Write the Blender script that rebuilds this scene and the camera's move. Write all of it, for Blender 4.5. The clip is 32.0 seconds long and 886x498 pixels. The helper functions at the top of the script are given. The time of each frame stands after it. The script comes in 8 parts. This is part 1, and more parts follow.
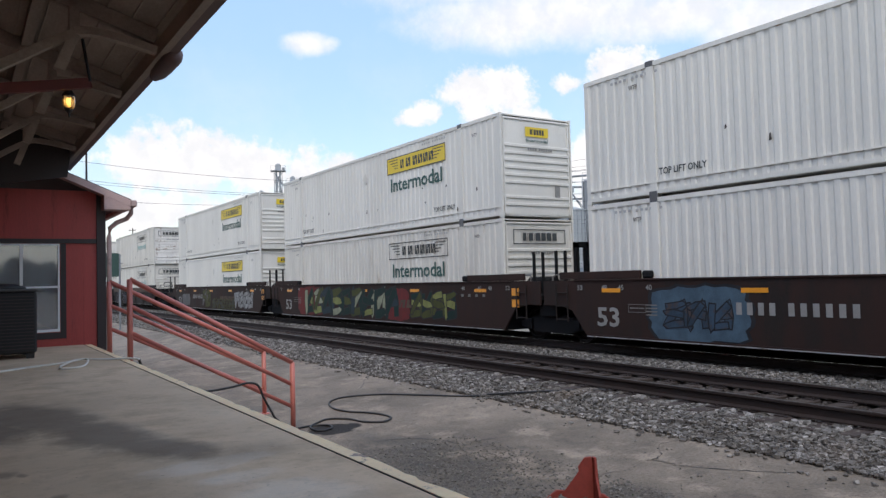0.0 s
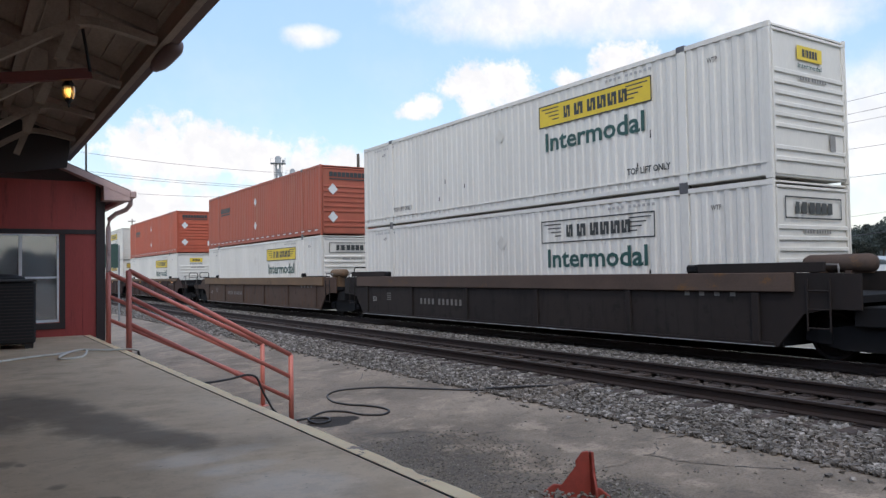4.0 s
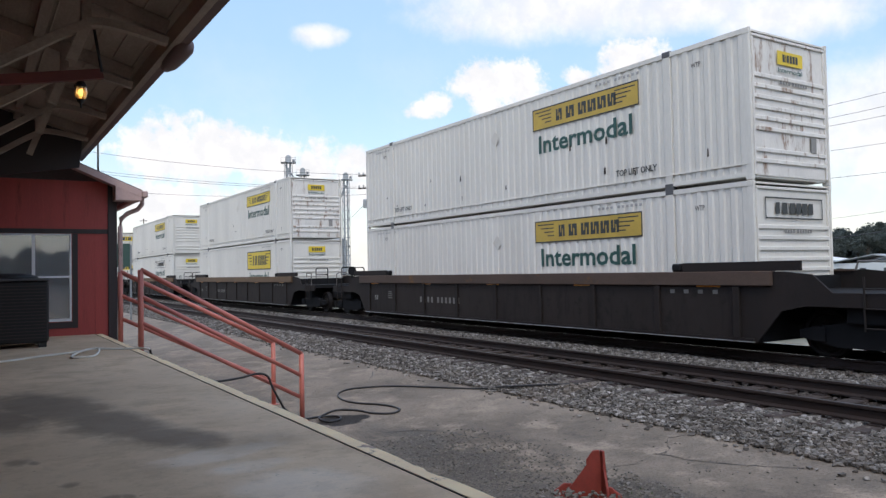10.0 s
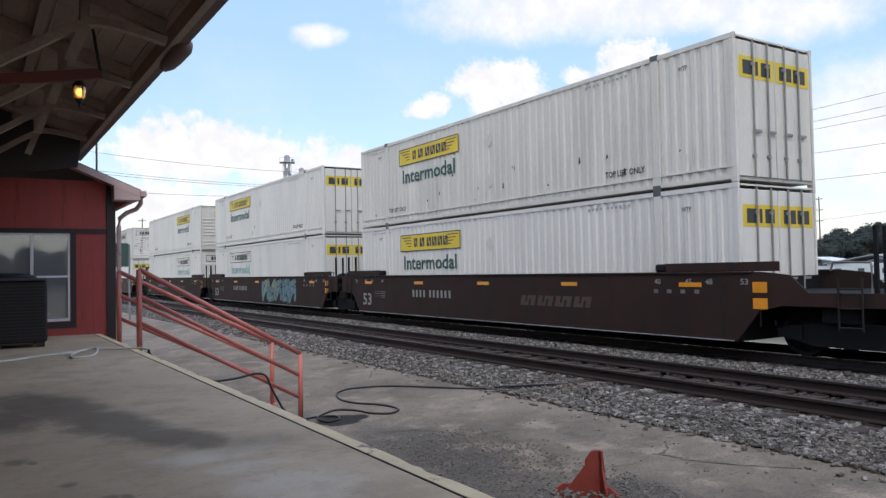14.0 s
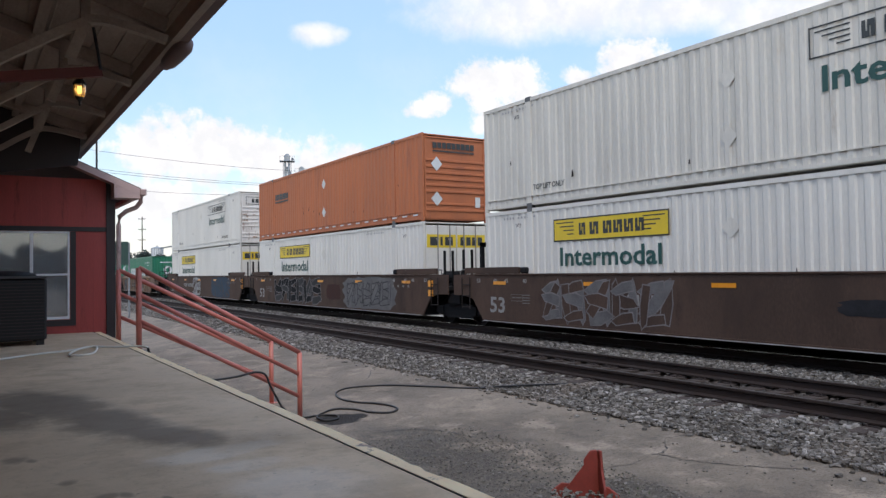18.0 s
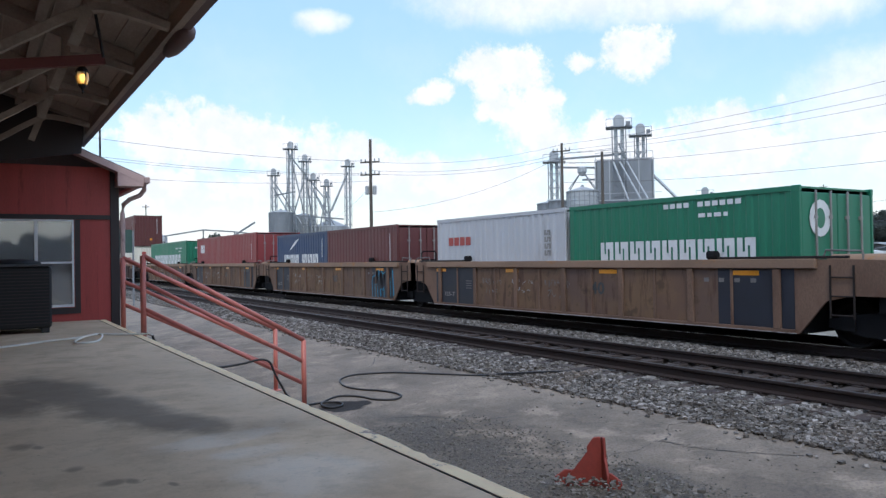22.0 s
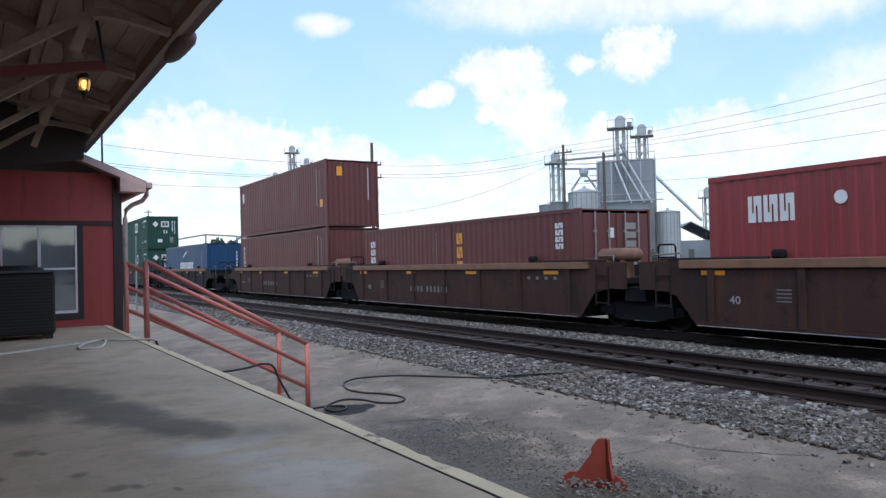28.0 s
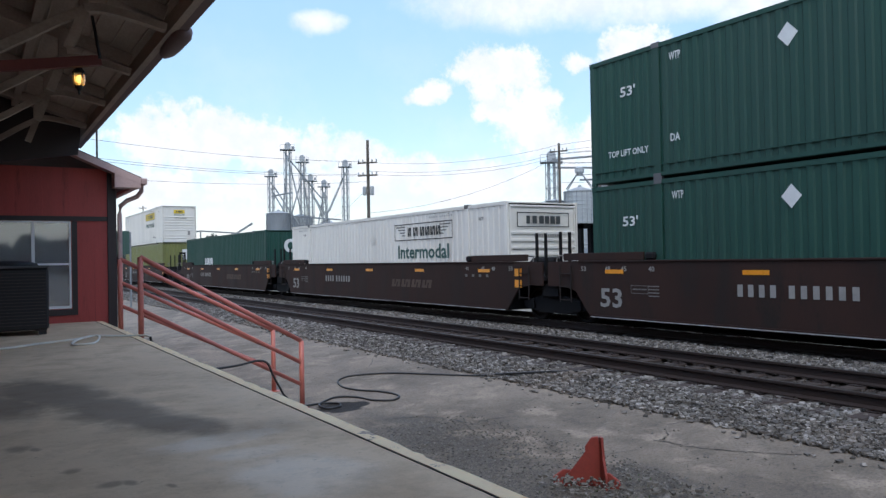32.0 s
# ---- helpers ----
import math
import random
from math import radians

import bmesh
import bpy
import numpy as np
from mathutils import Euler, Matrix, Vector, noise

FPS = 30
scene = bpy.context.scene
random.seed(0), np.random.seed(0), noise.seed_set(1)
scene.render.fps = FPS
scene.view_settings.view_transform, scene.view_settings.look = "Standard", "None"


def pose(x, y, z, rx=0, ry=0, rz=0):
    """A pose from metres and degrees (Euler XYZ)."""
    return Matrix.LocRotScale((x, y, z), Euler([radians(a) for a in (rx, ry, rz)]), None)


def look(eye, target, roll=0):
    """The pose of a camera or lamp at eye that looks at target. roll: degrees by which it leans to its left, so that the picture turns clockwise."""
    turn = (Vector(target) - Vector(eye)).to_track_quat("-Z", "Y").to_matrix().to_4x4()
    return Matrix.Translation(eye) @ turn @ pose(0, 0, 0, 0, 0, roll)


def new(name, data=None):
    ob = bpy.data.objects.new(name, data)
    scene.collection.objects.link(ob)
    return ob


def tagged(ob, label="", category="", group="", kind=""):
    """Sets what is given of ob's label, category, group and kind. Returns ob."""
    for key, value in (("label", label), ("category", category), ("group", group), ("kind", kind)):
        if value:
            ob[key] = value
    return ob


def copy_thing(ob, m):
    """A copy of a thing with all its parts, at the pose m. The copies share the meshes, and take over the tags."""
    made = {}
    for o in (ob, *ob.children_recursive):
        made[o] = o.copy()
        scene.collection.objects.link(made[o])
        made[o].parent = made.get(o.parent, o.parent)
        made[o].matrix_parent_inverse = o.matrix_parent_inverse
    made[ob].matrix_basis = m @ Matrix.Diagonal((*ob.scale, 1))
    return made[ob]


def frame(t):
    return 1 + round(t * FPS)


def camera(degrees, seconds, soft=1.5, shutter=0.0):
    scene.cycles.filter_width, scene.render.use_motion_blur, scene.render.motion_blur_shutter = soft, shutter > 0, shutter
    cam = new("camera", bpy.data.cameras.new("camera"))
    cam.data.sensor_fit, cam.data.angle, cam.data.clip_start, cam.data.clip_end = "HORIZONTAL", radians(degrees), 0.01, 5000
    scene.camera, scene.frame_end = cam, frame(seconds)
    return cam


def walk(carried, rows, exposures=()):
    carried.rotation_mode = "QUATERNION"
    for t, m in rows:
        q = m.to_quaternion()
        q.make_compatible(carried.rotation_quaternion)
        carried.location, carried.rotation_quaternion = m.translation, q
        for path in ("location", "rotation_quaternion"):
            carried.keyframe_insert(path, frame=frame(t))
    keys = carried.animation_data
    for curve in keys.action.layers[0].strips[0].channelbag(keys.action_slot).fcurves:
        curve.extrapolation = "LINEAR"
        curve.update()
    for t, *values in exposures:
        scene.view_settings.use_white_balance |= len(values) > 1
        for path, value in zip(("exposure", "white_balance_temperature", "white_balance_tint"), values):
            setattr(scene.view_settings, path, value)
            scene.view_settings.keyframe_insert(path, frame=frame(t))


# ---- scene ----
cam = camera(61.65, 32.0, 1.4)
EYE_Z = 2.3          # eye above the lower asphalt
TURNS = [
    (0, -33.03, 2.26, 1.51), (0.5, -33.06, 2.35, 0.87), (1, -32.96, 2.16, 0.99), (1.5, -33.03, 1.77, 1.28),
    (2, -33.26, 1.91, 1.34), (2.5, -33.51, 1.89, 0.98), (3, -33.37, 1.91, 0.81), (3.5, -33.28, 1.82, 0.91),
    (5.5, -32.57, 1.89, 0.96), (6, -32.56, 1.88, 0.87), (6.5, -32.60, 1.85, 0.86), (7, -32.58, 1.83, 1.10),
    (7.5, -32.62, 1.84, 1.07), (8, -32.83, 1.85, 0.83), (8.5, -32.83, 1.71, 0.89), (9, -32.62, 1.67, 1.02),
    (9.5, -32.45, 1.55, 1.06), (10, -32.32, 1.70, 1.11), (10.5, -32.43, 1.67, 1.04), (11, -32.52, 1.75, 0.98),
    (11.5, -32.57, 1.81, 0.95), (12, -32.58, 1.78, 0.93), (12.5, -32.53, 1.90, 0.95), (13, -32.43, 1.91, 0.90),
    (13.5, -32.37, 1.80, 1.09), (15.5, -32.55, 1.41, 0.92), (16, -32.53, 1.38, 0.97), (16.5, -32.41, 1.44, 1.10),
    (17, -32.50, 1.46, 0.90), (17.5, -32.49, 1.51, 0.87), (18, -32.44, 1.65, 0.86), (18.5, -32.22, 1.55, 1.09),
    (19, -32.05, 1.54, 1.04), (19.5, -32.28, 1.60, 0.69), (20, -32.19, 1.52, 0.75), (20.5, -32.16, 1.02, 0.83),
    (21, -32.16, 0.72, 1.12), (21.5, -32.07, 0.53, 1.07), (22, -32.17, 0.70, 0.92), (22.5, -32.12, 0.74, 1.12),
    (23, -32.20, 0.61, 1.42), (23.5, -32.17, 0.52, 1.69), (24, -32.16, 0.53, 1.57), (24.5, -32.38, 0.48, 1.38),
    (25, -32.32, 0.68, 1.30), (25.5, -32.17, 0.77, 1.24), (27.5, -31.98, 0.87, 1.46), (28, -31.98, 0.90, 1.44),
    (28.5, -31.79, 1.02, 1.70), (29, -32.00, 0.90, 1.51), (29.5, -32.17, 0.83, 1.26), (30, -32.33, 0.72, 1.13),
    (30.5, -32.29, 0.73, 1.13), (31, -32.21, 0.74, 1.30), (31.5, -32.28, 0.78, 1.29), (32, -32.35, 0.73, 1.09)]
walk(cam, [(t, pose(0, 0, EYE_Z, 90 + p, r, y)) for t, y, p, r in TURNS], [(0, 1.33, 6730, 12), (19, 1.33, 6730, 12), (21.5, 1.37, 6280, 10), (32, 1.37, 6280, 10)])

# ---- sky, sun ----
SUN_AZ, SUN_EL = 214.0, 54.0
CLOUDS = [(14.1, 9.1, 4.7, 2.3), (10.6, 8.8, 2.6, 1.9), (18.9, 8.5, 3.6, 1.9), (22.7, 8.2, 2.1, 1.7),
          (36.7, 14.0, 3.4, 1.8), (38.0, 11.2, 3.0, 2.0), (39.4, 9.4, 2.6, 1.5), (31.5, 12.7, 1.4, 0.8), (42.7, 14.7, 1.2, 0.6),
          (46.9, 15.1, 2.2, 1.8), (28.7, 6.2, 6.4, 1.7),
          (35.6, 5.6, 5.5, 1.9), (45.1, 7.8, 3.8, 2.6), (53.5, 7.6, 6.0, 2.6), (26.6, 7.9, 2.6, 1.5), (11.7, 5.2, 3.0, 1.3),
          (20.1, 5.6, 5.1, 1.3)]


# thin high cloud with soft edges
VEILS = [(41.5, 19.2, 9.0, 1.9), (51.0, 18.6, 7.0, 1.7), (58.0, 17.4, 5.0, 1.8), (47.0, 23.0, 16.0, 3.4), (23.1, 17.5, 1.7, 0.75), (63.0, 9.0, 5.0, 4.0)]


class Nodes:
    """Short hand for building node trees."""

    def __init__(self, tree):
        self.t = tree

    def add(self, kind, **values):
        n = self.t.nodes.new(kind)
        for k, v in values.items():
            if k.startswith("i_"):
                n.inputs[k[2:].replace("_", " ")].default_value = v
            else:
                setattr(n, k, v)
        return n

    def link(self, a, b):
        self.t.links.new(a, b)

    def math(self, op, a, b=None, clamp=False):
        n = self.t.nodes.new("ShaderNodeMath")
        n.operation, n.use_clamp = op, clamp
        for i, v in enumerate((a, b)):
            if v is None:
                continue
            if isinstance(v, (int, float)):
                n.inputs[i].default_value = v
            else:
                self.link(v, n.inputs[i])
        return n.outputs[0]

    def noise(self, vec, scale, detail=4.0, rough=0.55):
        n = self.add("ShaderNodeTexNoise")
        n.inputs["Scale"].default_value, n.inputs["Detail"].default_value, n.inputs["Roughness"].default_value = scale, detail, rough
        self.link(vec, n.inputs["Vector"])
        return n.outputs["Fac"]

    def ramp(self, fac, lo, hi, a=0.0, b=1.0):
        n = self.add("ShaderNodeMapRange")
        n.interpolation_type = "SMOOTHSTEP"
        for k, v in zip(("From Min", "From Max", "To Min", "To Max"), (lo, hi, a, b)):
            n.inputs[k].default_value = v
        self.link(fac, n.inputs["Value"])
        return n.outputs["Result"]

    def mix(self, fac, a, b, blend="MIX"):
        n = self.add("ShaderNodeMix", data_type="RGBA", blend_type=blend)
        for sock, v in ((n.inputs[0], fac), (n.inputs[6], a), (n.inputs[7], b)):
            if isinstance(v, (int, float)):
                sock.default_value = v
            elif isinstance(v, tuple):
                sock.default_value = (*v[:3], 1)
            else:
                self.link(v, sock)
        return n.outputs[2]


def make_world():
    world = bpy.data.worlds.new("sky")
    scene.world = world
    world.use_nodes = True
    t = world.node_tree
    t.nodes.clear()
    n = Nodes(t)
    sky = n.add("ShaderNodeTexSky", sky_type="NISHITA", sun_disc=False, sun_elevation=radians(SUN_EL), sun_rotation=radians(SUN_AZ),
                dust_density=0.5, air_density=1.0, ozone_density=1.2)
    co = n.add("ShaderNodeTexCoord").outputs["Generated"]
    xyz = n.add("ShaderNodeSeparateXYZ")
    n.link(co, xyz.inputs[0])
    x, y, z = xyz.outputs
    az = n.math("MULTIPLY", n.math("ARCTAN2", x, y), 57.2958)
    el = n.math("MULTIPLY", n.math("ARCSINE", z), 57.2958)
    big, small = n.noise(co, 26, 8, 0.62), n.noise(co, 70, 8, 0.65)
    puff = n.math("ADD", n.math("MULTIPLY", n.math("SUBTRACT", big, 0.5), 2.4), n.math("MULTIPLY", n.math("SUBTRACT", small, 0.5), 1.6))
    wx = n.add("ShaderNodeTexNoise")
    wx.inputs["Scale"].default_value, wx.inputs["Detail"].default_value = 14, 5
    n.link(co, wx.inputs["Vector"])
    wsep = n.add("ShaderNodeSeparateXYZ")
    n.link(wx.outputs["Color"], wsep.inputs[0])
    az = n.math("ADD", az, n.math("MULTIPLY", n.math("SUBTRACT", wsep.outputs[0], 0.5), 3.0))
    flat_el = el
    el = n.math("ADD", el, n.math("MULTIPLY", n.math("SUBTRACT", wsep.outputs[1], 0.5), 2.0))
    def pile(shapes):
        mask = None
        for a, e, ra, re in shapes:
            m = oval(a, e, ra, re)
            mask = m if mask is None else n.math("MAXIMUM", mask, m)
        return mask

    def oval(a, e, ra, re):
        dx = n.math("POWER", n.math("ABSOLUTE", n.math("DIVIDE", n.math("SUBTRACT", az, a), ra * 1.25)), 2.0)
        dy = n.math("POWER", n.math("ABSOLUTE", n.math("DIVIDE", n.math("SUBTRACT", el, e), re * 1.25)), 2.0)
        return n.math("SUBTRACT", 1.0, n.math("ADD", dx, dy))

    edge = n.ramp(n.math("ADD", pile(CLOUDS), puff), -0.12, 0.8)
    soft = n.math("MULTIPLY", n.ramp(n.math("ADD", pile(VEILS), n.math("MULTIPLY", puff, 0.38)), -0.5, 1.1), 0.9)
    edge = n.math("MAXIMUM", edge, soft)
    # scattered cloud over the rest of the dome, and a pale band along the horizon
    over = n.ramp(n.noise(co, 3.2, 6, 0.6), 0.44, 0.63)
    high = n.ramp(el, 19.0, 30.0)
    round_ = n.math("MAXIMUM", n.ramp(az, 66.0, 80.0), n.ramp(az, 2.0, -12.0))
    rest = n.math("MULTIPLY", over, n.math("MAXIMUM", high, round_))
    veil = n.math("MULTIPLY", n.ramp(n.noise(co, 9, 5, 0.6), 0.40, 0.72), n.ramp(el, 26.0, 3.0))
    haze = n.ramp(flat_el, 9.0, -1.0)
    white = n.math("MAXIMUM", edge, n.math("MAXIMUM", rest, n.math("MAXIMUM", n.math("MULTIPLY", veil, 0.22), n.math("MULTIPLY", haze, 0.9))))
    low = n.ramp(flat_el, 0.0, 45.0, 0.36, 1.0)
    thin = n.add("ShaderNodeVectorMath", operation="SCALE")
    n.link(sky.outputs[0], thin.inputs[0])
    n.link(low, thin.inputs["Scale"])
    blue = n.mix(1.0, thin.outputs[0], (0.89, 0.885, 0.85), "MULTIPLY")
    shade = n.mix(n.ramp(n.noise(co, 30, 5, 0.6), 0.35, 0.65), (1.84, 1.90, 2.0), (2.14, 2.15, 2.2))
    col = n.mix(white, blue, shade)
    bg = n.add("ShaderNodeBackground")
    n.link(col, bg.inputs["Color"])
    bg.inputs["Strength"].default_value = SKY_GAIN
    out = n.add("ShaderNodeOutputWorld")
    n.link(bg.outputs[0], out.inputs[0])


SKY_GAIN = 0.2
make_world()
lamp = bpy.data.lights.new("sun", "SUN")
lamp.energy, lamp.angle, lamp.color = 0.45, radians(10), (1.0, 0.93, 0.82)
sun = new("sun", lamp)
_a, _e = radians(SUN_AZ), radians(SUN_EL)
_d = Vector((math.sin(_a) * math.cos(_e), math.cos(_a) * math.cos(_e), math.sin(_e)))
sun.matrix_world = look(_d * 50, (0, 0, 0))

# ---- materials ----
def material(name, color, rough=0.6, metal=0.0, vary=0.25, scale=3.0, fine=40.0, bump=0.0, bump_scale=60.0, second=None, second_at=(0.55, 0.7),
             stretch=(1, 1, 1), spec=0.5):
    """Colour with variation at two scales, a second colour in patches (stains, rust), fine relief."""
    m = bpy.data.materials.new(name)
    m.use_nodes = True
    t = m.node_tree
    n = Nodes(t)
    p = t.nodes["Principled BSDF"]
    co = n.add("ShaderNodeTexCoord").outputs["Object"]
    rnd = n.add("ShaderNodeObjectInfo").outputs["Random"]
    shift = n.add("ShaderNodeVectorMath", operation="ADD")
    n.link(co, shift.inputs[0])
    n.link(n.math("MULTIPLY", rnd, 37.0), shift.inputs[1])
    mp = n.add("ShaderNodeMapping")
    mp.inputs["Scale"].default_value = stretch
    n.link(shift.outputs[0], mp.inputs["Vector"])
    vec = mp.outputs[0]
    big, small = n.noise(vec, scale, 5), n.noise(vec, fine, 4)
    k = n.math("ADD", n.math("MULTIPLY", big, 0.65), n.math("MULTIPLY", small, 0.35))
    dark, light = tuple(c * (1 - vary) for c in color), tuple(min(1, c * (1 + vary * 0.6)) for c in color)
    col = n.mix(n.ramp(k, 0.3, 0.7), dark, light)
    if second:
        f = n.ramp(n.math("ADD", n.math("MULTIPLY", n.noise(vec, scale * 1.7, 7, 0.65), 0.8), n.math("MULTIPLY", small, 0.2)), *second_at)
        col = n.mix(f, col, second)
    n.link(col, p.inputs["Base Color"])
    p.inputs["Metallic"].default_value = metal
    p.inputs["Specular IOR Level"].default_value = spec
    n.link(n.ramp(k, 0.25, 0.75, max(0.02, rough - 0.12), min(1, rough + 0.1)), p.inputs["Roughness"])
    if bump:
        b = n.add("ShaderNodeBump")
        b.inputs["Strength"].default_value, b.inputs["Distance"].default_value = bump, 0.01
        n.link(n.noise(vec, bump_scale, 6), b.inputs["Height"])
        n.link(b.outputs[0], p.inputs["Normal"])
    return m


def glowing(name, color, strength):
    m = bpy.data.materials.new(name)
    m.use_nodes = True
    p = m.node_tree.nodes["Principled BSDF"]
    p.inputs["Base Color"].default_value = (*color, 1)
    p.inputs["Emission Color"].default_value = (*color, 1)
    p.inputs["Emission Strength"].default_value = strength
    return m


def glass(name, tint=(0.9, 0.95, 0.95), rough=0.03, clear=0.5, ior=1.5):
    m = bpy.data.materials.new(name)
    m.use_nodes = True
    p = m.node_tree.nodes["Principled BSDF"]
    p.inputs["Base Color"].default_value = (*tint, 1)
    p.inputs["Roughness"].default_value = rough
    p.inputs["Transmission Weight"].default_value = clear
    p.inputs["IOR"].default_value = ior
    return m


def blotch(n, co, rough, cx, cy, rx, ry, turn=0.0, wild=1.5, lo=1.05, hi=0.72):
    """A ragged oval patch on the ground: 1 inside, 0 outside."""
    mp = n.add("ShaderNodeMapping", vector_type="TEXTURE")
    mp.inputs["Location"].default_value = (cx, cy, 0)
    mp.inputs["Rotation"].default_value = (0, 0, turn)
    mp.inputs["Scale"].default_value = (rx, ry, 1)
    n.link(co, mp.inputs["Vector"])
    flat = n.add("ShaderNodeVectorMath", operation="MULTIPLY")
    flat.inputs[1].default_value = (1, 1, 0)
    n.link(mp.outputs[0], flat.inputs[0])
    ln = n.add("ShaderNodeVectorMath", operation="LENGTH")
    n.link(flat.outputs[0], ln.inputs[0])
    return n.ramp(n.math("ADD", ln.outputs["Value"], n.math("MULTIPLY", n.math("SUBTRACT", rough, 0.5), wild)), lo, hi)


def asphalt_material():
    m = bpy.data.materials.new("asphalt")
    m.use_nodes = True
    n = Nodes(m.node_tree)
    p = m.node_tree.nodes["Principled BSDF"]
    co = n.add("ShaderNodeTexCoord").outputs["Object"]
    x = n.add("ShaderNodeSeparateXYZ")
    n.link(co, x.inputs[0])
    big, mid, fine = n.noise(co, 0.45, 6, 0.6), n.noise(co, 1.7, 7, 0.65), n.noise(co, 30, 6, 0.75)
    speck = n.noise(co, 75, 3, 0.6)
    base = n.mix(n.ramp(big, 0.38, 0.62), (0.150, 0.125, 0.099), (0.242, 0.201, 0.159))
    base = n.mix(n.ramp(mid, 0.48, 0.68), base, (0.319, 0.266, 0.210))
    base = n.mix(n.math("MULTIPLY", n.ramp(n.noise(co, 3.2, 6, 0.7), 0.54, 0.68), 0.5), base, (0.075, 0.067, 0.058))
    # loose dark grit by the platform's edge, worn smooth towards the tracks
    grit = n.math("MAXIMUM", blotch(n, co, mid, 4.6, 6.9, 0.75, 3.2, -0.15, 1.4, 1.2, 0.5), blotch(n, co, mid, 5.15, 5.1, 0.8, 0.8, 0, 1.4, 1.2, 0.6))
    base = n.mix(n.math("MULTIPLY", grit, 0.55), base, (0.075, 0.070, 0.062))
    k = n.math("ADD", 0.45, n.math("MULTIPLY", grit, 0.45))
    base = n.mix(n.math("MULTIPLY", n.ramp(fine, 0.48, 0.62), k), base, (0.045, 0.041, 0.036))
    base = n.mix(n.math("MULTIPLY", n.ramp(speck, 0.57, 0.68), n.math("MULTIPLY", k, 0.8)), base, (0.30, 0.28, 0.25))
    # oil by the foot of the stair
    oil = n.math("MAXIMUM", blotch(n, co, mid, 4.82, 10.65, 0.34, 0.34, 0.2, 1.3, 1.2, 0.95), blotch(n, co, mid, 5.1, 10.6, 0.2, 0.22, 0, 1.1))
    base = n.mix(n.math("MULTIPLY", oil, 0.93), base, (0.012, 0.011, 0.011))
    dirt = n.mix(n.ramp(mid, 0.4, 0.65), (0.19, 0.17, 0.14), (0.28, 0.26, 0.22))
    grass = n.mix(n.ramp(n.noise(co, 0.8, 6, 0.7), 0.4, 0.6), (0.05, 0.07, 0.025), (0.10, 0.105, 0.05))
    far = n.mix(n.ramp(n.noise(co, 0.05, 5, 0.6), 0.45, 0.6), dirt, grass)
    base = n.mix(n.ramp(x.outputs[0], 15.6, 16.8), base, far)
    n.link(base, p.inputs["Base Color"])
    p.inputs["Specular IOR Level"].default_value = 0.3
    n.link(n.ramp(mid, 0.3, 0.7, 0.78, 0.95), p.inputs["Roughness"])
    b = n.add("ShaderNodeBump")
    b.inputs["Strength"].default_value, b.inputs["Distance"].default_value = 0.8, 0.014
    n.link(n.math("ADD", fine, n.math("MULTIPLY", mid, 2.0)), b.inputs["Height"])
    n.link(b.outputs[0], p.inputs["Normal"])
    return m


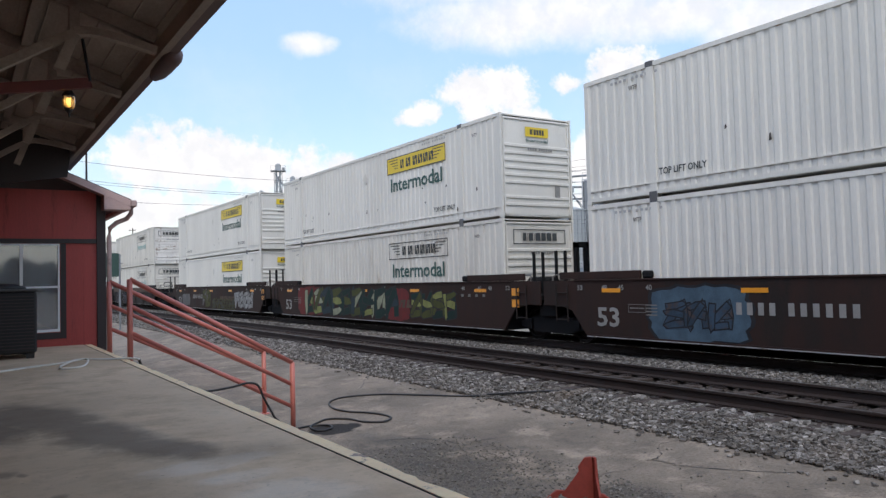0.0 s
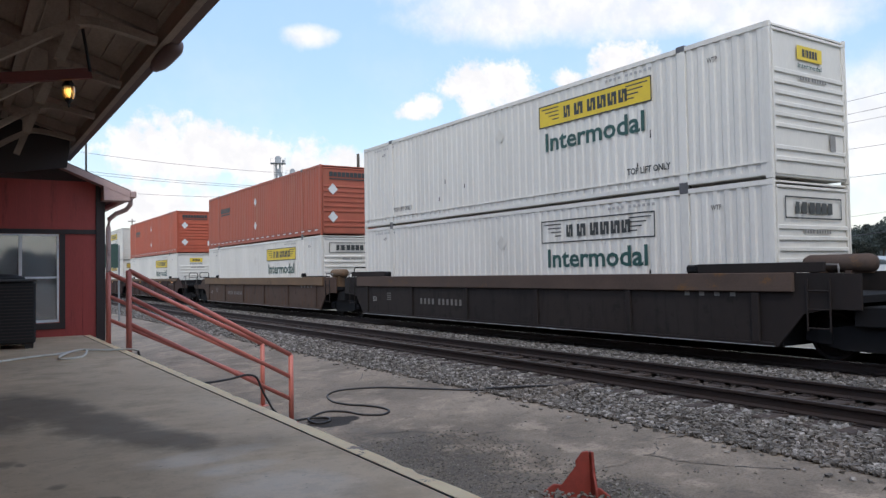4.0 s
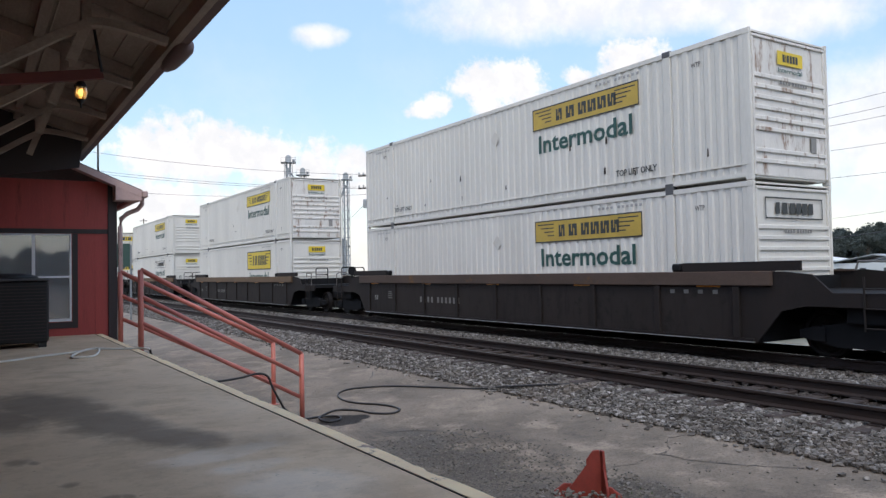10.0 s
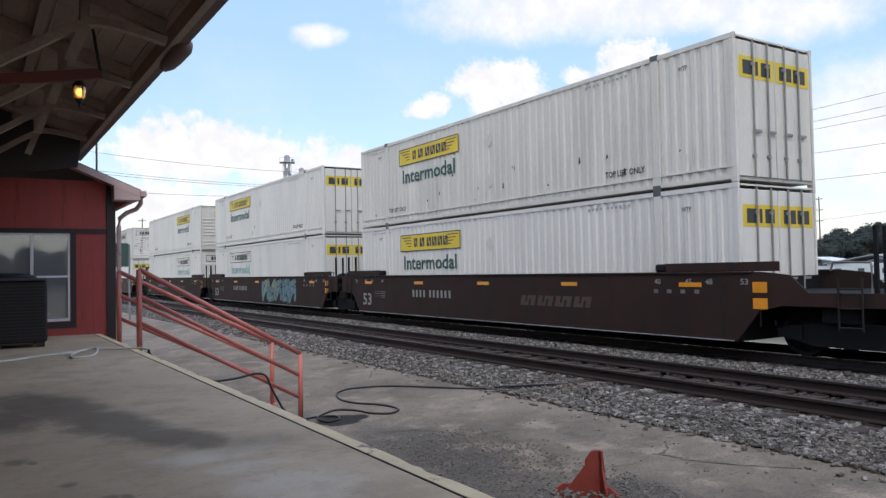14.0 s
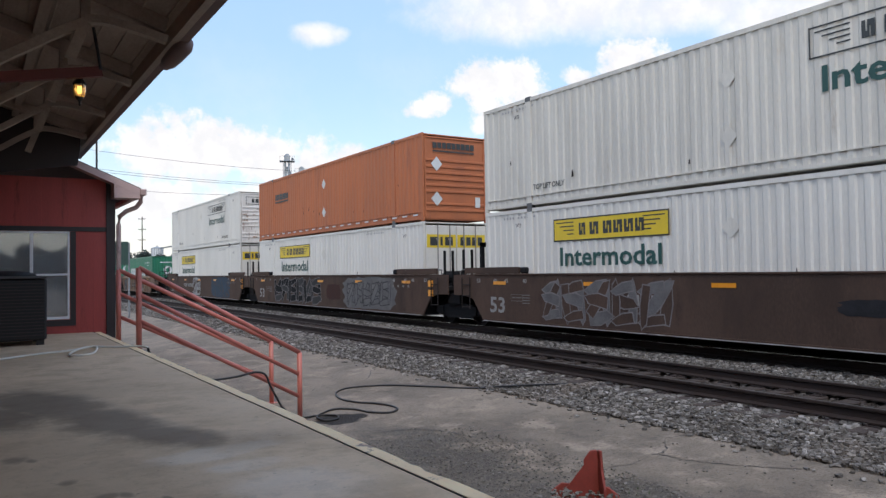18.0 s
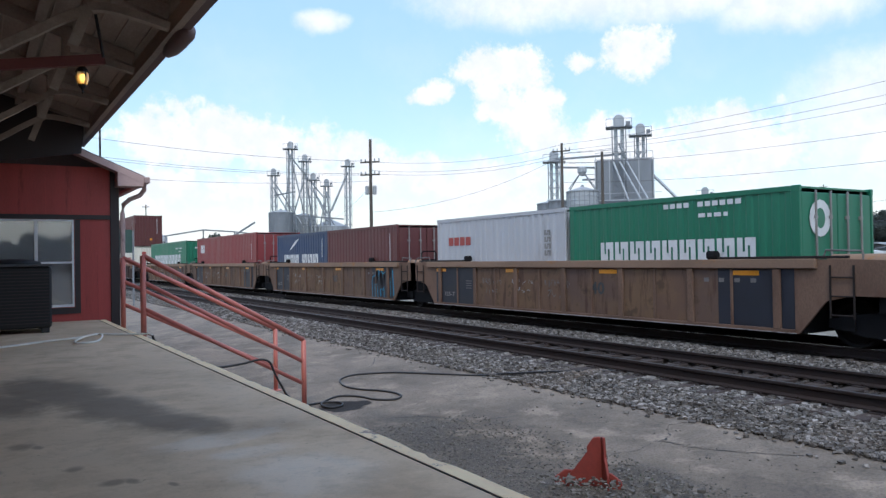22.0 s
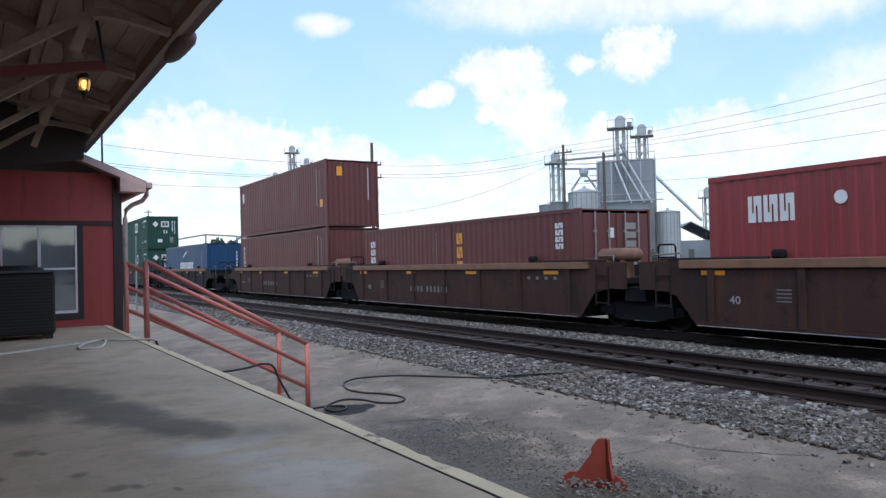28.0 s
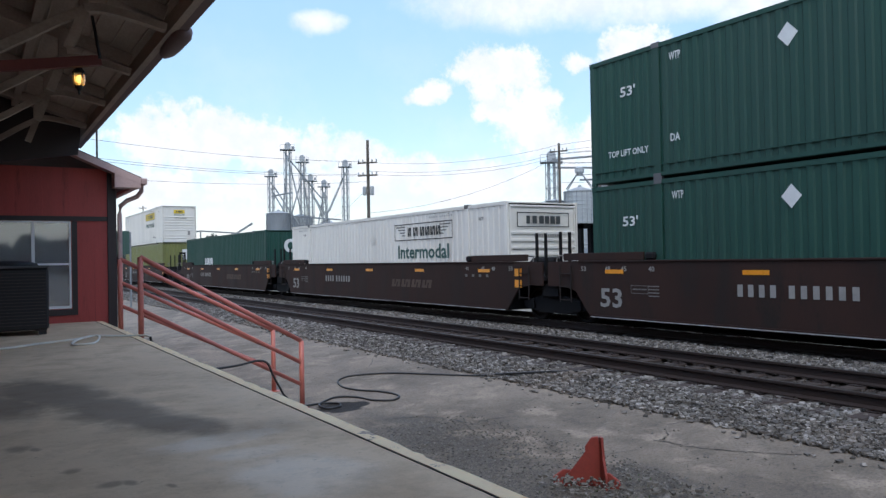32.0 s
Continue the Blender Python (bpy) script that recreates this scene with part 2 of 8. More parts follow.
def concrete_material():
    m = bpy.data.materials.new("platform_concrete")
    m.use_nodes = True
    n = Nodes(m.node_tree)
    p = m.node_tree.nodes["Principled BSDF"]
    co = n.add("ShaderNodeTexCoord").outputs["Object"]
    big, mid, fine = n.noise(co, 0.55, 6, 0.55), n.noise(co, 2.2, 7, 0.62), n.noise(co, 60, 5, 0.65)
    ragged = n.noise(co, 3.0, 9, 0.72)
    base = n.mix(n.ramp(big, 0.35, 0.65), (0.58, 0.425, 0.275), (0.73, 0.545, 0.36))
    base = n.mix(n.math("MULTIPLY", n.ramp(mid, 0.44, 0.66), 0.6), base, (0.44, 0.315, 0.20))
    base = n.mix(n.math("MULTIPLY", n.ramp(ragged, 0.52, 0.62), 0.22), base, (0.80, 0.59, 0.39))
    base = n.mix(n.math("MULTIPLY", n.ramp(fine, 0.5, 0.8), 0.3), base, (0.30, 0.23, 0.18))
    base = n.mix(n.math("MULTIPLY", n.ramp(n.noise(co, 9, 9, 0.72), 0.50, 0.62), 0.24), base, (0.36, 0.26, 0.17))
    base = n.mix(n.math("MULTIPLY", n.ramp(n.noise(co, 24, 4, 0.6), 0.66, 0.73), 0.6), base, (0.20, 0.15, 0.10))
    damp = None
    for b in ((0.50, 6.55, 0.36, 1.0, 0.28), (0.80, 5.55, 0.30, 0.85, 0.25), (1.05, 4.85, 0.24, 0.55, 0.45), (0.15, 6.2, 0.3, 0.6, 0.3)):
        s = blotch(n, co, ragged, *b, 1.3, 1.3, 0.5)
        damp = s if damp is None else n.math("MAXIMUM", damp, s)
    tail = n.math("MULTIPLY", blotch(n, co, mid, 1.45, 4.4, 0.45, 0.3, -0.2, 1.6, 1.2, 0.3), 0.35)
    drip = None
    for b in ((0.2, 4.7, 0.06, 0.08), (0.28, 4.62, 0.03, 0.06), (0.40, 4.03, 0.05, 0.05), (0.53, 3.68, 0.05, 0.04), (0.60, 3.66, 0.03, 0.05), (0.05, 4.2, 0.04, 0.06), (0.75, 3.5, 0.02, 0.05)):
        s = blotch(n, co, ragged, *b, 0.3, 2.6, 1.4, 0.4)
        drip = s if drip is None else n.math("MAXIMUM", drip, s)
    stain = n.math("MAXIMUM", n.math("MULTIPLY", damp, 0.80), n.math("MAXIMUM", tail, n.math("MULTIPLY", drip, 0.62)))
    base = n.mix(stain, base, (0.16, 0.118, 0.082))
    wet = None
    for b in ((1.12, 4.22, 0.42, 0.16, 0.15), (1.22, 3.86, 0.22, 0.12, 0.1), (1.32, 3.3, 0.33, 0.42, 0.5), (0.85, 2.7, 0.4, 0.5, 0.0)):
        s = blotch(n, co, ragged, *b, 1.5, 1.15, 0.75)
        wet = s if wet is None else n.math("MAXIMUM", wet, s)
    n.link(base, p.inputs["Base Color"])
    p.inputs["Specular IOR Level"].default_value = 0.35
    rough = n.math("SUBTRACT", n.ramp(mid, 0.3, 0.7, 0.68, 0.86), n.math("MULTIPLY", wet, 0.27))
    n.link(rough, p.inputs["Roughness"])
    b = n.add("ShaderNodeBump")
    b.inputs["Strength"].default_value, b.inputs["Distance"].default_value = 0.3, 0.006
    n.link(fine, b.inputs["Height"])
    n.link(b.outputs[0], p.inputs["Normal"])
    return m


ASPHALT, CONCRETE = asphalt_material(), concrete_material()
RUST_STREAK = (1.0, 1.0, 0.16)
M = {
    "white": material("white_painted_steel", (0.665, 0.64, 0.58), 0.6, vary=0.12, scale=0.7, second=(0.55, 0.52, 0.47), second_at=(0.60, 0.80), stretch=RUST_STREAK),
    "worn": material("worn_white_steel", (0.62, 0.588, 0.52), 0.62, vary=0.16, scale=1.6, second=(0.40, 0.33, 0.25), second_at=(0.56, 0.74), stretch=RUST_STREAK),
    "rusty": material("rust_streaked_white_steel", (0.70, 0.67, 0.62), 0.6, vary=0.14, scale=1.8, second=(0.22, 0.115, 0.055), second_at=(0.53, 0.65), stretch=(1, 1, 0.22)),
    "cream": material("cream_painted_steel", (0.62, 0.58, 0.48), 0.55, vary=0.14, scale=1.4, second=(0.30, 0.17, 0.09), second_at=(0.60, 0.74), stretch=RUST_STREAK),
    "orange": material("orange_painted_steel", (0.42, 0.085, 0.042), 0.5, vary=0.16, scale=0.9, second=(0.30, 0.10, 0.05), second_at=(0.55, 0.78), stretch=RUST_STREAK),
    "orange3": material("weathered_bright_orange_steel", (0.44, 0.135, 0.05), 0.58, vary=0.18, scale=0.9, second=(0.30, 0.10, 0.05), second_at=(0.50, 0.72), stretch=RUST_STREAK),
    "orange2": material("faded_orange_steel", (0.36, 0.088, 0.050), 0.55, vary=0.16, scale=0.9, second=(0.33, 0.13, 0.07), second_at=(0.52, 0.75), stretch=RUST_STREAK),
    "green": material("green_painted_steel", (0.015, 0.155, 0.085), 0.45, vary=0.12, scale=1.0, second=(0.05, 0.17, 0.11), second_at=(0.58, 0.8), stretch=RUST_STREAK),
    "dgreen": material("dark_green_steel", (0.004, 0.046, 0.032), 0.65, vary=0.16, scale=1.0, second=(0.03, 0.09, 0.06), second_at=(0.55, 0.8), stretch=RUST_STREAK),
    "maroon": material("maroon_painted_steel", (0.105, 0.028, 0.026), 0.5, vary=0.16, scale=1.1, second=(0.11, 0.04, 0.03), second_at=(0.55, 0.78), stretch=RUST_STREAK),
    "red": material("red_painted_steel", (0.215, 0.034, 0.034), 0.48, vary=0.14, scale=1.0, second=(0.20, 0.05, 0.04), second_at=(0.55, 0.78), stretch=RUST_STREAK),
    "blue": material("blue_painted_steel", (0.005, 0.046, 0.118), 0.45, vary=0.14, scale=1.0, second=(0.04, 0.07, 0.14), second_at=(0.58, 0.8), stretch=RUST_STREAK),
    "navy": material("navy_painted_steel", (0.014, 0.04, 0.10), 0.45, vary=0.14, scale=1.0),
    "grey": material("pale_grey_steel", (0.45, 0.46, 0.47), 0.5, vary=0.1, scale=1.0, second=(0.35, 0.34, 0.33), stretch=RUST_STREAK),
    "olive": material("olive_painted_steel", (0.15, 0.16, 0.05), 0.5, vary=0.14, scale=1.0),
    "yellow": material("yellow_panel_paint", (0.70, 0.50, 0.03), 0.5, vary=0.1, scale=2.0, second=(0.50, 0.38, 0.08), second_at=(0.6, 0.8)),
    "ochre": material("faded_ochre_panel_paint", (0.50, 0.34, 0.06), 0.55, vary=0.16, scale=2.0),
    "ink": material("black_lettering_paint", (0.035, 0.04, 0.04), 0.55, vary=0.2),
    "teal": material("dark_green_lettering_paint", (0.015, 0.075, 0.065), 0.5, vary=0.15),
    "faded": material("faded_teal_lettering_paint", (0.22, 0.40, 0.37), 0.55, vary=0.35, scale=4.0),
    "pale": material("pale_lettering_paint", (0.62, 0.63, 0.62), 0.55, vary=0.12, second=(0.45, 0.46, 0.45), second_at=(0.55, 0.7)),
    "dim": material("dirty_pale_lettering_paint", (0.25, 0.24, 0.225), 0.6, vary=0.2),
    "redink": material("red_lettering_paint", (0.36, 0.05, 0.038), 0.5, vary=0.15),
    "amber": material("amber_reflector", (0.72, 0.28, 0.02), 0.35, vary=0.15),
    "car_brown": material("brown_freight_car_paint", (0.031, 0.0148, 0.0112), 0.78, vary=0.35, scale=0.9, second=(0.018, 0.013, 0.011), second_at=(0.46, 0.66), stretch=(1, 1, 0.3), bump=0.1, spec=0.25),
    "car_rust": material("rust_brown_freight_car_paint", (0.046, 0.025, 0.020), 0.82, vary=0.4, scale=1.1, second=(0.026, 0.017, 0.013), second_at=(0.46, 0.66), stretch=(1, 1, 0.3), bump=0.15, spec=0.25),
    "car_taupe": material("rusty_taupe_freight_car_paint", (0.074, 0.046, 0.034), 0.82, vary=0.4, scale=1.0, second=(0.042, 0.026, 0.020), second_at=(0.5, 0.7), stretch=(1, 0.7, 0.3), bump=0.12, spec=0.25),
    "sill_tan": material("faded_tan_sill_paint", (0.145, 0.086, 0.045), 0.75, vary=0.3, scale=1.0, second=(0.09, 0.055, 0.03), second_at=(0.52, 0.7), stretch=(1, 0.5, 1)),
    "numeral": material("grey_numeral_paint", (0.40, 0.39, 0.37), 0.65, vary=0.2),
    "stain": material("dim_stencil_paint", (0.15, 0.14, 0.13), 0.7, vary=0.3),
    "car_dark": material("dark_grimy_freight_car_paint", (0.021, 0.016, 0.0145), 0.8, vary=0.35, scale=1.1, second=(0.014, 0.012, 0.011), second_at=(0.48, 0.68), stretch=(1, 1, 0.4), bump=0.1, spec=0.25),
    "car_tan": material("tan_freight_car_paint", (0.165, 0.102, 0.070), 0.78, vary=0.38, scale=0.9, second=(0.095, 0.047, 0.032), second_at=(0.50, 0.70), stretch=(1, 1.2, 0.5), bump=0.12, spec=0.3),
    "chord_tan": material("tan_sill_paint", (0.24, 0.152, 0.098), 0.7, vary=0.25, scale=1.0, second=(0.30, 0.13, 0.03), second_at=(0.55, 0.66), stretch=(1, 0.5, 1)),
    "chord_rust": material("rusty_sill_paint", (0.19, 0.098, 0.056), 0.62, vary=0.25, scale=1.5, second=(0.10, 0.06, 0.04), second_at=(0.5, 0.7)),
    "sill_grimy": material("grimy_taupe_sill_paint", (0.085, 0.058, 0.045), 0.8, vary=0.3, scale=1.0, second=(0.15, 0.075, 0.025), second_at=(0.56, 0.68), stretch=(1, 0.6, 1), spec=0.3),
    "panel_dark": material("blue_black_stencil_panel", (0.016, 0.019, 0.028), 0.6, vary=0.3, scale=2),
    "soot": material("sooty_cast_steel", (0.0105, 0.0105, 0.0115), 0.92, vary=0.3, scale=4, bump=0.2, spec=0.2),
    "wheel": material("worn_wheel_steel", (0.011, 0.009, 0.0085), 0.8, 0.0, vary=0.3, scale=5, spec=0.25),
    "tread": material("polished_tread_steel", (0.5, 0.5, 0.5), 0.25, 1.0, vary=0.1),
    "rail": material("rusty_rail_steel", (0.020, 0.011, 0.0085), 0.9, 0.0, vary=0.3, scale=3, second=(0.014, 0.010, 0.009), bump=0.2),
    "rail_top": material("dull_rail_head_steel", (0.055, 0.048, 0.043), 0.5, 0.35, vary=0.25, scale=4),
    "tie": material("weathered_tie_timber", (0.050, 0.036, 0.030), 0.9, vary=0.35, scale=5, fine=70, bump=0.5, stretch=(0.25, 1.6, 1)),
    "bed": material("ballast_grit", (0.034, 0.030, 0.027), 0.9, vary=0.4, scale=9, fine=45, second=(0.06, 0.055, 0.05), bump=0.9, bump_scale=26),
    "strip": material("worn_cream_edge_paint", (1.0, 0.735, 0.44), 0.7, vary=0.10, scale=4, second=(0.33, 0.24, 0.19), second_at=(0.585, 0.64), bump=0.4, spec=0.3),
    "strip_side": material("reddish_worn_masonry", (0.26, 0.14, 0.11), 0.85, vary=0.3, scale=5, second=(0.5, 0.42, 0.33), second_at=(0.56, 0.66), bump=0.4),
    "handrail": material("salmon_red_handrail_paint", (0.56, 0.175, 0.135), 0.42, vary=0.15, scale=4, second=(0.30, 0.09, 0.06), second_at=(0.6, 0.75)),
    "siding": material("dark_red_plywood_siding", (0.43, 0.072, 0.062), 0.62, vary=0.2, scale=1.2, second=(0.18, 0.036, 0.033), stretch=(2, 2, 0.25), bump=0.2),
    "trim": material("black_brown_trim_paint", (0.040, 0.030, 0.030), 0.6, vary=0.2, scale=3),
    "fascia": material("dusty_pink_fascia_paint", (0.52, 0.37, 0.34), 0.55, vary=0.15, scale=2, second=(0.25, 0.17, 0.16)),
    "gutter": material("brown_canopy_gutter_paint", (0.19, 0.135, 0.13), 0.6, vary=0.2, scale=2, second=(0.18, 0.125, 0.115)),
    "shingle": material("grey_asphalt_shingle", (0.11, 0.10, 0.10), 0.9, vary=0.3, scale=6, bump=0.5),
    "timber": material("aged_canopy_timber", (0.38, 0.315, 0.26), 0.75, vary=0.28, scale=2, second=(0.24, 0.19, 0.14), stretch=(1, 0.35, 1), bump=0.2),
    "deck": material("dark_roof_boarding", (0.33, 0.27, 0.225), 0.8, vary=0.3, scale=2, stretch=(1, 0.3, 1), bump=0.2),
    "beam_red": material("dull_red_beam_paint", (0.15, 0.035, 0.03), 0.65, vary=0.2, scale=3),
    "window_frame": material("white_aluminium_frame", (0.86, 0.87, 0.88), 0.4, vary=0.08),
    "pane": glass("window_glass", (0.86, 0.9, 0.92), 0.02, 0.85, 1.9),
    "room": material("grey_blind", (0.30, 0.31, 0.32), 0.8, vary=0.1),
    "black": material("black_housing_paint", (0.012, 0.012, 0.014), 0.6, vary=0.25, scale=4),
    "lid": material("dark_grey_lid_paint", (0.085, 0.085, 0.09), 0.45, vary=0.2, scale=4),
    "hose": material("black_rubber_hose", (0.022, 0.022, 0.023), 0.55, vary=0.2),
    "white_hose": material("grimy_white_hose", (0.72, 0.68, 0.60), 0.6, vary=0.2),
    "chock": material("orange_red_steel_paint", (0.25, 0.042, 0.030), 0.6, vary=0.2, scale=7, second=(0.22, 0.06, 0.04), second_at=(0.58, 0.72), bump=0.2),
    "galv": material("galvanised_steel", (0.39, 0.41, 0.42), 0.5, 0.2, vary=0.18, scale=0.6, second=(0.30, 0.31, 0.31), stretch=(1, 1, 0.2)),
    "galv_dark": material("weathered_grey_steel", (0.22, 0.235, 0.25), 0.55, 0.2, vary=0.2, scale=0.8, stretch=(1, 1, 0.3)),
    "shed_grey": material("grey_blue_roof_sheet", (0.19, 0.22, 0.25), 0.6, vary=0.15, scale=0.5),
    "white_sheet": material("white_sheet_cladding", (0.70, 0.71, 0.71), 0.55, vary=0.1, scale=0.5),
    "pole": material("weathered_pole_timber", (0.10, 0.085, 0.07), 0.85, vary=0.3, scale=3, stretch=(1, 1, 0.1)),
    "wire": material("dark_cable", (0.05, 0.05, 0.055), 0.6, vary=0.1),
    "ceramic": material("grey_transformer_paint", (0.33, 0.35, 0.36), 0.5, vary=0.1),
    "sign": material("dark_green_sign_back", (0.03, 0.07, 0.055), 0.5, vary=0.15),
    "bark": material("tree_bark", (0.085, 0.065, 0.048), 0.9, vary=0.3, scale=6),
    "bulb": glowing("warm_bulb", (1.0, 0.60, 0.16), 2.2),
    "lantern_glass": glass("amber_lantern_glass", (0.9, 0.72, 0.4), 0.25),
    "g_white": material("white_spray_paint", (0.33, 0.33, 0.32), 0.6, vary=0.3, scale=4, spec=0.15),
    "g_blue": material("slate_blue_spray_paint", (0.062, 0.10, 0.135), 0.6, vary=0.3, scale=4, spec=0.15),
    "g_red": material("dark_red_spray_paint", (0.13, 0.022, 0.022), 0.6, vary=0.3, scale=4, spec=0.15),
    "g_violet": material("grey_violet_spray_paint", (0.20, 0.19, 0.24), 0.6, vary=0.3, scale=4, spec=0.15),
    "g_faintblue": material("faded_blue_spray_paint", (0.035, 0.058, 0.085), 0.75, vary=0.4, scale=2, second=(0.07, 0.05, 0.045), second_at=(0.5, 0.62), spec=0.2),
    "g_green": material("dark_green_spray_paint", (0.012, 0.03, 0.026), 0.65, vary=0.3, scale=3, spec=0.15),
    "g_lime": material("pale_lime_spray_paint", (0.19, 0.20, 0.07), 0.65, vary=0.3, scale=4, spec=0.15),
    "g_grey": material("silver_grey_spray_paint", (0.13, 0.125, 0.125), 0.65, vary=0.35, scale=2, spec=0.15),
    "g_silver": material("silver_spray_paint", (0.27, 0.265, 0.26), 0.55, vary=0.35, scale=3, second=(0.14, 0.135, 0.13), second_at=(0.5, 0.65), spec=0.15),
    "g_dull": material("dull_lilac_grey_spray_paint", (0.17, 0.155, 0.155), 0.65, vary=0.3, scale=3, spec=0.15),
    "g_pale": material("pale_spray_paint", (0.24, 0.25, 0.17), 0.6, vary=0.3, scale=4, spec=0.15),
    "g_olive": material("olive_spray_paint", (0.062, 0.066, 0.022), 0.65, vary=0.35, scale=3, spec=0.15),
    "g_slate": material("slate_spray_paint", (0.025, 0.04, 0.05), 0.65, vary=0.35, scale=3, spec=0.15),
    "g_teal": material("pale_teal_spray_paint", (0.14, 0.23, 0.25), 0.6, vary=0.35, scale=2, second=(0.07, 0.11, 0.13), second_at=(0.48, 0.62), spec=0.15),
    "g_rust": material("dark_rust_spray_paint", (0.05, 0.022, 0.018), 0.7, vary=0.3, scale=3, spec=0.15),
    "g_cyan": material("cyan_spray_paint", (0.05, 0.28, 0.42), 0.6, vary=0.3, scale=4, spec=0.15),
    "g_black": material("black_spray_paint", (0.022, 0.022, 0.025), 0.55, vary=0.3, scale=4, spec=0.15),
    "weed": material("weeds", (0.05, 0.085, 0.03), 0.8, vary=0.5, scale=6),
}

def panel_material(name, tones, rust, bare):
    """Faded car panels: one tone a panel, rust runs down from above, dust and scuffs below."""
    m = bpy.data.materials.new(name)
    m.use_nodes = True
    n = Nodes(m.node_tree)
    p = m.node_tree.nodes["Principled BSDF"]
    rnd = n.add("ShaderNodeObjectInfo").outputs["Random"]
    co = n.add("ShaderNodeTexCoord").outputs["Object"]
    shift = n.add("ShaderNodeVectorMath", operation="ADD")
    n.link(co, shift.inputs[0])
    n.link(n.math("MULTIPLY", rnd, 53.0), shift.inputs[1])
    pick = n.add("ShaderNodeValToRGB")
    for i, col in enumerate(tones):
        e = pick.color_ramp.elements[i] if i < 2 else pick.color_ramp.elements.new(0.5)
        e.position, e.color = i / (len(tones) - 1), (*col, 1)
    n.link(rnd, pick.inputs[0])
    runs = n.add("ShaderNodeMapping")
    runs.inputs["Scale"].default_value = (1, 1, 0.16)
    n.link(shift.outputs[0], runs.inputs["Vector"])
    vec = shift.outputs[0]
    big = n.noise(vec, 1.3, 6, 0.62)
    col = n.mix(n.ramp(big, 0.36, 0.64), pick.outputs[0], n.mix(0.5, pick.outputs[0], bare))
    col = n.mix(n.math("MULTIPLY", n.ramp(n.noise(runs.outputs[0], 5.0, 6, 0.65), 0.50, 0.66), 0.75), col, rust)
    col = n.mix(n.math("MULTIPLY", n.ramp(n.noise(vec, 2.6, 8, 0.7), 0.53, 0.66), 0.6), col, tuple(c * 0.45 for c in tones[0]))
    n.link(col, p.inputs["Base Color"])
    p.inputs["Roughness"].default_value = 0.82
    p.inputs["Specular IOR Level"].default_value = 0.25
    return m


M["car_tan_panel"] = panel_material("faded_tan_side_panel", ((0.100, 0.066, 0.053), (0.160, 0.098, 0.062), (0.135, 0.082, 0.058), (0.185, 0.115, 0.058), (0.105, 0.074, 0.062)), (0.068, 0.034, 0.025), (0.20, 0.125, 0.062))
M["car_rust_panel"] = panel_material("rusty_brown_side_panel", ((0.030, 0.018, 0.016), (0.044, 0.023, 0.019), (0.060, 0.029, 0.021), (0.036, 0.021, 0.018)), (0.072, 0.030, 0.018), (0.050, 0.030, 0.025))
M["car_taupe_panel"] = panel_material("taupe_side_panel", ((0.060, 0.038, 0.029), (0.075, 0.048, 0.036), (0.088, 0.052, 0.034)), (0.085, 0.040, 0.021), (0.09, 0.06, 0.046))
M["car_dark_panel"] = panel_material("grimy_dark_side_panel", ((0.018, 0.0145, 0.0135), (0.025, 0.019, 0.0165), (0.021, 0.0165, 0.015)), (0.015, 0.011, 0.0105), (0.031, 0.025, 0.022))
# pale steel that paints the line of light under the car sides
M["bare"] = material("scuffed_bare_steel", (0.42, 0.42, 0.43), 0.5, 0.3, vary=0.3, scale=3, second=(0.10, 0.08, 0.07), second_at=(0.56, 0.64))


def leaf_material(name, color):
    """Leaves that let some light through."""
    m = material(name, color, 0.75, vary=0.45, scale=1.2, fine=8)
    n = Nodes(m.node_tree)
    p = m.node_tree.nodes["Principled BSDF"]
    thru = n.add("ShaderNodeBsdfTranslucent")
    n.link(p.inputs["Base Color"].links[0].from_socket, thru.inputs["Color"])
    both = n.add("ShaderNodeMixShader")
    both.inputs[0].default_value = 0.55
    n.link(p.outputs[0], both.inputs[1])
    n.link(thru.outputs[0], both.inputs[2])
    n.link(both.outputs[0], m.node_tree.nodes["Material Output"].inputs["Surface"])
    return m


# pale greyed greens: some distance haze is mixed into the leaf colours
M["leaf"] = leaf_material("tree_leaves", (0.118, 0.138, 0.122))
M["leaf2"] = leaf_material("darker_tree_leaves", (0.106, 0.128, 0.116))

# ---- mesh helpers ----
def part(name, bm, mat, parent, label="", smooth=False):
    """One mesh object under a thing or under a part."""
    if isinstance(bm, bpy.types.Mesh):
        me = bm
    else:
        bmesh.ops.recalc_face_normals(bm, faces=bm.faces)
        me = bpy.data.meshes.new(name)
        bm.to_mesh(me)
        bm.free()
        me.materials.append(mat)
        if smooth:
            me.polygons.foreach_set("use_smooth", [True] * len(me.polygons))
    ob = new(name, me)
    ob.parent = parent
    if name in ("company_name", "serial_number", "groove", "louvre"):
        tagged(ob, kind="stuff")
    if label:
        tagged(ob, label)
    return ob


def thing(name, m, label, category, group="", kind=""):
    e = new(name)
    e.matrix_basis = m
    e.empty_display_size = 0.2
    return tagged(e, label, category, group, kind)


def solo(name, bm, mat, label, category, group="", kind="", smooth=False):
    return tagged(part(name, bm, mat, None, smooth=smooth), label, category, group, kind)


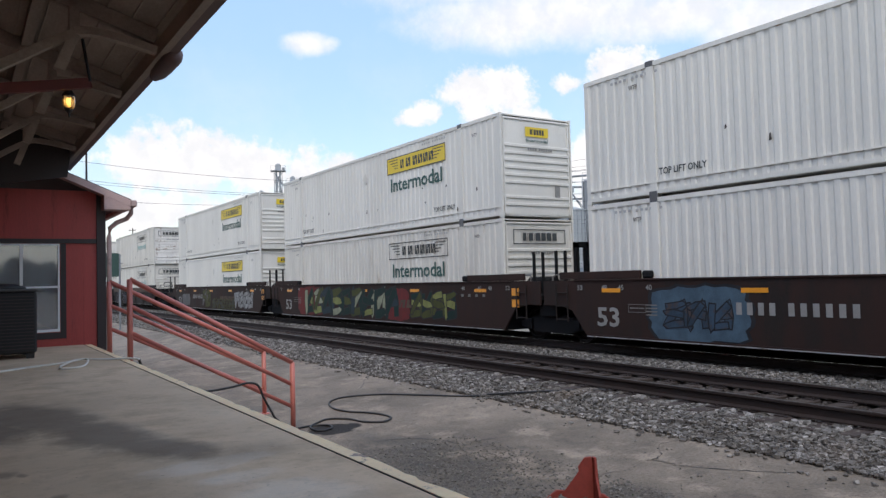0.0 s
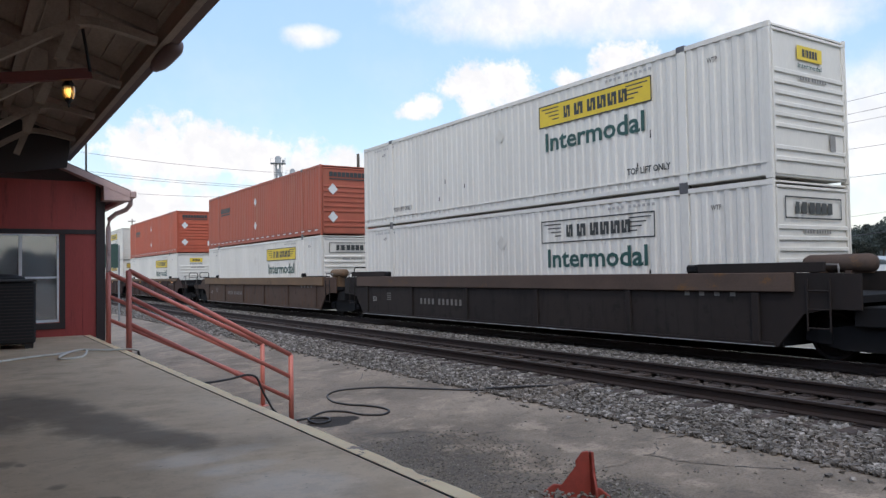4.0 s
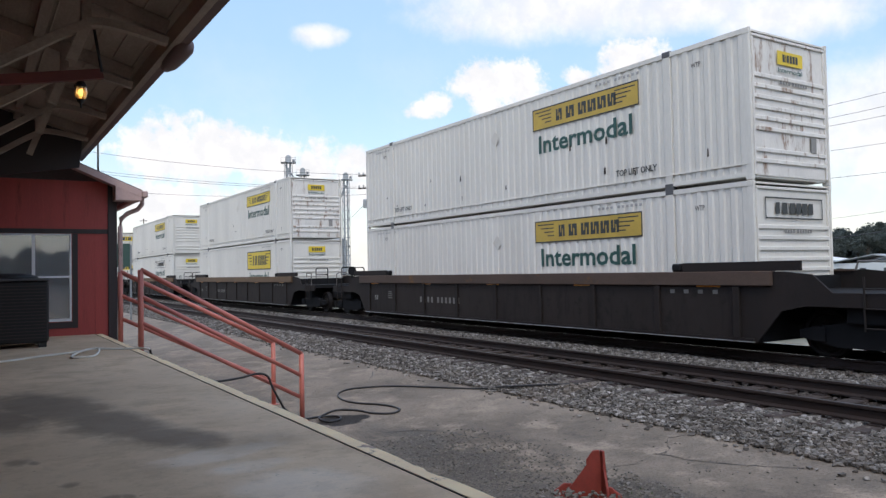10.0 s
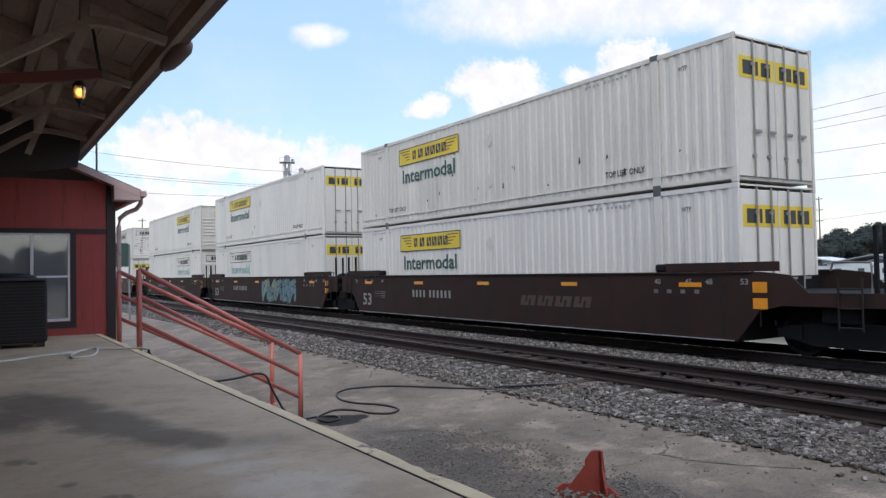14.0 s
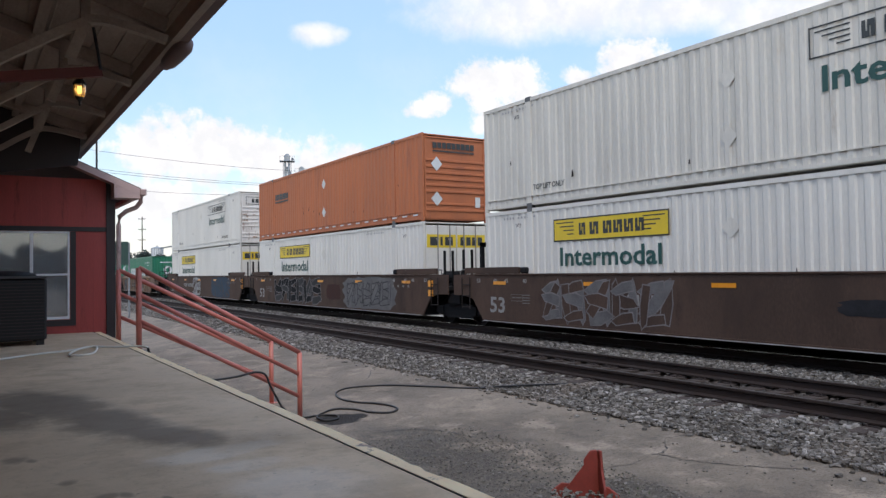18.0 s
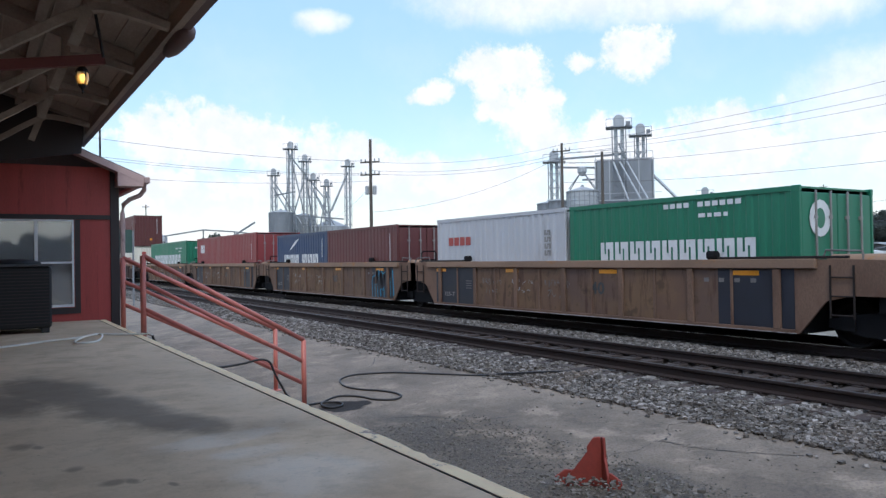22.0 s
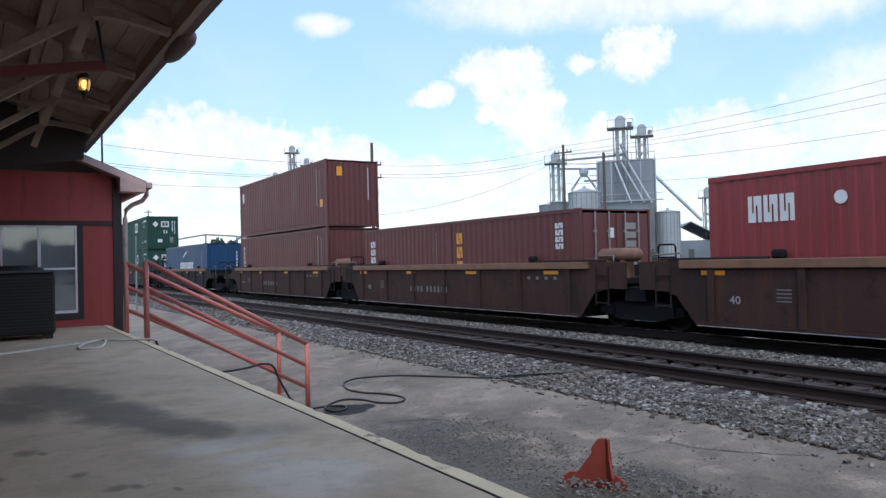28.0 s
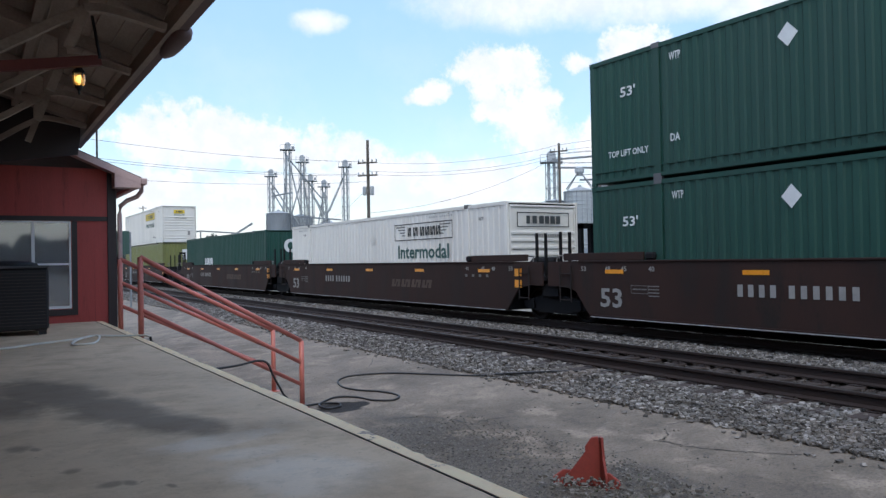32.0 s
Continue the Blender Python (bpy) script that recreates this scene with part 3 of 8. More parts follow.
def box(bm, x0, x1, y0, y1, z0, z1, bevel=0.0):
    v = [bm.verts.new((x, y, z)) for x in (x0, x1) for y in (y0, y1) for z in (z0, z1)]
    fs = [bm.faces.new([v[i] for i in f]) for f in ((0, 1, 3, 2), (4, 6, 7, 5), (0, 4, 5, 1), (2, 3, 7, 6), (0, 2, 6, 4), (1, 5, 7, 3))]
    if bevel:
        es = list({e for f in fs for e in f.edges})
        bmesh.ops.bevel(bm, geom=es, offset=bevel, segments=1, affect="EDGES")
    return bm


def boxes(*spans, bevel=0.0):
    bm = bmesh.new()
    for s in spans:
        box(bm, *s, bevel=bevel)
    return bm


def prism(bm, outline, axis, a, b):
    """Extrude a closed outline. axis 'x': outline is (y, z); 'y': (x, z); 'z': (x, y)."""
    def put(p, c):
        return {"x": (c, p[0], p[1]), "y": (p[0], c, p[1]), "z": (p[0], p[1], c)}[axis]
    lo, hi = [bm.verts.new(put(p, a)) for p in outline], [bm.verts.new(put(p, b)) for p in outline]
    k = len(outline)
    bm.faces.new(lo)
    bm.faces.new(hi[::-1])
    for i in range(k):
        bm.faces.new((lo[i], hi[i], hi[(i + 1) % k], lo[(i + 1) % k]))
    return bm


def rod(bm, a, b, r, n=8, r2=None):
    """A round bar from a to b."""
    a, b = Vector(a), Vector(b)
    q = (b - a).to_track_quat("Z", "Y").to_matrix()
    ring = []
    for p, rr in ((a, r), (b, r if r2 is None else r2)):
        ring.append([bm.verts.new(p + q @ Vector((rr * math.cos(6.28318 * i / n), rr * math.sin(6.28318 * i / n), 0))) for i in range(n)])
    for i in range(n):
        j = (i + 1) % n
        bm.faces.new((ring[0][i], ring[0][j], ring[1][j], ring[1][i]))
    bm.faces.new(ring[0][::-1])
    bm.faces.new(ring[1])
    return bm


def beam(bm, a, b, w, h, up=(0, 0, 1)):
    """A square bar from a to b, w across and h deep."""
    a, b = Vector(a), Vector(b)
    d = (b - a).normalized()
    s = d.cross(Vector(up)).normalized()
    t = s.cross(d)
    ends = [[bm.verts.new(p + s * (i * w / 2) + t * (j * h / 2)) for i, j in ((-1, -1), (1, -1), (1, 1), (-1, 1))] for p in (a, b)]
    bm.faces.new(ends[0][::-1])
    bm.faces.new(ends[1])
    for i in range(4):
        j = (i + 1) % 4
        bm.faces.new((ends[0][i], ends[0][j], ends[1][j], ends[1][i]))
    return bm


def pipe(bm, pts, r, n=8):
    """A bent tube through points."""
    pts = [Vector(p) for p in pts]
    rings = []
    for i, p in enumerate(pts):
        d = (pts[min(i + 1, len(pts) - 1)] - pts[max(i - 1, 0)]).normalized()
        s = d.cross(Vector((0.03, 0.02, 1))).normalized()
        t = s.cross(d)
        rings.append([bm.verts.new(p + r * (math.cos(6.28318 * k / n) * s + math.sin(6.28318 * k / n) * t)) for k in range(n)])
    for a, b in zip(rings, rings[1:]):
        for k in range(n):
            bm.faces.new((a[k], a[(k + 1) % n], b[(k + 1) % n], b[k]))
    bm.faces.new(rings[0][::-1])
    bm.faces.new(rings[-1])
    return bm


def lathe(bm, prof, n=24, axis="z", at=(0, 0, 0)):
    """Turn a profile of (radius, height) about an axis."""
    rings = []
    for r, h in prof:
        ring = []
        for i in range(n):
            c, s = r * math.cos(2 * math.pi * i / n), r * math.sin(2 * math.pi * i / n)
            p = {"z": (c, s, h), "x": (h, c, s), "y": (c, h, s)}[axis]
            ring.append(bm.verts.new(Vector(p) + Vector(at)))
        rings.append(ring)
    for a, b in zip(rings, rings[1:]):
        for i in range(n):
            bm.faces.new((a[i], a[(i + 1) % n], b[(i + 1) % n], b[i]))
    bm.faces.new(rings[0][::-1])
    bm.faces.new(rings[-1])
    return bm


def smooth_path(pts, k=8):
    """Catmull-Rom through points."""
    pts = [Vector(p) for p in pts]
    pts = [pts[0]] + pts + [pts[-1]]
    out = []
    for i in range(1, len(pts) - 2):
        a, b, c, d = pts[i - 1:i + 3]
        for j in range(k):
            u = j / k
            out.append(0.5 * ((2 * b) + (c - a) * u + (2 * a - 5 * b + 4 * c - d) * u * u + (3 * b - 3 * c + d - a) * u ** 3))
    return out + [pts[-2]]


GLYPHS = {}


def glyph_mesh(s):
    """Outline faces of a word in the built-in font, cap height 1, as vertices, faces and width."""
    if s not in GLYPHS:
        cu = bpy.data.curves.new("word", "FONT")
        cu.body, cu.size, cu.resolution_u, cu.offset = s, 1.0, 2, 0.022
        ob = bpy.data.objects.new("word", cu)
        me = bpy.data.meshes.new_from_object(ob)
        vs = [tuple(v.co) for v in me.vertices]
        fs = [tuple(p.vertices) for p in me.polygons]
        x0, x1 = min(v[0] for v in vs), max(v[0] for v in vs)
        top = max(v[1] for v in vs)
        GLYPHS[s] = ([((x - x0) / top, y / top) for x, y, _ in vs], fs, (x1 - x0) / top)
        bpy.data.objects.remove(ob)
        bpy.data.meshes.remove(me)
        bpy.data.curves.remove(cu)
    return GLYPHS[s]


def word(bm, s, put, a0, a1, z0, z1):
    """A word filling the span a0..a1 by z0..z1; put(a, z) gives the place."""
    vs, fs, w = glyph_mesh(s)
    made = [bm.verts.new(put(a0 + (a1 - a0) * x / w, z0 + (z1 - z0) * y)) for x, y in vs]
    for f in fs:
        try:
            bm.faces.new([made[i] for i in f])
        except ValueError:
            pass
    return bm


def bars(bm, put, a0, a1, z0, z1, widths, gap=0.17):
    """Plain bars that stand for writing; widths 0 leave a space."""
    total = sum(w if w else 0.5 for w in widths) + gap * (len(widths) - 1)
    k, a = (a1 - a0) / total, a0
    for w in widths:
        if w:
            b = a + w * k
            q = [bm.verts.new(put(*p)) for p in ((a, z0), (b, z0), (b, z1), (a, z1))]
            bm.faces.new(q)
        a += ((w if w else 0.5) + gap) * k
    return bm


def name_bars(owner, put, a0, a1, z0, z1, widths, mat, gap=0.14):
    """A large company name as a row of alike meander-cut bars, one part each."""
    total = sum(w if w else 0.5 for w in widths) + gap * (len(widths) - 1)
    k, a = (a1 - a0) / total, a0
    for w in widths:
        if w:
            part("name_bar", meander(bmesh.new(), put, a, a + w * k, z0, z1), mat, owner)
        a += ((w if w else 0.5) + gap) * k


def meander(bm, put, a, b, z0, z1):
    """A plain bar with one slit from above and one from below."""
    for f0, f1, g0, g1 in ((0, 0.3, 0, 1), (0.3, 0.42, 0, 0.36), (0.42, 0.58, 0, 1), (0.58, 0.7, 0.64, 1), (0.7, 1, 0, 1)):
        bm.faces.new([bm.verts.new(put(a + (b - a) * f, z0 + (z1 - z0) * g)) for f, g in ((f0, g0), (f1, g0), (f1, g1), (f0, g1))])
    return bm


def patch(bm, put, pts):
    bm.faces.new([bm.verts.new(put(*p)) for p in pts])
    return bm


def frame_lines(bm, put, a0, a1, z0, z1, w):
    s = 1 if a1 > a0 else -1
    for q in ((a0, a1, z0, z0 + w), (a0, a1, z1 - w, z1), (a0, a0 + s * w, z0, z1), (a1 - s * w, a1, z0, z1)):
        patch(bm, put, ((q[0], q[2]), (q[1], q[2]), (q[1], q[3]), (q[0], q[3])))
    return bm


def polar(az, el, dist):
    """A far place, by its bearing from the track's line, its height angle and its distance."""
    a, e = radians(az), radians(el)
    return Vector((dist * math.sin(a), dist * math.cos(a), EYE_Z + dist * math.tan(e)))

# ---- the train ----
SPEED = 17.8                 # metres a second, towards the camera's side
TRACK_X, RAIL_Z = 13.65, 0.63
MOVING = []                  # (thing, y at the start, z)
SPINNING = []                # (wheelset, its place on the truck)
SHARED = {}


def shared(key, name, make, mat, smooth=False):
    """Mesh data built once and used by all alike parts."""
    k = (key, mat.name)
    if k not in SHARED:
        bm = make()
        bmesh.ops.recalc_face_normals(bm, faces=bm.faces)
        me = bpy.data.meshes.new(name)
        bm.to_mesh(me)
        bm.free()
        me.materials.append(mat)
        if smooth:
            me.polygons.foreach_set("use_smooth", [True] * len(me.polygons))
        SHARED[k] = me
    return SHARED[k]


def corrugated(length, a0, a1, z0, z1, pitch, depth, put):
    """A ribbed sheet: outer flats, slopes and inner flats."""
    bm = bmesh.new()
    n = max(1, round((a1 - a0) / pitch))
    p = (a1 - a0) / n
    cols = []
    for i in range(n):
        for f, d in ((0.0, 0.0), (0.36, 0.0), (0.5, 1.0), (0.86, 1.0)):
            cols.append((a0 + (i + f) * p, d * depth))
    cols.append((a1, 0.0))
    lo, hi = [bm.verts.new(put(a, z0, d)) for a, d in cols], [bm.verts.new(put(a, z1, d)) for a, d in cols]
    for i in range(len(cols) - 1):
        bm.faces.new((lo[i], lo[i + 1], hi[i + 1], hi[i]))
    return bm


def logo_panel(box_, put, style, a0, a1, z0, z1):
    """The framed name panel with bars for the name and a wing shape at each end."""
    fill = {"yel": "yellow", "och": "ochre", "low": "yellow"}.get(style)
    s = 1 if a1 > a0 else -1
    w, h = abs(a1 - a0), z1 - z0
    near = lambda e: (lambda a, z: put(a, z, e))
    panel = None
    if fill:
        bm = bmesh.new()
        patch(bm, near(0.006), ((a0, z0), (a1, z0), (a1, z1), (a0, z1)))
        panel = part("name_panel", bm, M[fill], box_, "faded yellow name panel")
    part("border", frame_lines(bmesh.new(), near(0.009), a0, a1, z0, z1, 0.03 * h / 0.55), M["ink"], panel or box_, "thin dark border of the name panel")
    for f0, f1 in ((0.25, 0.31), (0.35, 0.43), (0.47, 0.545), (0.56, 0.635), (0.65, 0.725), (0.74, 0.81)):
        part("name_bar", meander(bmesh.new(), near(0.009), a0 + s * w * f0, a0 + s * w * f1, z0 + h * 0.24, z1 - h * 0.24), M["ink"], panel or box_)
    bm = bmesh.new()
    for k in range(4):
        f, z = 0.03 + 0.035 * k, z1 - h * (0.16 + 0.17 * k)
        for side in (0, 1):
            b0, b1 = (a0 + s * w * f, a0 + s * w * 0.2) if side == 0 else (a1 - s * w * 0.2, a1 - s * w * f)
            patch(bm, near(0.009), ((b0, z - 0.05 * h), (b1, z - 0.05 * h), (b1, z), (b0, z)))
    tagged(part("wing_stripes", bm, M["ink"], panel or box_, "dark wing stripes at both ends of the panel"), kind="stuff")


def container(length, height, width, paint, u, z, side=None, rev=False, end="ribs", marks=(), label="", group="intermodal containers", name="shipping_container", face="yel", end_paint=None):
    """A steel container at u metres along the train, its floor at height z."""
    hw = width / 2
    steel, endsteel = M[paint], M[end_paint or paint]
    box_ = thing(name, pose(TRACK_X, u, z), label, "shipping container", group)
    MOVING.append((box_, u, z))
    dom = length > 14
    key = (length, height, width)
    outer = lambda a, zz, d=0.0: (-hw + 0.012 + d, a, zz)
    side_put = lambda a, zz, e=0.004: (-hw + 0.012 - e, a, zz)
    post = 0.17 if not dom else 0.14
    for nm, sgn in (("side_wall", 1), ("side_wall", -1)):
        f = (lambda a, zz, d: (-hw + 0.012 + d, a, zz)) if sgn == 1 else (lambda a, zz, d: (hw - 0.012 - d, a, zz))
        part(nm, shared((key, nm, sgn), nm, lambda f=f: corrugated(length, post, length - post, 0.14, height - 0.09, 0.265 if dom else 0.278, 0.026 if dom else 0.018, f), steel), steel, box_)
    part("roof", shared((key, "roof"), "roof", lambda: boxes((-hw + 0.03, hw - 0.03, 0.05, length - 0.05, height - 0.05, height - 0.015)), steel), steel, box_)
    part("floor", shared((key, "floor"), "floor", lambda: boxes((-hw + 0.05, hw - 0.05, 0.05, length - 0.05, 0.06, 0.14)), steel), M["soot"], box_)
    for s in (-1, 1):
        x0, x1 = sorted((s * hw, s * (hw - 0.07)))
        part("top_rail", shared((key, "top", s), "top_rail", lambda: boxes((x0, x1, 0.1, length - 0.1, height - 0.10, height - 0.005)), steel), steel, box_)
        part("bottom_rail", shared((key, "bot", s), "bottom_rail", lambda: boxes((x0, x1, 0.1, length - 0.1, 0.07, 0.15), (x0 - 0.006, x1 + 0.006, 0.1, length - 0.1, 0.30, 0.325)), steel), steel, box_)
        for y in (0, length):
            y0, y1 = (0.0, post) if y == 0 else (length - post, length)
            part("corner_post", shared((key, "post", s, y), "corner_post", lambda: boxes((x0, x1 + 0.0, y0, y1, 0.1, height - 0.1), bevel=0.012), steel), endsteel if y == 0 else steel, box_)
            for z0, z1 in ((0.0, 0.118), (height - 0.118, height)):
                part("corner_casting", shared((key, "cast", s, y, z0), "corner_casting", lambda: boxes((x0 - 0.004, x1 + 0.004, y0 - 0.004, y1 + 0.004, z0, z1), bevel=0.01), steel), steel, box_)
    if dom:
        for y in (1.98, length - 1.98):
            part("lifting_post", shared((key, "lp", y), "lifting_post", lambda: boxes((-hw, -hw + 0.08, y - 0.1, y + 0.1, 0.1, height - 0.08), bevel=0.01), steel), steel, box_)
            for zl in ((0.0, 0.13), (height - 0.10, height + 0.025)):
                part("lifting_casting", shared((key, "lc", y, zl), "lifting_casting", lambda: boxes((-hw - 0.006, -hw + 0.12, y - 0.11, y + 0.11, *zl), bevel=0.01), M["lid"]), M["lid"], box_)
    # the far end is a plain ribbed sheet
    part("rear_wall", shared((key, "rear"), "rear_wall", lambda: corrugated(0, -hw + 0.09, hw - 0.09, 0.12, height - 0.1, 0.28, 0.034, lambda a, zz, d: (a, length - 0.02 - d, zz)), steel), steel, box_)
    end_put = lambda a, zz, e=0.004: (a, -e, zz)
    if end == "ribs":
        ribs = [(-hw + 0.09, hw - 0.09, 0.03, 0.06, 0.1, height - 0.1)]
        zz = 0.34
        while zz < height - 0.75:
            if not 0.62 < zz < 0.95:
                ribs.append((-hw + 0.12, hw - 0.12, -0.004, 0.04, zz, zz + 0.085))
            zz += 0.205
        ribs += [(-hw + 0.09, hw - 0.09, -0.004, 0.04, height - 0.16, height - 0.1), (-hw + 0.09, -hw + 0.15, -0.002, 0.04, 0.1, height - 0.16), (hw - 0.15, hw - 0.09, -0.002, 0.04, 0.1, height - 0.16)]
        wall = part("front_wall", shared((key, "ribs"), "front_wall", lambda: boxes(ribs[0]), endsteel), endsteel, box_)
        for sp in ribs[1:]:
            part("rib", shared((key, "rib", sp), "rib", lambda: boxes(sp, bevel=0.012), endsteel), endsteel, wall)
    elif end == "doors":
        lo = [(-hw + 0.09, -0.012, 0.012, 0.06, 0.12, height - 0.12), (0.012, hw - 0.09, 0.012, 0.06, 0.12, height - 0.12)]
        for i, sp in enumerate(lo):
            door = part("door", shared((key, "door", i), "door", lambda: boxes(sp, bevel=0.012), endsteel), endsteel, box_)
            for x in ((-0.75, -0.28) if i == 0 else (0.28, 0.75)):
                part("lock_bar", shared((key, "bar", x), "lock_bar", lambda: rod(boxes((x - 0.05, x + 0.05, -0.03, 0.02, 0.5, 0.56), (x - 0.05, x + 0.05, -0.03, 0.02, height - 0.6, height - 0.54), (x - 0.02, x + 0.22, -0.04, -0.015, 1.0, 1.05)), (x, -0.025, 0.1), (x, -0.025, height - 0.08), 0.02), M["dim"]), M["dim"], door)
        if paint in ("white", "worn"):
            for a0, a1 in ((-hw + 0.14, -0.03), (0.03, hw - 0.14)):
                bm = patch(bmesh.new(), lambda a, zz: (a, 0.006, zz), ((a0, height - 0.85), (a1, height - 0.85), (a1, height - 0.42), (a0, height - 0.42)))
                panel = part("name_panel", bm, M["yellow"], box_, "yellow name panel on the door")
                bm = bars(bmesh.new(), lambda a, zz: (a, 0.003, zz), a0 + 0.12, a1 - 0.12, height - 0.78, height - 0.5, (1, 0.3, 1) if a0 < 0 else (1, 1, 1, 1), 0.3)
                part("company_name", bm, M["ink"], panel)
    else:
        part("front_wall", shared((key, "corr"), "front_wall", lambda: corrugated(0, -hw + 0.09, hw - 0.09, 0.12, height - 0.1, 0.25, 0.045, lambda a, zz, d: (a, 0.01 + d, zz)), endsteel), endsteel, box_)
    if end == "ribs" and dom and paint in ("white", "worn", "rusty"):
        if face == "yel":
            bm = patch(bmesh.new(), end_put, ((-0.42, height - 0.6), (0.42, height - 0.6), (0.42, height - 0.33), (-0.42, height - 0.33)))
            panel = part("name_panel", bm, M["yellow"], box_, "small yellow name panel")
            part("company_name", bars(bmesh.new(), lambda a, zz: (a, -0.008, zz), -0.25, 0.25, height - 0.54, height - 0.39, (1, 0.3, 1, 1, 1, 1), 0.3), M["ink"], panel)
            part("lettering", word(bmesh.new(), "Intermodal", end_put, -0.4, 0.4, height - 0.75, height - 0.66), M["teal"], box_)
        else:
            bm = frame_lines(bmesh.new(), end_put, -0.95, 0.95, height - 0.72, height - 0.3, 0.03)
            bars(bm, end_put, -0.62, 0.62, height - 0.62, height - 0.4, (0.8, 0.1, 1, 0.1, 1.1, 1, 1.1, 1), 0.2)
            if face == "och":
                panel = part("name_panel", patch(bmesh.new(), lambda a, zz: (a, -0.002, zz), ((-0.95, height - 0.72), (0.95, height - 0.72), (0.95, height - 0.3), (-0.95, height - 0.3))), M["ochre"], box_)
            part("company_name", bm, M["ink"], box_)
        tagged(part("data_plate", bars(bmesh.new(), end_put, -0.35, 0.55, height - 0.99, height - 0.92, (1, 1, 1, 1, 0, 1, 1, 1, 1, 1, 1), 0.3), M["dim"], box_), kind="stuff")
        part("placard", boxes((0.62, 0.8, -0.012, 0.0, 0.62, 0.94)), M["dim"], box_)
    # side writing
    if side:
        off = 9.57 if rev else 2.75
        a1, a0 = off, off + 3.66
        if side == "low":
            logo_panel(box_, side_put, "low", a0, a1, 1.55, 2.5)
            part("lettering", word(bmesh.new(), "Intermodal", side_put, a0 - 0.35, a1 + 0.35, 1.02, 1.42), M["teal"], box_)
        else:
            logo_panel(box_, side_put, side, a0, a1, 1.97, 2.53)
            ink = "faded" if side == "fade" else "teal"
            part("lettering", word(bmesh.new(), "Intermodal", side_put, a0 - 0.22, a1 + 0.22, 1.38, 1.82), M[ink], box_, "dark green word on the side wall")
        if height > 2.8:
            for a in (3.5, length - 2.15):
                part("lettering", word(bmesh.new(), "TOP LIFT ONLY", side_put, a, a - 1.2, 0.46, 0.6), M["ink"], box_, "small black stencilled words")
            for a in (1.35, length - 1.38):
                part("lettering", word(bmesh.new(), "WTP", side_put, a, a - 0.24, 2.42, 2.52), M["stain"], box_, "small grey stencilled word")
            for a in (2.75, length - 2.2):
                part("serial_number", bars(bmesh.new(), side_put, a + 1.35, a, 2.645, 2.705, (1, 1, 1, 1, 0, 1, 1, 1, 1, 1, 1), 0.7), M["numeral"], box_)
        for a in (8.08,):
            for zc in (0.9, 2.05) if paint != "white" else (2.05,):
                corners = [(a - 0.2, zc), (a, zc - 0.22), (a + 0.2, zc), (a, zc + 0.22)]
                part("placard_holder", patch(bmesh.new(), side_put, corners), M["worn"], box_)
    for kind, *q in marks:
        if kind == "diamond":
            a, zc, r = q
            part("placard", patch(bmesh.new(), side_put, ((a - r, zc), (a, zc - r * 1.1), (a + r, zc), (a, zc + r * 1.1))), M["pale"], box_, "white diamond placard")
        elif kind == "end_diamond":
            a, zc, r = q
            part("placard", patch(bmesh.new(), lambda x, zz: (x, -0.008, zz), ((a - r, zc), (a, zc - r * 1.1), (a + r, zc), (a, zc + r * 1.1))), M["pale"], box_, "white diamond placard")
        elif kind == "bars":
            a0, a1, z0, z1, widths, ink = q
            if z1 - z0 > 0.3:
                name_bars(box_, side_put, a0, a1, z0, z1, widths, M[ink])
                continue
            part("company_name", bars(bmesh.new(), side_put, a0, a1, z0, z1, widths), M[ink], box_, "plain bars of a company name")
        elif kind == "end_bars":
            a0, a1, z0, z1, widths, ink = q
            part("company_name", bars(bmesh.new(), lambda x, zz: (x, -0.009, zz), a0, a1, z0, z1, widths), M[ink], box_)
        elif kind == "column":
            a, z0, z1, n, w, ink = q
            bm = bmesh.new()
            if w < 0.2:
                n, w = n * 2, w * 0.55
            h = (z1 - z0) / n
            for i in range(n):
                if w > 0.2:
                    part("name_bar", meander(bmesh.new(), side_put, a + w / 2, a - w / 2, z0 + i * h, z0 + i * h + h * 0.78), M[ink], box_)
                    continue
                patch(bm, side_put, ((a + w / 2, z0 + i * h), (a - w / 2, z0 + i * h), (a - w / 2, z0 + i * h + h * 0.72), (a + w / 2, z0 + i * h + h * 0.72)))
            if w > 0.2:
                bm.free()
                continue
            tagged(part("company_name", bm, M[ink], box_), kind="stuff")
        elif kind == "end_column":
            a, z0, z1, n, w, ink = q
            bm = bmesh.new()
            h = (z1 - z0) / n
            for i in range(n):
                patch(bm, lambda x, zz: (x, -0.009, zz), ((a - w / 2, z0 + i * h), (a + w / 2, z0 + i * h), (a + w / 2, z0 + i * h + h * 0.7), (a - w / 2, z0 + i * h + h * 0.7)))
            tagged(part("serial_number", bm, M[ink], box_), kind="stuff")
        elif kind == "word":
            s, a0, a1, z0, z1, ink = q
            part("lettering", word(bmesh.new(), s, side_put, a0, a1, z0, z1), M[ink], box_)
        elif kind == "end_word":
            s, a0, a1, z0, z1, ink = q
            part("lettering", word(bmesh.new(), s, lambda x, zz: (x, -0.009, zz), a0, a1, z0, z1), M[ink], box_)
        elif kind == "panel":
            a0, a1, z0, z1, fill = q
            part("panel", patch(bmesh.new(), side_put, ((a0, z0), (a1, z0), (a1, z1), (a0, z1))), M[fill], box_)
        elif kind == "end_panel":
            a0, a1, z0, z1, fill = q
            part("panel", patch(bmesh.new(), lambda x, zz: (x, -0.006, zz), ((a0, z0), (a1, z0), (a1, z1), (a0, z1))), M[fill], box_)
        elif kind == "top_bars":
            a0, a1, z0, z1, widths, ink = q
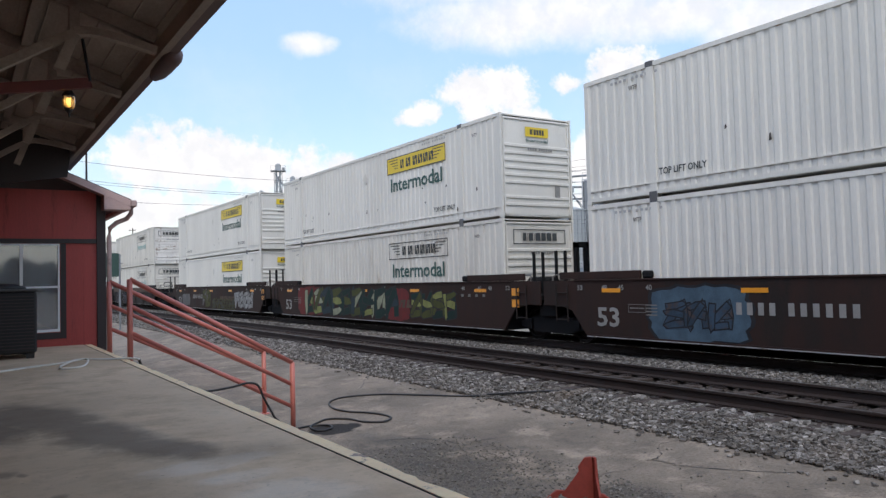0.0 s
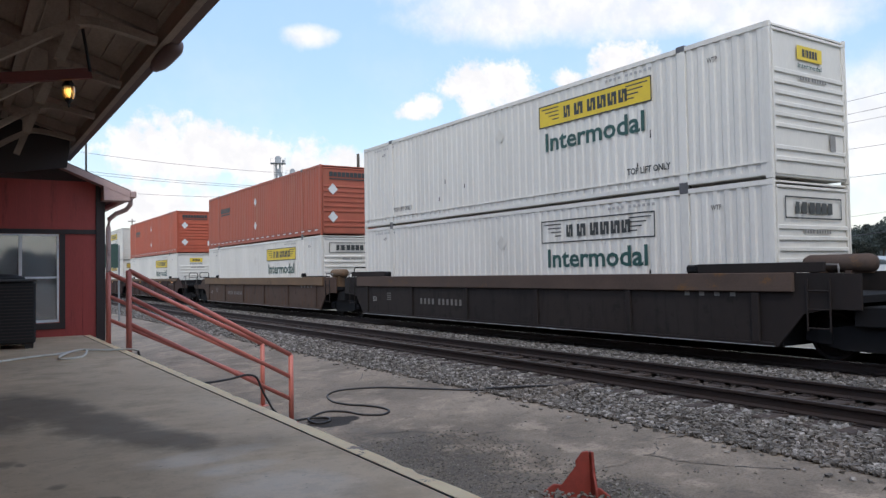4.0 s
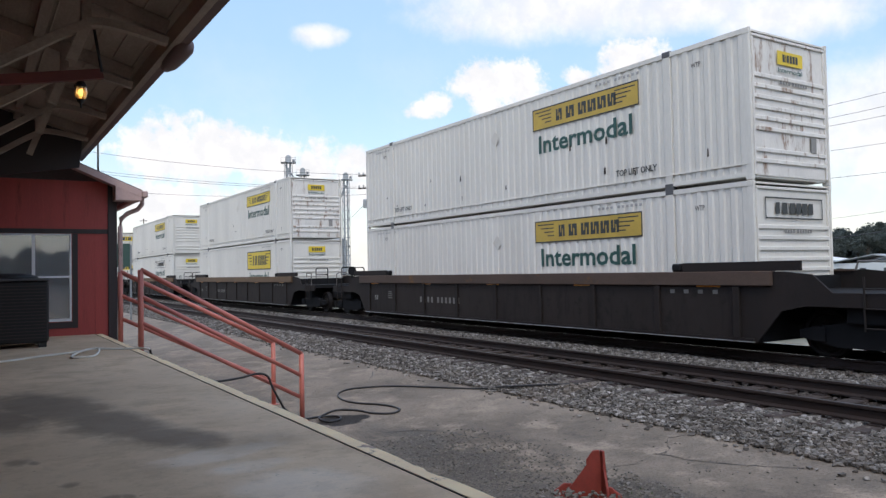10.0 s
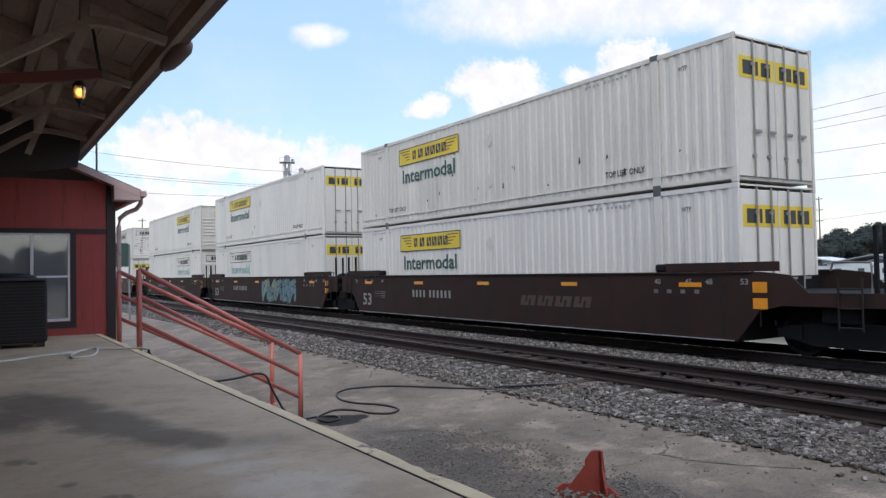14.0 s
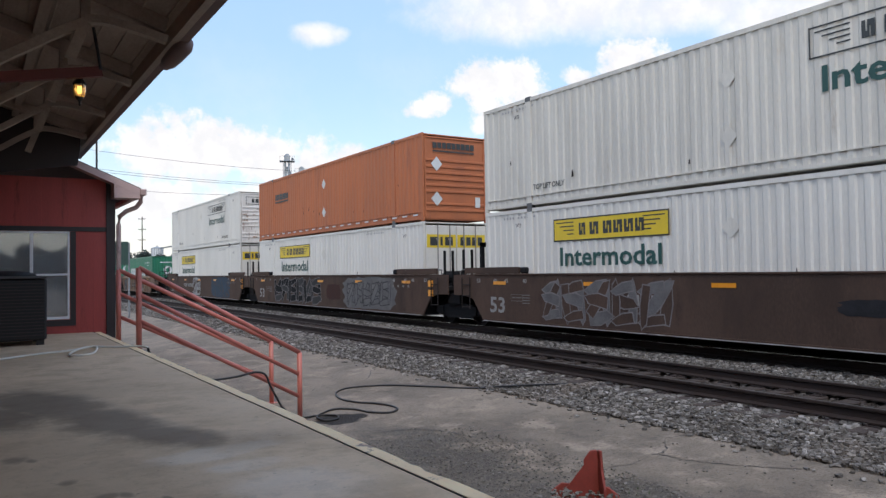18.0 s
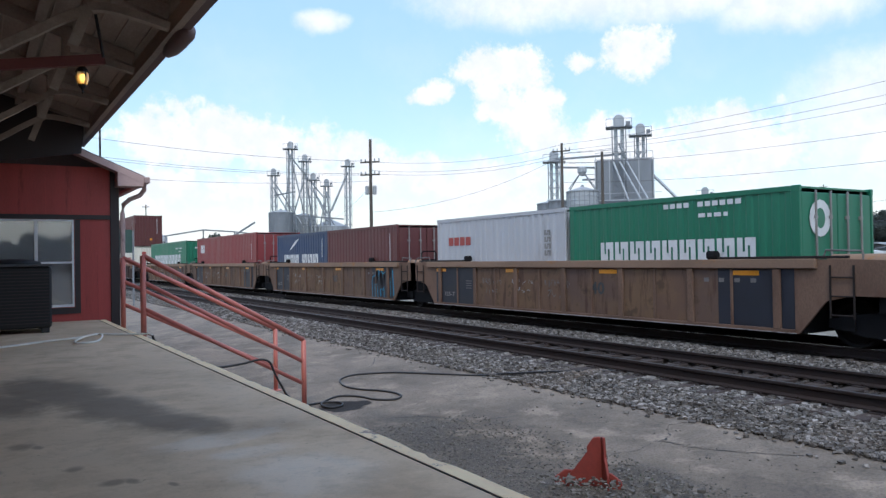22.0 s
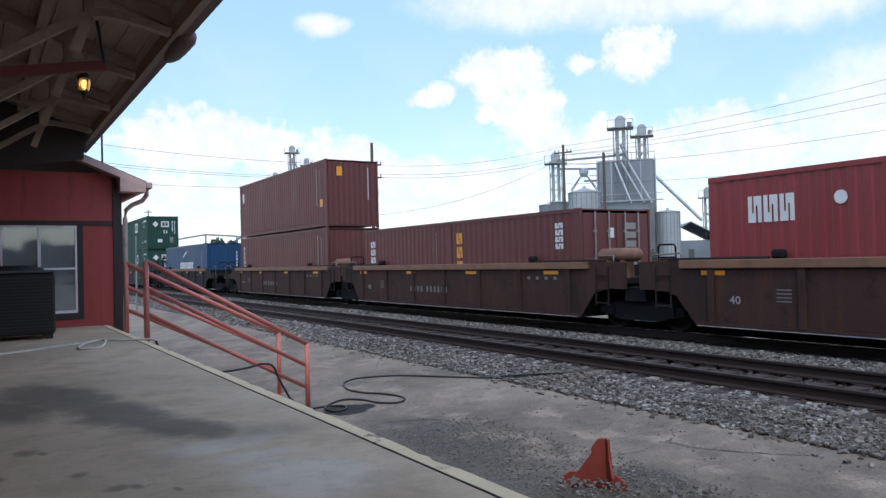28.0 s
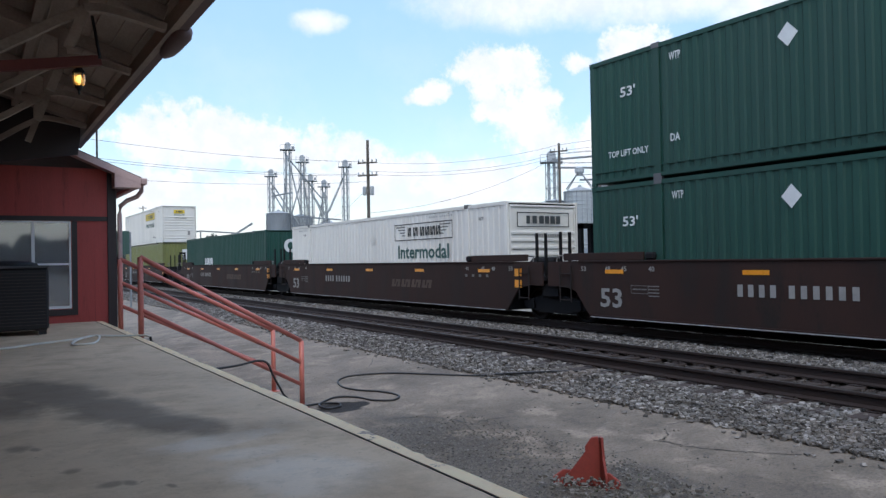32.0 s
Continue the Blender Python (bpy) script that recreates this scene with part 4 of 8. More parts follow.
            part("company_name", bars(bmesh.new(), lambda a, zz: side_put(a, zz, 0.009), a0, a1, z0, z1, widths), M[ink], box_)
        elif kind == "swoosh":
            a0, a1, z0, z1 = q
            top, low = [], []
            for i in range(9):
                f = i / 8
                a = a0 + (a1 - a0) * f
                top.append((a, z0 + (z1 - z0) * math.sin(f * 1.6)))
                low.append((a, z0 + (z1 - z0) * (math.sin(f * 1.6) - 0.32 * math.sin(f * 3.1))))
            part("emblem", patch(bmesh.new(), side_put, top + low[::-1][1:-1]), M["pale"], box_, "white swoosh emblem")
        elif kind == "disc":
            a, zc, r, onend = q
            pts = [(math.cos(i * 0.3927), math.sin(i * 0.3927)) for i in range(16)]
            spot = part("emblem", patch(bmesh.new(), (lambda x, zz: (x, -0.009, zz)) if onend else side_put, [(a + r * x, zc + r * y) for x, y in pts]), M["pale"], box_, "white round emblem")
            if r > 0.3:
                part("emblem_centre", patch(bmesh.new(), (lambda x, zz: (x, -0.012, zz)) if onend else (lambda y, zz: side_put(y, zz, 0.008)), [(a + r * 0.45 * x, zc + r * 0.55 * y) for x, y in pts]), endsteel, spot)
        elif kind == "dashes":
            a0, a1, z0, step = q
            bm = bmesh.new()
            a = a0
            while a < a1:
                patch(bm, lambda y, zz: (-hw - 0.008, y, zz), ((a, z0), (a + step * 0.45, z0), (a + step * 0.45, z0 + 0.05), (a, z0 + 0.05)))
                a += step
            part("reflective_tape", bm, M["pale"], box_)
        elif kind == "dents":
            rng = random.Random(q[0])
            bm = bmesh.new()
            for _ in range(q[1]):
                a, zc, w, h = rng.uniform(0.8, length - 0.8), rng.uniform(0.35, 1.3), rng.uniform(0.015, 0.04), rng.uniform(0.05, 0.2)
                patch(bm, lambda y, zz: side_put(y, zz, 0.005), ((a + w, zc), (a - w, zc + 0.02), (a - w * 0.5, zc + h), (a + w * 0.6, zc + h * 0.9)))
            part("scrape_mark", bm, M["rail"], box_, "rusty scrapes in the paint")
    return box_


# ---- freight car units ----
def truck_frame(y):
    bm = bmesh.new()
    for s in (-1, 1):
        prof = [(-1.25, 0.50), (-1.25, 0.36), (-0.55, 0.22), (0.55, 0.22), (1.25, 0.36), (1.25, 0.50), (0.75, 0.60), (0.35, 0.66), (-0.35, 0.66), (-0.75, 0.60)]
        prism(bm, [(y + a, z) for a, z in prof], "x", s * 0.93, s * 1.08)
        for k in (-0.2, 0.0, 0.2):
            rod(bm, (s * 1.0, y + k, 0.26), (s * 1.0, y + k, 0.52), 0.065, 8)
        for k in (-0.89, 0.89):
            box(bm, *sorted((s * 0.90, s * 1.13)), y + k - 0.13, y + k + 0.13, 0.32, 0.56)
    box(bm, -1.05, 1.05, y - 0.2, y + 0.2, 0.45, 0.68)
    rod(bm, (0, y, 0.68), (0, y, 0.86), 0.2, 12)
    return bm


def wheelset_mesh():
    bm = bmesh.new()
    lathe(bm, [(0.08, -1.02), (0.08, -0.82)], 12, "x")
    lathe(bm, [(0.09, -0.62), (0.09, 0.62)], 12, "x")
    lathe(bm, [(0.08, 0.82), (0.08, 1.02)], 12, "x")
    for s in (-1, 1):
        lathe(bm, [(0.08, s * 0.83), (0.16, s * 0.83), (0.18, s * 0.78), (0.34, s * 0.77), (0.36, s * 0.82), (0.42, s * 0.825), (0.425, s * 0.72), (0.45, s * 0.71), (0.45, s * 0.685), (0.36, s * 0.685), (0.34, s * 0.72), (0.09, s * 0.70)], 28, "x")
        for i in range(4):
            a = i * math.pi / 2
            box(bm, *sorted((s * 0.80, s * 0.775)), 0.25 * math.cos(a) - 0.02, 0.25 * math.cos(a) + 0.02, 0.25 * math.sin(a) - 0.02, 0.25 * math.sin(a) + 0.02)
    return bm


def rigging_filler_mesh():
    """Added filler shaped like spring plank, brake beams and levers; hides bright gaps between wheels."""
    bm = boxes((-0.64, 0.64, -0.46, 0.46, 0.16, 0.56), (-0.62, 0.62, -1.36, -1.24, 0.2, 0.5), (-0.62, 0.62, 1.24, 1.36, 0.2, 0.5), bevel=0.02)
    for k in (-0.4, 0.0, 0.4):
        prism(bm, [(-1.3, 0.26), (1.3, 0.26), (1.3, 0.42), (0.5, 0.56), (-0.5, 0.56), (-1.3, 0.42)], "x", k - 0.09, k + 0.09)
    return bm


def add_truck(car, y):
    truck = part("truck", truck_frame(y), M["soot"], car, "sooty cast steel truck")
    part("brake_rigging", shared("rigging", "brake_rigging", rigging_filler_mesh, M["soot"]), M["soot"], truck).location.y = y
    # added dark filler over the truck, keeps light from showing through the arch
    part("body_bolster", shared("bolster", "body_bolster", lambda: boxes((-1.22, 1.22, -0.32, 0.32, 0.64, 0.98), (-0.5, 0.5, -1.3, 1.3, 0.58, 0.98), bevel=0.02), M["soot"]), M["soot"], car).location.y = y
    for k in (-0.89, 0.89):
        ws = part("wheelset", shared("wheelset", "wheelset", wheelset_mesh, M["wheel"]), M["wheel"], truck)
        SPINNING.append((ws, (0, y + k, 0.43)))


def scrawl(seed, a0, a1, z0, z1, mats, car, x):
    """Spray paint: crowded angular strokes with outlines, of no meaning."""
    rng = random.Random(seed)
    h = z1 - z0
    n = max(3, round((a1 - a0) / (0.62 * h)))
    step = (a1 - a0) / n
    fill, line = bmesh.new(), bmesh.new()
    for i in range(n):
        c = a0 + (i + 0.5) * step
        w = step * 0.62
        lean = rng.uniform(-0.15, 0.15)
        ends = [(c - w * rng.uniform(0.7, 1), z0 + h * rng.uniform(0, 0.1)), (c - w * rng.uniform(0.5, 0.9) + lean, z1 - h * rng.uniform(0, 0.15)),
                (c + w * rng.uniform(0.4, 0.9), z1 - h * rng.uniform(0, 0.35)), (c + w * rng.uniform(0.5, 1), z0 + h * rng.uniform(0.0, 0.3)), (c, z0 + h * rng.uniform(0.35, 0.65))]
        order = rng.choice(((0, 1, 2, 3), (1, 0, 3), (0, 1, 4, 2, 3), (2, 1, 4, 3, 0), (1, 0, 2, 3)))
        path = [ends[k] for k in order]
        if rng.random() < 0.5:
            path = [(p.x, p.y) for p in smooth_path([(*p, 0) for p in path], 4)]
        d = 0.0012 * (i % 5)
        stroke(line, path, h * 0.30, x - 0.002 - d)
        stroke(fill, path, h * 0.19, x - 0.010 - d)
        tip = path[-1]
        stroke(line, [tip, (tip[0] + rng.uniform(-0.3, 0.3), tip[1] + rng.uniform(-0.2, 0.3) * h)], 0.05, x - 0.018)
    tagged(part("graffiti", line, M[mats[1]], car, "spray-painted outlines on the car side"), kind="stuff")
    tagged(part("graffiti", fill, M[mats[0]], car, "spray-painted strokes on the car side"), kind="stuff")


def blade(bm, p, q, w, x, grow, z0, z1):
    """One angular stroke of a painted letter, with a hooked tip."""
    p, q = Vector(p), Vector(q)
    d = (q - p).normalized()
    n = Vector((-d.y, d.x))
    m = p.lerp(q, 0.55)
    h = w / 2 + grow
    ring = [p - n * h - d * grow, p + n * h * 0.9 - d * grow, m + n * h * 1.15, q + n * h * 0.7, q + d * (w * 0.6 + grow * 1.6) + n * h * 0.25, q - n * h * 0.8 + d * grow, m - n * h * 0.85]
    bm.faces.new([bm.verts.new((x, v.x, min(z1, max(z0, v.y)))) for v in ring])


def mural(seed, a0, a1, z0, z1, fills, outline, car, x, thick=0.22, count=0):
    """A painted row of interlocking letter-like shapes of no meaning: filled strokes, each with its outline."""
    rng = random.Random(seed)
    h = z1 - z0
    n = count or max(2, round((a1 - a0) / (0.78 * h)))
    step = (a1 - a0) / n
    inks = {k: bmesh.new() for k in (*fills, outline)}
    layer = 0
    for i in range(n):
        c = a0 + (i + 0.5) * step
        lo, hi = z0 + h * 0.12, z1 - h * 0.12
        l, r = c - step * rng.uniform(0.3, 0.42), c + step * rng.uniform(0.3, 0.42)
        lean = rng.uniform(-0.12, 0.12)
        kit = [((l, lo), (l + lean, hi)), ((r + lean, hi), (r, lo)), ((l, hi), (r, hi - h * 0.12)), ((l, lo + h * 0.1), (r, lo)), ((l + lean, hi), (r, lo + h * 0.1)), ((l, (lo + hi) / 2), (r, (lo + hi) / 2 + h * 0.08))]
        keep = [kit[0]] + rng.sample(kit[1:], 4)
        for p, q in keep:
            if rng.random() < 0.4:
                p, q = q, p
            w = thick * h * rng.uniform(0.8, 1.2)
            layer += 1
            off = x - 0.0005 * layer
            blade(inks[outline], p, q, w, off, 0.03, z0 - 0.05, z1 + 0.05)
            blade(inks[rng.choice(fills)], p, q, w, off - 0.00025, 0.0, z0 - 0.03, z1 + 0.03)
    for k, bm in inks.items():
        tagged(part("graffiti", bm, M[k], car, "interlocking painted letter shapes on the car side"), kind="stuff")


def scribble(seed, a0, a1, z0, z1, mat, car, x):
    """A quick marker scrawl in two lines, of no meaning."""
    rng = random.Random(seed)
    bm = bmesh.new()
    h = (z1 - z0) / 2
    for row in (0, 1):
        a = a1 - row * 0.15
        while a > a0 + row * 0.2:
            w = rng.uniform(0.1, 0.17)
            base = z0 + (1 - row) * h
            pts = [(a - w * rng.random(), base + h * rng.uniform(0.05, 0.85), 0) for _ in range(rng.choice((3, 4, 5)))]
            stroke(bm, [(p.x, p.y) for p in smooth_path(pts, 4)], 0.018, x - 0.001 * row)
            a -= w * rng.uniform(0.9, 1.4)
    tagged(part("graffiti", bm, M[mat], car, "thin marker scrawl on the car side"), kind="stuff")


def sprayed(seed, a0, a1, z0, z1, mat, car, x):
    """A ragged field of spray paint."""
    rng = random.Random(seed)
    ring = []
    for i in range(36):
        t = i * math.pi / 18
        c, s = math.cos(t), math.sin(t)
        k = max(abs(c), abs(s)) ** -0.75 * rng.uniform(0.88, 1.0)
        ring.append((x + 0.0025, (a0 + a1) / 2 + (a1 - a0) / 2 * k * c, (z0 + z1) / 2 + (z1 - z0) / 2 * k * s))
    bm = bmesh.new()
    bm.faces.new([bm.verts.new(p) for p in ring])
    part("graffiti", bm, M[mat], car, "ragged field of spray paint on the car side")


def stroke(bm, pts, w, x):
    prev = None
    for i, (a, z) in enumerate(pts):
        b, c = pts[max(i - 1, 0)], pts[min(i + 1, len(pts) - 1)]
        dx, dz = c[0] - b[0], c[1] - b[1]
        d = math.hypot(dx, dz) or 1
        nx, nz = -dz / d * w / 2, dx / d * w / 2
        cur = bm.verts.new((x, a + nx, z + nz)), bm.verts.new((x, a - nx, z - nz))
        if prev:
            bm.faces.new((prev[0], cur[0], cur[1], prev[1]))
        prev = cur


def well_unit(u, length, style, near="art", far=None, paint="car_brown", chord=None, label="", number=True, size="53", tags=(), sill=0.16, ribs=0):
    """One well of a double-stack car. u: where its load begins; near / far: how its ends join the next one ('art' or 'cpl')."""
    car = thing("well_car", pose(TRACK_X, u, RAIL_Z), label, "freight car", "well cars of the train")
    MOVING.append((car, u, RAIL_Z))
    xs = 1.385                                # half width over the sides
    top, low, mid = 1.545, 0.235, 0.93
    e0, e1 = (1.55 if near == "art" else 2.95), (1.55 if far in ("art", None) else 2.95)
    ends = (-e0, length + e1)
    steel = M[paint]
    for s in (-1, 1):
        x0, x1 = sorted((s * xs, s * (xs - 0.05)))
        step = lambda kind, e, y, d: [(y, top - 0.02), (d + e * 0.9, top)] if kind != "cpl" else [(y, mid + 0.24), (d + e * 1.5, mid + 0.24), (d + e * 1.15, top - 0.06), (d + e * 0.6, top)]
        outline = [(ends[0], mid), (-1.0, mid), (-0.55, mid - 0.1), (-0.05, low), (length + 0.05, low), (length + 0.55, mid - 0.1), (length + 1.0, mid), (ends[1], mid)] + step(far, 1, ends[1], length) + step(near, -1, ends[0], 0.0)[::-1]
        wall = part("side_wall", prism(bmesh.new(), outline, "x", x0, x1), steel, car)
        if s == -1:
            if style == "ribbed":
                n = ribs or round(length / 1.95)
                pitch = (length - 0.7) / n
                for i in range(n + 1):
                    y = 0.35 + i * pitch
                    part("rib", shared(("rib", low, top, sill), "rib", lambda: boxes((-xs - 0.06, -xs, -0.075, 0.075, low + 0.06, top - sill - 0.01), bevel=0.012), steel), steel, wall).location.y = y
                    if i == n:
                        break
                    if paint == "car_tan":
                        part("rib", shared(("thin rib", low, top, sill), "rib", lambda: boxes((-xs - 0.03, -xs, -0.03, 0.03, low + 0.06, top - sill - 0.01), bevel=0.01), steel), steel, wall).location.y = y + pitch / 2
                    for k in ((0, 1) if paint == "car_tan" else (0,)):
                        w = pitch / 2 if paint == "car_tan" else pitch
                        part("side_panel", shared(("panel", round(w, 3), low, top, sill), "side_panel", lambda: boxes((-xs - 0.003, -xs, 0.05, w - 0.05, low + 0.08, top - sill - 0.02)), M[paint + "_panel"]), M[paint + "_panel"], wall).location.y = y + k * w
                part("bottom_flange", boxes((-xs - 0.05, -xs, 0, length, low + 0.014, low + 0.07)), steel, wall)
                part("top_sill", boxes((-xs - 0.075, -xs + 0.11, -0.4, length + 0.4, top - sill, top + 0.012), bevel=0.012), M[chord or paint], wall, "lighter sill along the top of the side")
            else:
                part("bottom_flange", boxes((-xs - 0.02, -xs, 0, length, low + 0.014, low + 0.05)), steel, wall)
                part("top_sill", boxes((-xs - 0.03, -xs + 0.1, -0.4, length + 0.4, top - 0.03, top + 0.01), bevel=0.008), M[chord or paint], wall)
            # bright line of light along the bottom edge, put in as a pale lip
            part("wear_strip", boxes((-xs - 0.062, -xs - 0.002, 0, length, low, low + 0.012)), M["bare"], wall, "scuffed bare steel lip along the bottom")
        else:
            part("top_sill", boxes((xs - 0.1, xs + 0.03, -0.4, length + 0.4, top - 0.03, top + 0.01)), M[chord or paint], wall)
    part("well_floor", boxes((-xs + 0.05, xs - 0.05, 0.0, length, low + 0.01, low + 0.08), (-xs + 0.06, xs - 0.06, -0.12, -0.04, low, top - 0.1), (-xs + 0.06, xs - 0.06, length + 0.04, length + 0.12, low, top - 0.1)), M["soot"], car)
    for y0, y1, e in ((ends[0], -0.12, -1), (length + 0.12, ends[1], 1)):
        deck = part("end_deck", boxes((-xs + 0.052, xs - 0.052, y0, y1, mid + 0.12, mid + 0.24), (-0.42, 0.42, y0, y1, mid - 0.34, mid + 0.12)), M["soot"], car)
        yy = 0.9 if e < 0 else length - 0.9
        ce = 0.0 if e < 0 else length
        tall = 0.19 if length > 14 and (style == "smooth" or paint == "car_dark") else 0.06
        part("end_cover", boxes((-xs - 0.012, -xs + 0.05, *sorted((ce + e * 0.95, ce - e * 1.62)), top + 0.012, top + tall), bevel=0.01), steel if style == "smooth" else M["car_dark"], car)
        part("guide_block", boxes((-xs - 0.02, -xs + 0.14, ce - e * 1.78 - 0.13, ce - e * 1.78 + 0.13, top + 0.012, top + 0.18), bevel=0.04), M["soot"], car)
        # posts, rails and the ladder at the end
        ye = y0 + 0.35 if e < 0 else y1 - 0.35
        for x in (-1.25, -0.95) if style == "smooth" else ():
            part("end_post", boxes((x - 0.03, x + 0.03, ye - 0.03, ye + 0.03, mid + 0.2, 2.28)), M["soot"], car)
        hs = 2.5 if style == "smooth" else 1.95
        if e > 0 or near == "cpl":
            bm = boxes((-0.62, -0.52, ye - 0.06, ye + 0.06, mid + 0.2, hs - 0.02), (-0.28, -0.18, ye - 0.06, ye + 0.06, mid + 0.2, hs - 0.02), (-0.62, -0.18, ye - 0.06, ye + 0.06, hs - 0.14, hs))
            if style == "ribbed":
                bm.free()
                for x in (-1.15, 0.6):
                    loop = [(x, ye, mid + 0.2), (x, ye, 1.84), (x + 0.05, ye, 1.9), (x + 0.5, ye, 1.9), (x + 0.55, ye, 1.84), (x + 0.55, ye, mid + 0.2)]
                    rail = part("end_railing", pipe(bmesh.new(), loop, 0.025, 6), M["soot"], car, "dark steel end railing")
                    part("cross_bar", rod(bmesh.new(), (x, ye, 1.62), (x + 0.55, ye, 1.62), 0.022, 6), M["soot"], rail)
            else:
                part("brake_stand", bm, M["soot"], car, "dark steel end fittings")
        bm = bmesh.new()
        yl = ye - e * 0.35
        for dy in (-0.2, 0.2):
            rod(bm, (-xs - 0.04, yl + dy, 0.55), (-xs - 0.04, yl + dy, top - 0.1), 0.018, 6)
        for z in (0.6, 0.92, 1.24):
            rod(bm, (-xs - 0.04, yl - 0.2, z), (-xs - 0.04, yl + 0.2, z), 0.016, 6)
        part("ladder", bm, M["car_dark"], car)
        bm = pipe(bmesh.new(), [(-xs + 0.02, ye + 0.02, mid + 0.25), (-xs + 0.02, ye + 0.02, 1.62), (-xs + 0.06, ye - e * 0.05, 1.68), (-xs + 0.1, ye - e * 0.7, 1.7), (-xs + 0.1, ye - e * 0.75, 1.55)], 0.02, 6)
        part("grab_rail", bm, M["stain"], car)
    add_truck(car, -1.65 if near == "art" else -1.95)
    if far:
        add_truck(car, length + 1.95)
    for e, kind in ((-1, near), (1, far)):
        if kind == "cpl":
            ys = (ends[0], ends[0] - 0.98) if e < 0 else (ends[1], ends[1] + 0.98)
            bm = boxes((-0.11, 0.11, *sorted(ys), 0.75, 0.95), (-0.2, 0.2, *sorted((ys[1], ys[1] - e * 0.32)), 0.68, 1.0), bevel=0.02)
            pipe(bm, smooth_path([(0.3, ys[0], 0.7), (0.3, ys[0] + e * 0.45, 0.4), (0.25, ys[1], 0.36)]), 0.025, 6)
            part("coupler", bm, M["soot"], car)
            part("brake_wheel", lathe(bmesh.new(), [(0.17, 0.0), (0.2, 0.015), (0.2, 0.035), (0.17, 0.05)], 16, "y", (0.55, ends[0] + 0.3 if e < 0 else ends[1] - 0.3, 1.75)), M["soot"], car)
            rod_ = rod(bmesh.new(), (0.55, (ends[0] + 0.32) if e < 0 else (ends[1] - 0.32), 1.0), (0.55, (ends[0] + 0.32) if e < 0 else (ends[1] - 0.32), 1.75), 0.05, 8)
            part("brake_mast", rod_, M["soot"], car)
        elif kind == "art" and e < 0:
            part("drawbar", boxes((-0.2, 0.2, ends[0] - 0.22, ends[0], 0.75, 1.0)), M["soot"], car)
            if style == "ribbed":
                part("air_reservoir", lathe(bmesh.new(), [(0.04, -0.16), (0.12, -0.13), (0.16, -0.05), (0.16, 1.0), (0.12, 1.08), (0.04, 1.11)], 16, "y", (-0.95, ends[0] + 0.1, 1.47 if paint == "car_tan" else 1.70)), M[chord or paint], car, "round-ended air reservoir", smooth=True)
                for dy in (0.3, 0.75):
                    part("reservoir_bracket", boxes((-1.12, -0.78, ends[0] + dy, ends[0] + dy + 0.1, mid + 0.2, 1.36 if paint == "car_tan" else 1.58)), M[chord or paint], car)
            else:
                part("air_reservoir", rod(bmesh.new(), (-0.7, ends[0] + 0.2, mid + 0.52), (-0.7, ends[0] + 1.1, mid + 0.52), 0.2, 12), M["soot"], car)
    px = -xs - 0.008
    put = lambda a, z: (px, a, z)
    y = 1.0
    while y < length:
        part("reflector", boxes((px - 0.004, px, y - 0.28, y + 0.28, top - 0.29, top - 0.2)), M["amber"], car, "amber reflector")
        y += 3.6
    if paint == "car_tan":
        part("lettering", word(bmesh.new(), size, put, 5.18, 4.72, 0.78, 1.06), M["ink"], car, "black size figures")
    else:
        part("lettering", word(bmesh.new(), size, put, length - 0.3, length - 0.98, 0.50, 0.92) if style == "smooth" else word(bmesh.new(), size, put, length - 0.75, length - 1.0, 0.7, 0.86), M["dim"], car, "painted size figures")
    if number and (paint != "car_tan" or near == "cpl" or far == "cpl"):
        ink = M["dim" if style == "smooth" or paint == "car_tan" else "stain"]
        nz = (0.84, 1.07) if style == "smooth" else (0.68, 0.86)
        if paint == "car_tan":
            part("number_panel", patch(bmesh.new(), lambda a, z: (px + 0.002, a, z), ((length - 3.85, 0.62), (length - 6.4, 0.62), (length - 6.4, 0.92), (length - 3.85, 0.92))), M["soot"], car, "black number panel")
        tagged(part("company_mark", bars(bmesh.new(), put, length - 3.95, length - 4.75, *nz, (1, 1, 1, 1), 0.95), ink, car, "plain bars of a company mark"), kind="stuff")
        tagged(part("serial_number", bars(bmesh.new(), put, length - 5.0, length - 6.25, *nz, (1, 1, 1, 1, 1, 1), 0.95), ink, car, "plain bars of a car number"), kind="stuff")
    bm = bmesh.new()
    for k in range(4):
        a = length - 1.75 - 0.0 * k
        patch(bm, put, ((a, 1.0 - 0.07 * k), (a - 0.3, 1.0 - 0.07 * k), (a - 0.3, 0.975 - 0.07 * k), (a, 0.975 - 0.07 * k)))
        a = 0.9 + 0.35 * k
        patch(bm, put, ((a, 1.12), (a - 0.12, 1.12), (a - 0.12, 1.2), (a, 1.2)))
    tagged(part("stencil", bm, M["stain"], car), kind="stuff")
    for z in (0.86, 1.16) if style == "smooth" else ():
        part("reflector", boxes((px - 0.004, px, -0.72, -0.42, z, z + 0.2)), M["amber"], car, "square amber reflector")
    if style == "smooth":
        for txt, a in (("40", 1.93), ("45", 1.13), ("48", 0.63), ("53", -0.16)):
            part("lettering", word(bmesh.new(), txt, put, a, a - 0.17, 1.31, 1.42), M["dim"], car, "small white length figures")
            part("lettering", word(bmesh.new(), txt, put, length - a + 0.17, length - a, 1.31, 1.42), M["dim"], car, "small white length figures")
        tagged(part("stencil", bars(frame_lines(bmesh.new(), put, length - 1.25, length - 1.75, 0.82, 1.0, 0.012), put, length - 1.3, length - 1.7, 0.9, 0.93, (2, 1, 2), 0.2), M["stain"], car), kind="stuff")
